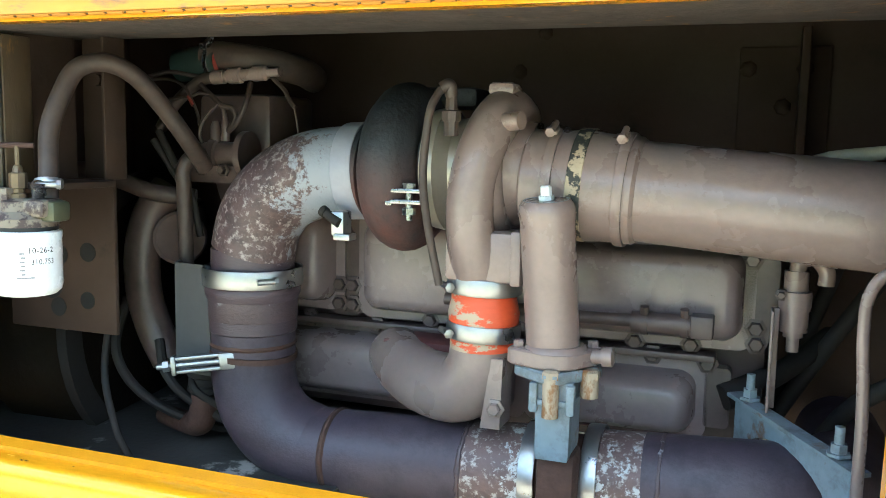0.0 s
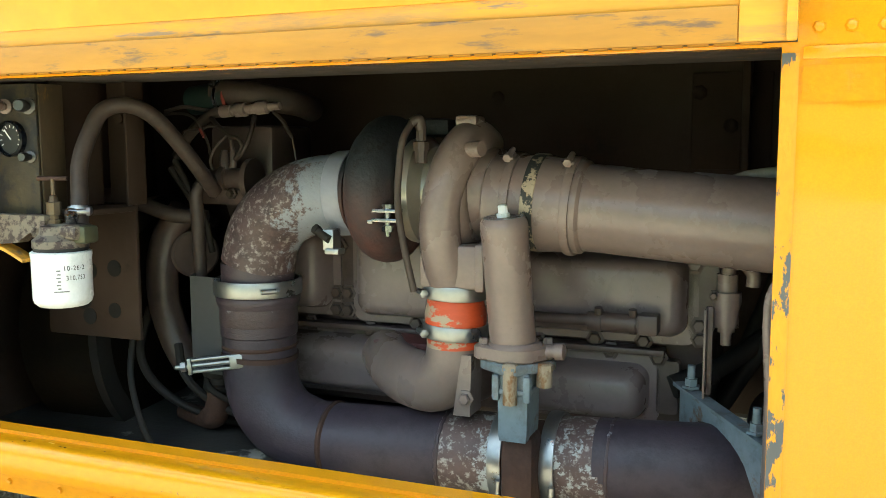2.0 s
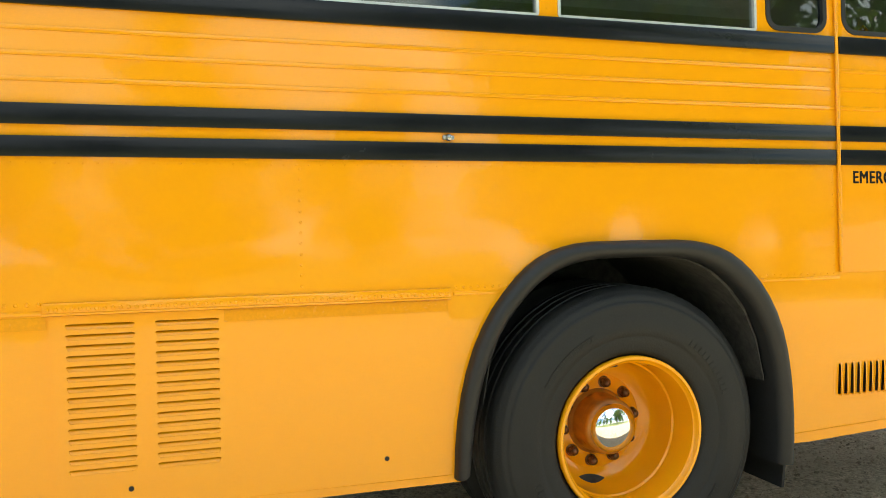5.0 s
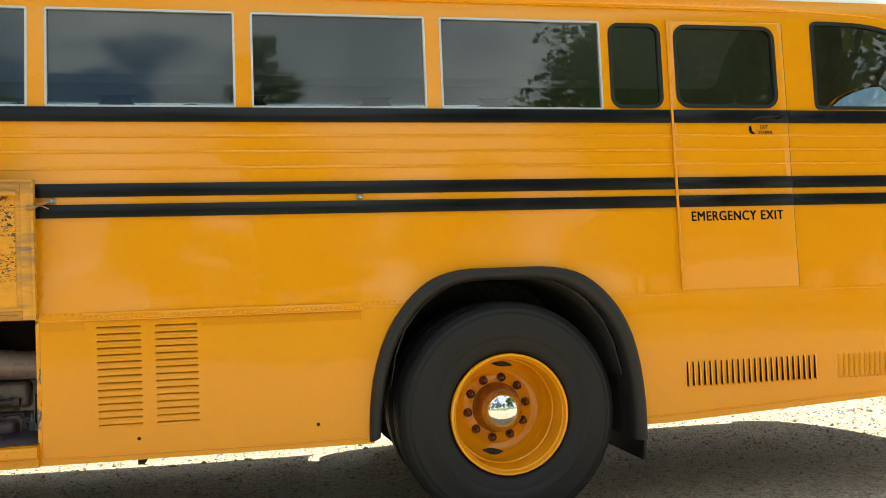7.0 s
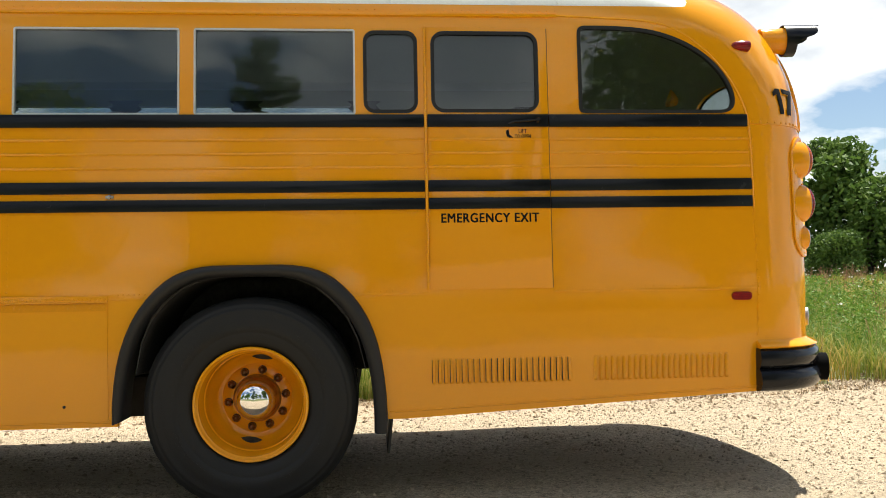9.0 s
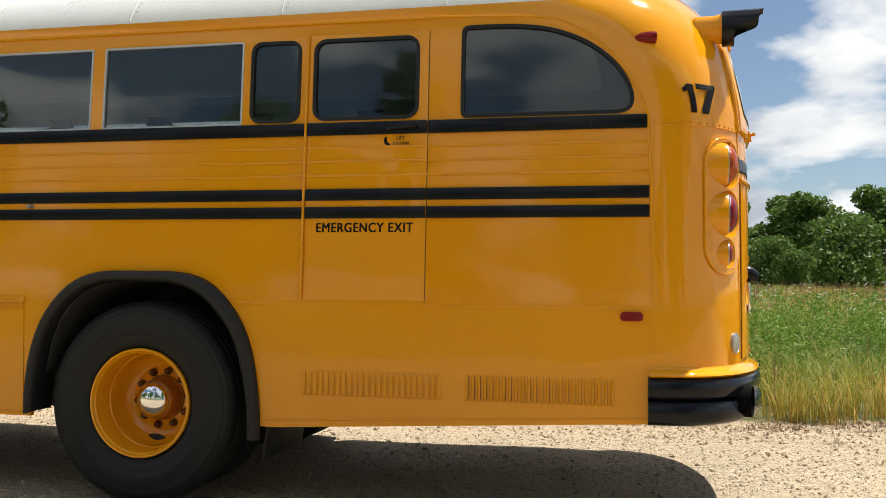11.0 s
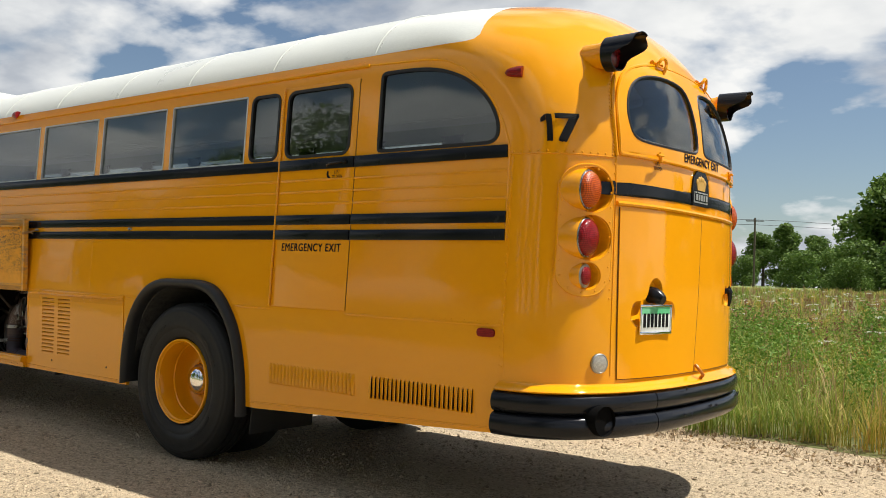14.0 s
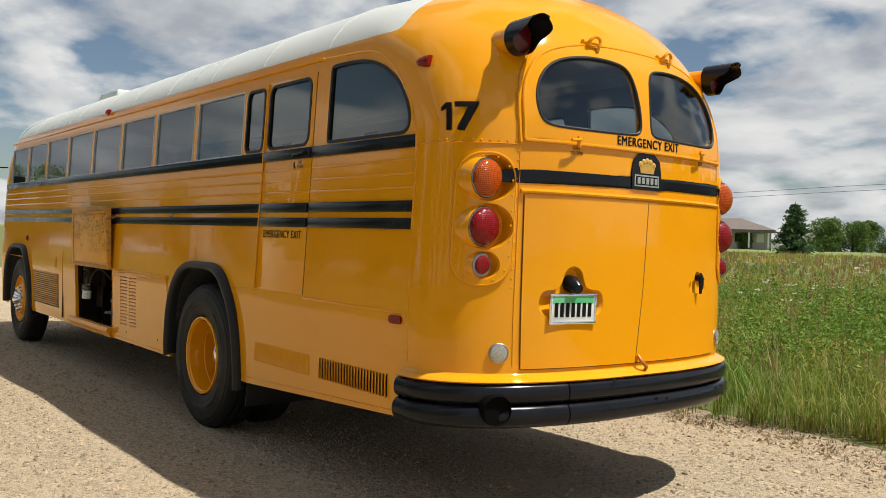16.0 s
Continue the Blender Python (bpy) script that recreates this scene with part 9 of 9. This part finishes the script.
def open_spruce(height, width, seed):
    """A thin young spruce, its branches showing singly."""
    r = random.Random(seed)
    t = thing("conifer", "thin young spruce across the road", "tree", group="conifers")
    bm = bmesh.new()
    tube(bm, [(0, 0, -0.3), (0.03, 0, height * 0.5), (0, 0, height)], [0.11, 0.06, 0.01], 8)
    cen = []
    for k in range(26):
        f = k / 26
        z = height * (0.12 + 0.85 * f)
        for b in range(5):
            a = r.uniform(0, 2 * math.pi)
            l = (width * 0.5 * (1 - f) ** 0.8 + 0.12) * r.uniform(0.5, 1.1)
            tip = Vector((l * math.cos(a), l * math.sin(a), z + 0.28 * l))
            tube(bm, [(0, 0, z), (tip.x * 0.5, tip.y * 0.5, z + 0.06 * l), tuple(tip)], [0.014, 0.010, 0.004], 4, 3)
            n = int(60 + 200 * l)
            s = rng.uniform(0.15, 1.02, n)[:, None]
            cen.append(np.array((0, 0, z)) * (1 - s) + np.array(tip) * s + rng.normal(0, 0.04, (n, 3)))
    part("trunk", bm, BARK, t)
    ob = new("crown", stuff_mesh("crown", [leaves(np.concatenate(cen), 0.06, 0.2, 0.24)], NEEDLES))
    ob.parent = t
    return t


def place_at(eye, bearing, distance):
    a = radians(bearing)
    x_, y_ = eye[0] + distance * math.sin(a), eye[1] + distance * math.cos(a)
    return x_, y_, ground_height(x_, y_)


def stand(models, spots_):
    used = set()
    for which, eye, bearing, dist, scale, turn in spots_:
        px, py, pz = place_at(eye, bearing, dist)
        m = Matrix.Translation((px, py, pz - 0.1)) @ Matrix.Rotation(turn, 4, "Z")
        ob = models[which] if which not in used else copy_thing(models[which], m)
        ob.matrix_basis = m
        ob.scale = (scale, scale, scale)
        used.add(which)


A, B, C, D = (4.2, -3.9), (3.1, -4.1), (7.0, -3.6), (8.9, -2.6)
models = {"oak": broad_tree(9.5, 8.0, 1), "ash": broad_tree(11.0, 7.0, 2), "bush": broad_tree(5.0, 7.5, 3, 6000, 0.17), "pine": needle_tree(11.0, 6.0, 4, 22), "spruce": needle_tree(6.4, 5.8, 5, 18)}
SPOTS = [("oak", B, 28.4, 66, 1.12, 0), ("bush", B, 28.7, 60, 0.58, 0.5), ("bush", B, 27.2, 63, 0.52, 1.2), ("bush", B, 26.2, 64, 0.5, 2.7), ("bush", B, 25.2, 72, 0.62, 2.0), ("bush", B, 30.4, 64, 1.26, 1), ("ash", B, 34, 85, 0.88, 2),
         ("pine", A, 18.2, 70, 1.10, 0), ("pine", A, 20.6, 72, 1.18, 2), ("bush", A, 18.8, 64, 0.96, 0.4), ("bush", A, 21.8, 66, 0.90, 2.2), ("ash", A, 24.2, 80, 0.90, 1.0), ("oak", A, 15.0, 88, 1.08, 0.7), ("oak", A, 11.5, 95, 1.08, 2.0), ("bush", A, 13.0, 80, 1.20, 2.6),
         ("bush", (5.4, -3.6), 8.1, 88, 0.92, 0.7), ("bush", (5.4, -3.6), 9.3, 86, 0.68, 1.9), ("bush", (5.4, -3.6), 6.9, 86, 0.62, 2.6), ("bush", C, -5.4, 82, 0.62, 0.9), ("bush", C, -6.5, 80, 0.58, 2.3), ("bush", C, -7.6, 82, 0.64, 1.5), ("bush", C, -8.7, 84, 0.60, 0.2), ("bush", C, -3.6, 81, 0.55, 2.9), ("bush", C, 0.3, 83, 0.60, 1.1), ("bush", C, 3.6, 84, 0.62, 0.6), ("bush", C, -12.4, 88, 0.62, 1.8), ("ash", C, -6.6, 88, 0.86, 0.5), ("oak", C, -3.7, 92, 1.0, 1.6), ("bush", C, -2.6, 84, 1.23, 2.0), ("oak", C, -0.4, 95, 1.04, 2.9), ("bush", C, 1.8, 88, 1.43, 0.3), ("ash", C, 4.6, 95, 1.04, 1.3), ("oak", C, 8.0, 98, 1.10, 0.1),
         ("ash", C, -8.2, 97, 1.16, 1.1), ("oak", C, -10.6, 100, 1.40, 0.2), ("bush", C, -9.6, 92, 1.10, 2.4), ("bush", C, -12.0, 95, 0.95, 0.6),
         ("oak", D, -15.4, 140, 0.90, 0.6), ("ash", D, -17.0, 146, 0.95, 1.9), ("oak", D, -18.2, 150, 1.00, 2.5), ("bush", D, -16.2, 132, 1.00, 0.9), ("bush", D, -19.4, 142, 0.90, 1.2), ("bush", D, -14.0, 136, 1.10, 0.4), ("bush", D, -22.9, 146, 0.75, 0.0), ("bush", D, -24.6, 150, 0.80, 1.5), ("oak", D, -23.6, 175, 0.80, 2.2), ("ash", D, -21.8, 180, 0.80, 0.2),
         ("spruce", D, -30.1, 112, 0.98, 0.0), ("bush", D, -28.4, 150, 1.00, 0.7), ("bush", D, -27.0, 156, 0.95, 1.9), ("oak", D, -26.0, 165, 0.62, 2.8), ("bush", D, -33.0, 146, 0.55, 0.9)]
stand(models, SPOTS)


def bare_tree(height, seed):
    """A dead tree: trunk and forking bare limbs."""
    r = random.Random(seed)
    t = thing("dead_tree", "bare grey dead tree beside the pines", "tree")
    bm = bmesh.new()
    tube(bm, [(0, 0, -0.3), (0.1, 0, height * 0.35), (-0.05, 0.1, height * 0.7), (0.1, 0, height)], [0.20, 0.15, 0.09, 0.02], 8)
    part("trunk", bm, BARK, t)
    for k in range(11):
        z, a = height * r.uniform(0.35, 0.92), r.uniform(0, 2 * math.pi)
        l = height * r.uniform(0.12, 0.28)
        tip = Vector((l * 0.7 * math.cos(a), l * 0.7 * math.sin(a), z + l * 0.85))
        mid_ = Vector((tip.x * 0.55, tip.y * 0.55, z + l * 0.30))
        bm = bmesh.new()
        tube(bm, [(0, 0, z), tuple(mid_), tuple(tip)], [0.07, 0.045, 0.012], 6, 4)
        for q in range(3):
            d = Vector((r.uniform(-0.4, 0.4), r.uniform(-0.4, 0.4), r.uniform(0.3, 0.8)))
            o = mid_.lerp(tip, 0.25 * q)
            tube(bm, [tuple(o), tuple(o + d * 0.6), tuple(o + d * 1.1)], [0.030, 0.02, 0.008], 5, 3)
        part("limb", bm, BARK, t)
    return t


dead = bare_tree(8.4, 3)
dead.matrix_basis = Matrix.Translation(place_at(A, 21.9, 70))
# trees behind the camera, seen mirrored in the windows
sp2 = open_spruce(6.9, 3.7, 9)
sp2["label"] = "dark green spruce standing across the road"
sp2.matrix_basis = Matrix.Translation((1.22, -9.7, ground_height(1.22, -9.7)))
big = broad_tree(13.0, 11.0, 11, 16000, 0.13)
big["label"] = "large spreading tree across the road"
big.matrix_basis = Matrix.Translation((12.5, -17.5, ground_height(12.5, -17.5)))
roadside = broad_tree(12.5, 10.5, 21, 15000, 0.12, 0.44)
roadside["label"] = "spreading leafy tree overhanging the road verge"
roadside.matrix_basis = Matrix.Translation((12.9, -10.6, ground_height(12.9, -10.6)))
# further unseen trees, added to darken what the paint and windows reflect
for k, (px, py, s) in enumerate(((-9.0, -24.0, 0.8), (-17.0, -20.0, 0.75), (22.0, -24.0, 0.85), (3.5, -34.0, 0.9), (-4.0, -38.0, 0.8), (11.0, -40.0, 0.9), (-26.0, -27.0, 0.8), (-34.0, -30.0, 0.9), (-43.0, -33.0, 0.85), (-52.0, -36.0, 0.9), (-62.0, -38.0, 0.9), (-12.0, -33.0, 0.8), (-22.0, -38.0, 0.9), (19.0, -34.0, 0.9), (29.0, -30.0, 0.85), (-41.0, -8.5, 0.44), (-40.0, -11.5, 0.42), (-39.0, -14.5, 0.45), (-37.0, -17.5, 0.43), (-35.0, -21.0, 0.46), (-32.0, -24.5, 0.44), (-29.0, -28.5, 0.48), (-48.0, -7.5, 0.48))):
    ob = copy_thing(big, Matrix.Translation((px, py, ground_height(px, py))) @ Matrix.Rotation(1.3 * k, 4, "Z"))
    ob.scale = (s, s, s)


# ---- houses and pole on the skyline ----
BRICK = material("red_brown_brick", (0.22, 0.10, 0.07), 0.85, second=(0.16, 0.08, 0.06), scale=1.5, bump=0.1)
ROOFING = material("weathered_shingles", (0.17, 0.14, 0.12), 0.9, second=(0.12, 0.10, 0.09), scale=2, bump=0.2)
SIDING = material("pale_siding", (0.50, 0.47, 0.42), 0.7, second=(0.42, 0.40, 0.36), scale=1)


def house(eye, bearing, dist, w, d, h, rise, wall_mat, label, turn, porch=False):
    hx, hy, hz = place_at(eye, bearing, dist)
    t = thing("house", label, "house")
    bm = bmesh.new()
    box(bm, -w / 2, w / 2, -d / 2, d / 2, -0.5, h)
    part("wall", bm, wall_mat, t)
    bm = bmesh.new()
    o = 0.6
    lo = [Vector((sx * (w / 2 + o), sy * (d / 2 + o), h - 0.1)) for sx, sy in ((-1, -1), (1, -1), (1, 1), (-1, 1))]
    mid_ = [q + Vector((0, 0, 0.25)) for q in lo]
    hi = [Vector((sx * (w / 2 - d / 2), sy * 0.15, h + rise)) for sx, sy in ((-1, -1), (1, -1), (1, 1), (-1, 1))]
    loft(bm, [lo, mid_, hi])
    part("roof", bm, ROOFING, t, smooth=0)
    n = max(2, int(w / 3))
    for k in range(n):
        x = -w / 2 + w * (k + 0.5) / n
        bm = bmesh.new()
        box(bm, x - 0.55, x + 0.55, -d / 2 - 0.05, -d / 2 + 0.05, 0.9, 2.2, 0.02)
        part("window", bm, BLACK if k % 2 else FILTER_WHITE, t)
    if porch:
        bm = bmesh.new()
        box(bm, w * 0.1, w / 2 + 2.5, -d / 2 - 2.4, -d / 2, h - 0.35, h - 0.1)
        part("porch_roof", bm, ROOFING, t)
        for x in np.linspace(w * 0.12, w / 2 + 2.3, 4):
            bm = bmesh.new()
            box(bm, float(x) - 0.12, float(x) + 0.12, -d / 2 - 2.3, -d / 2 - 2.06, 0, h - 0.3)
            part("porch_post", bm, FILTER_WHITE, t)
    t.matrix_basis = Matrix.Translation((hx, hy, hz + 0.2)) @ Matrix.Rotation(turn, 4, "Z")


house(D, -21.2, 215, 10, 8, 3.9, 2.0, BRICK, "two-storey red brick house with a hipped shingle roof", radians(25))
house(D, -22.9, 205, 12, 8, 2.7, 2.0, SIDING, "low garage wing with a shingle roof", radians(25))
house(D, -34.6, 150, 16, 9, 2.7, 2.0, SIDING, "single-storey house with a porch and shingle roof", radians(34), True)
px, py, pz = place_at(D, -18.8, 130)
pole = thing("utility_pole", "grey wooden utility pole with a crossarm", "utility pole")
bm = bmesh.new()
cyl(bm, (0, 0, -0.5), (0, 0, 9.6), 0.17, 0.12, 10)
part("post", bm, BARK, pole)
bm = bmesh.new()
box(bm, -1.2, 1.2, -0.06, 0.06, 9.1, 9.24)
part("crossarm", bm, BARK, pole)
pole.matrix_basis = Matrix.Translation((px, py, pz)) @ Matrix.Rotation(radians(15), 4, "Z")
wire = thing("power_line", "thin overhead power line", "power line")
bm = bmesh.new()
qx, qy, qz = place_at(D, -52, 170)
rx, ry, rz = place_at(D, 10, 240)
for dz in (0.0, 0.7):
    tube(bm, [(qx, qy, qz + 9.3 - dz), ((px + qx) / 2, (py + qy) / 2, pz + 8.2 - dz), (px, py, pz + 9.35 - dz), ((px + rx) / 2, (py + ry) / 2, pz + 8.0 - dz), (rx, ry, rz + 9.3 - dz)], 0.025, 4, 10)
part("wire", bm, BLACK_HOSE, wire)


# ---- the bus narrows towards its roof; everything to true size ----
def under(ob):
    for c in ob.children:
        if c.type == "EMPTY" and c.name.startswith("wheel"):
            continue
        yield c
        yield from under(c)


bpy.context.view_layer.update()
seen = set()
for ob in [o for o in under(bus) if o.type == "MESH"]:
    if ob.location.length > 0.001 or ob.data.name in seen:
        continue
    seen.add(ob.data.name)
    n = len(ob.data.vertices)
    co = np.empty(n * 3)
    ob.data.vertices.foreach_get("co", co)
    co = co.reshape(-1, 3)
    co[:, 1] += 0.046 * np.maximum(co[:, 2] - 1.13, 0) * (MID - co[:, 1]) / HALF
    ob.data.vertices.foreach_set("co", co.ravel())
    ob.data.update()
TRUE_SIZE = Matrix.Scale(0.945, 4)
for ob in list(bpy.data.objects):
    if ob.parent is None and ob.type in ("MESH", "EMPTY"):
        ob.matrix_basis = TRUE_SIZE @ ob.matrix_basis
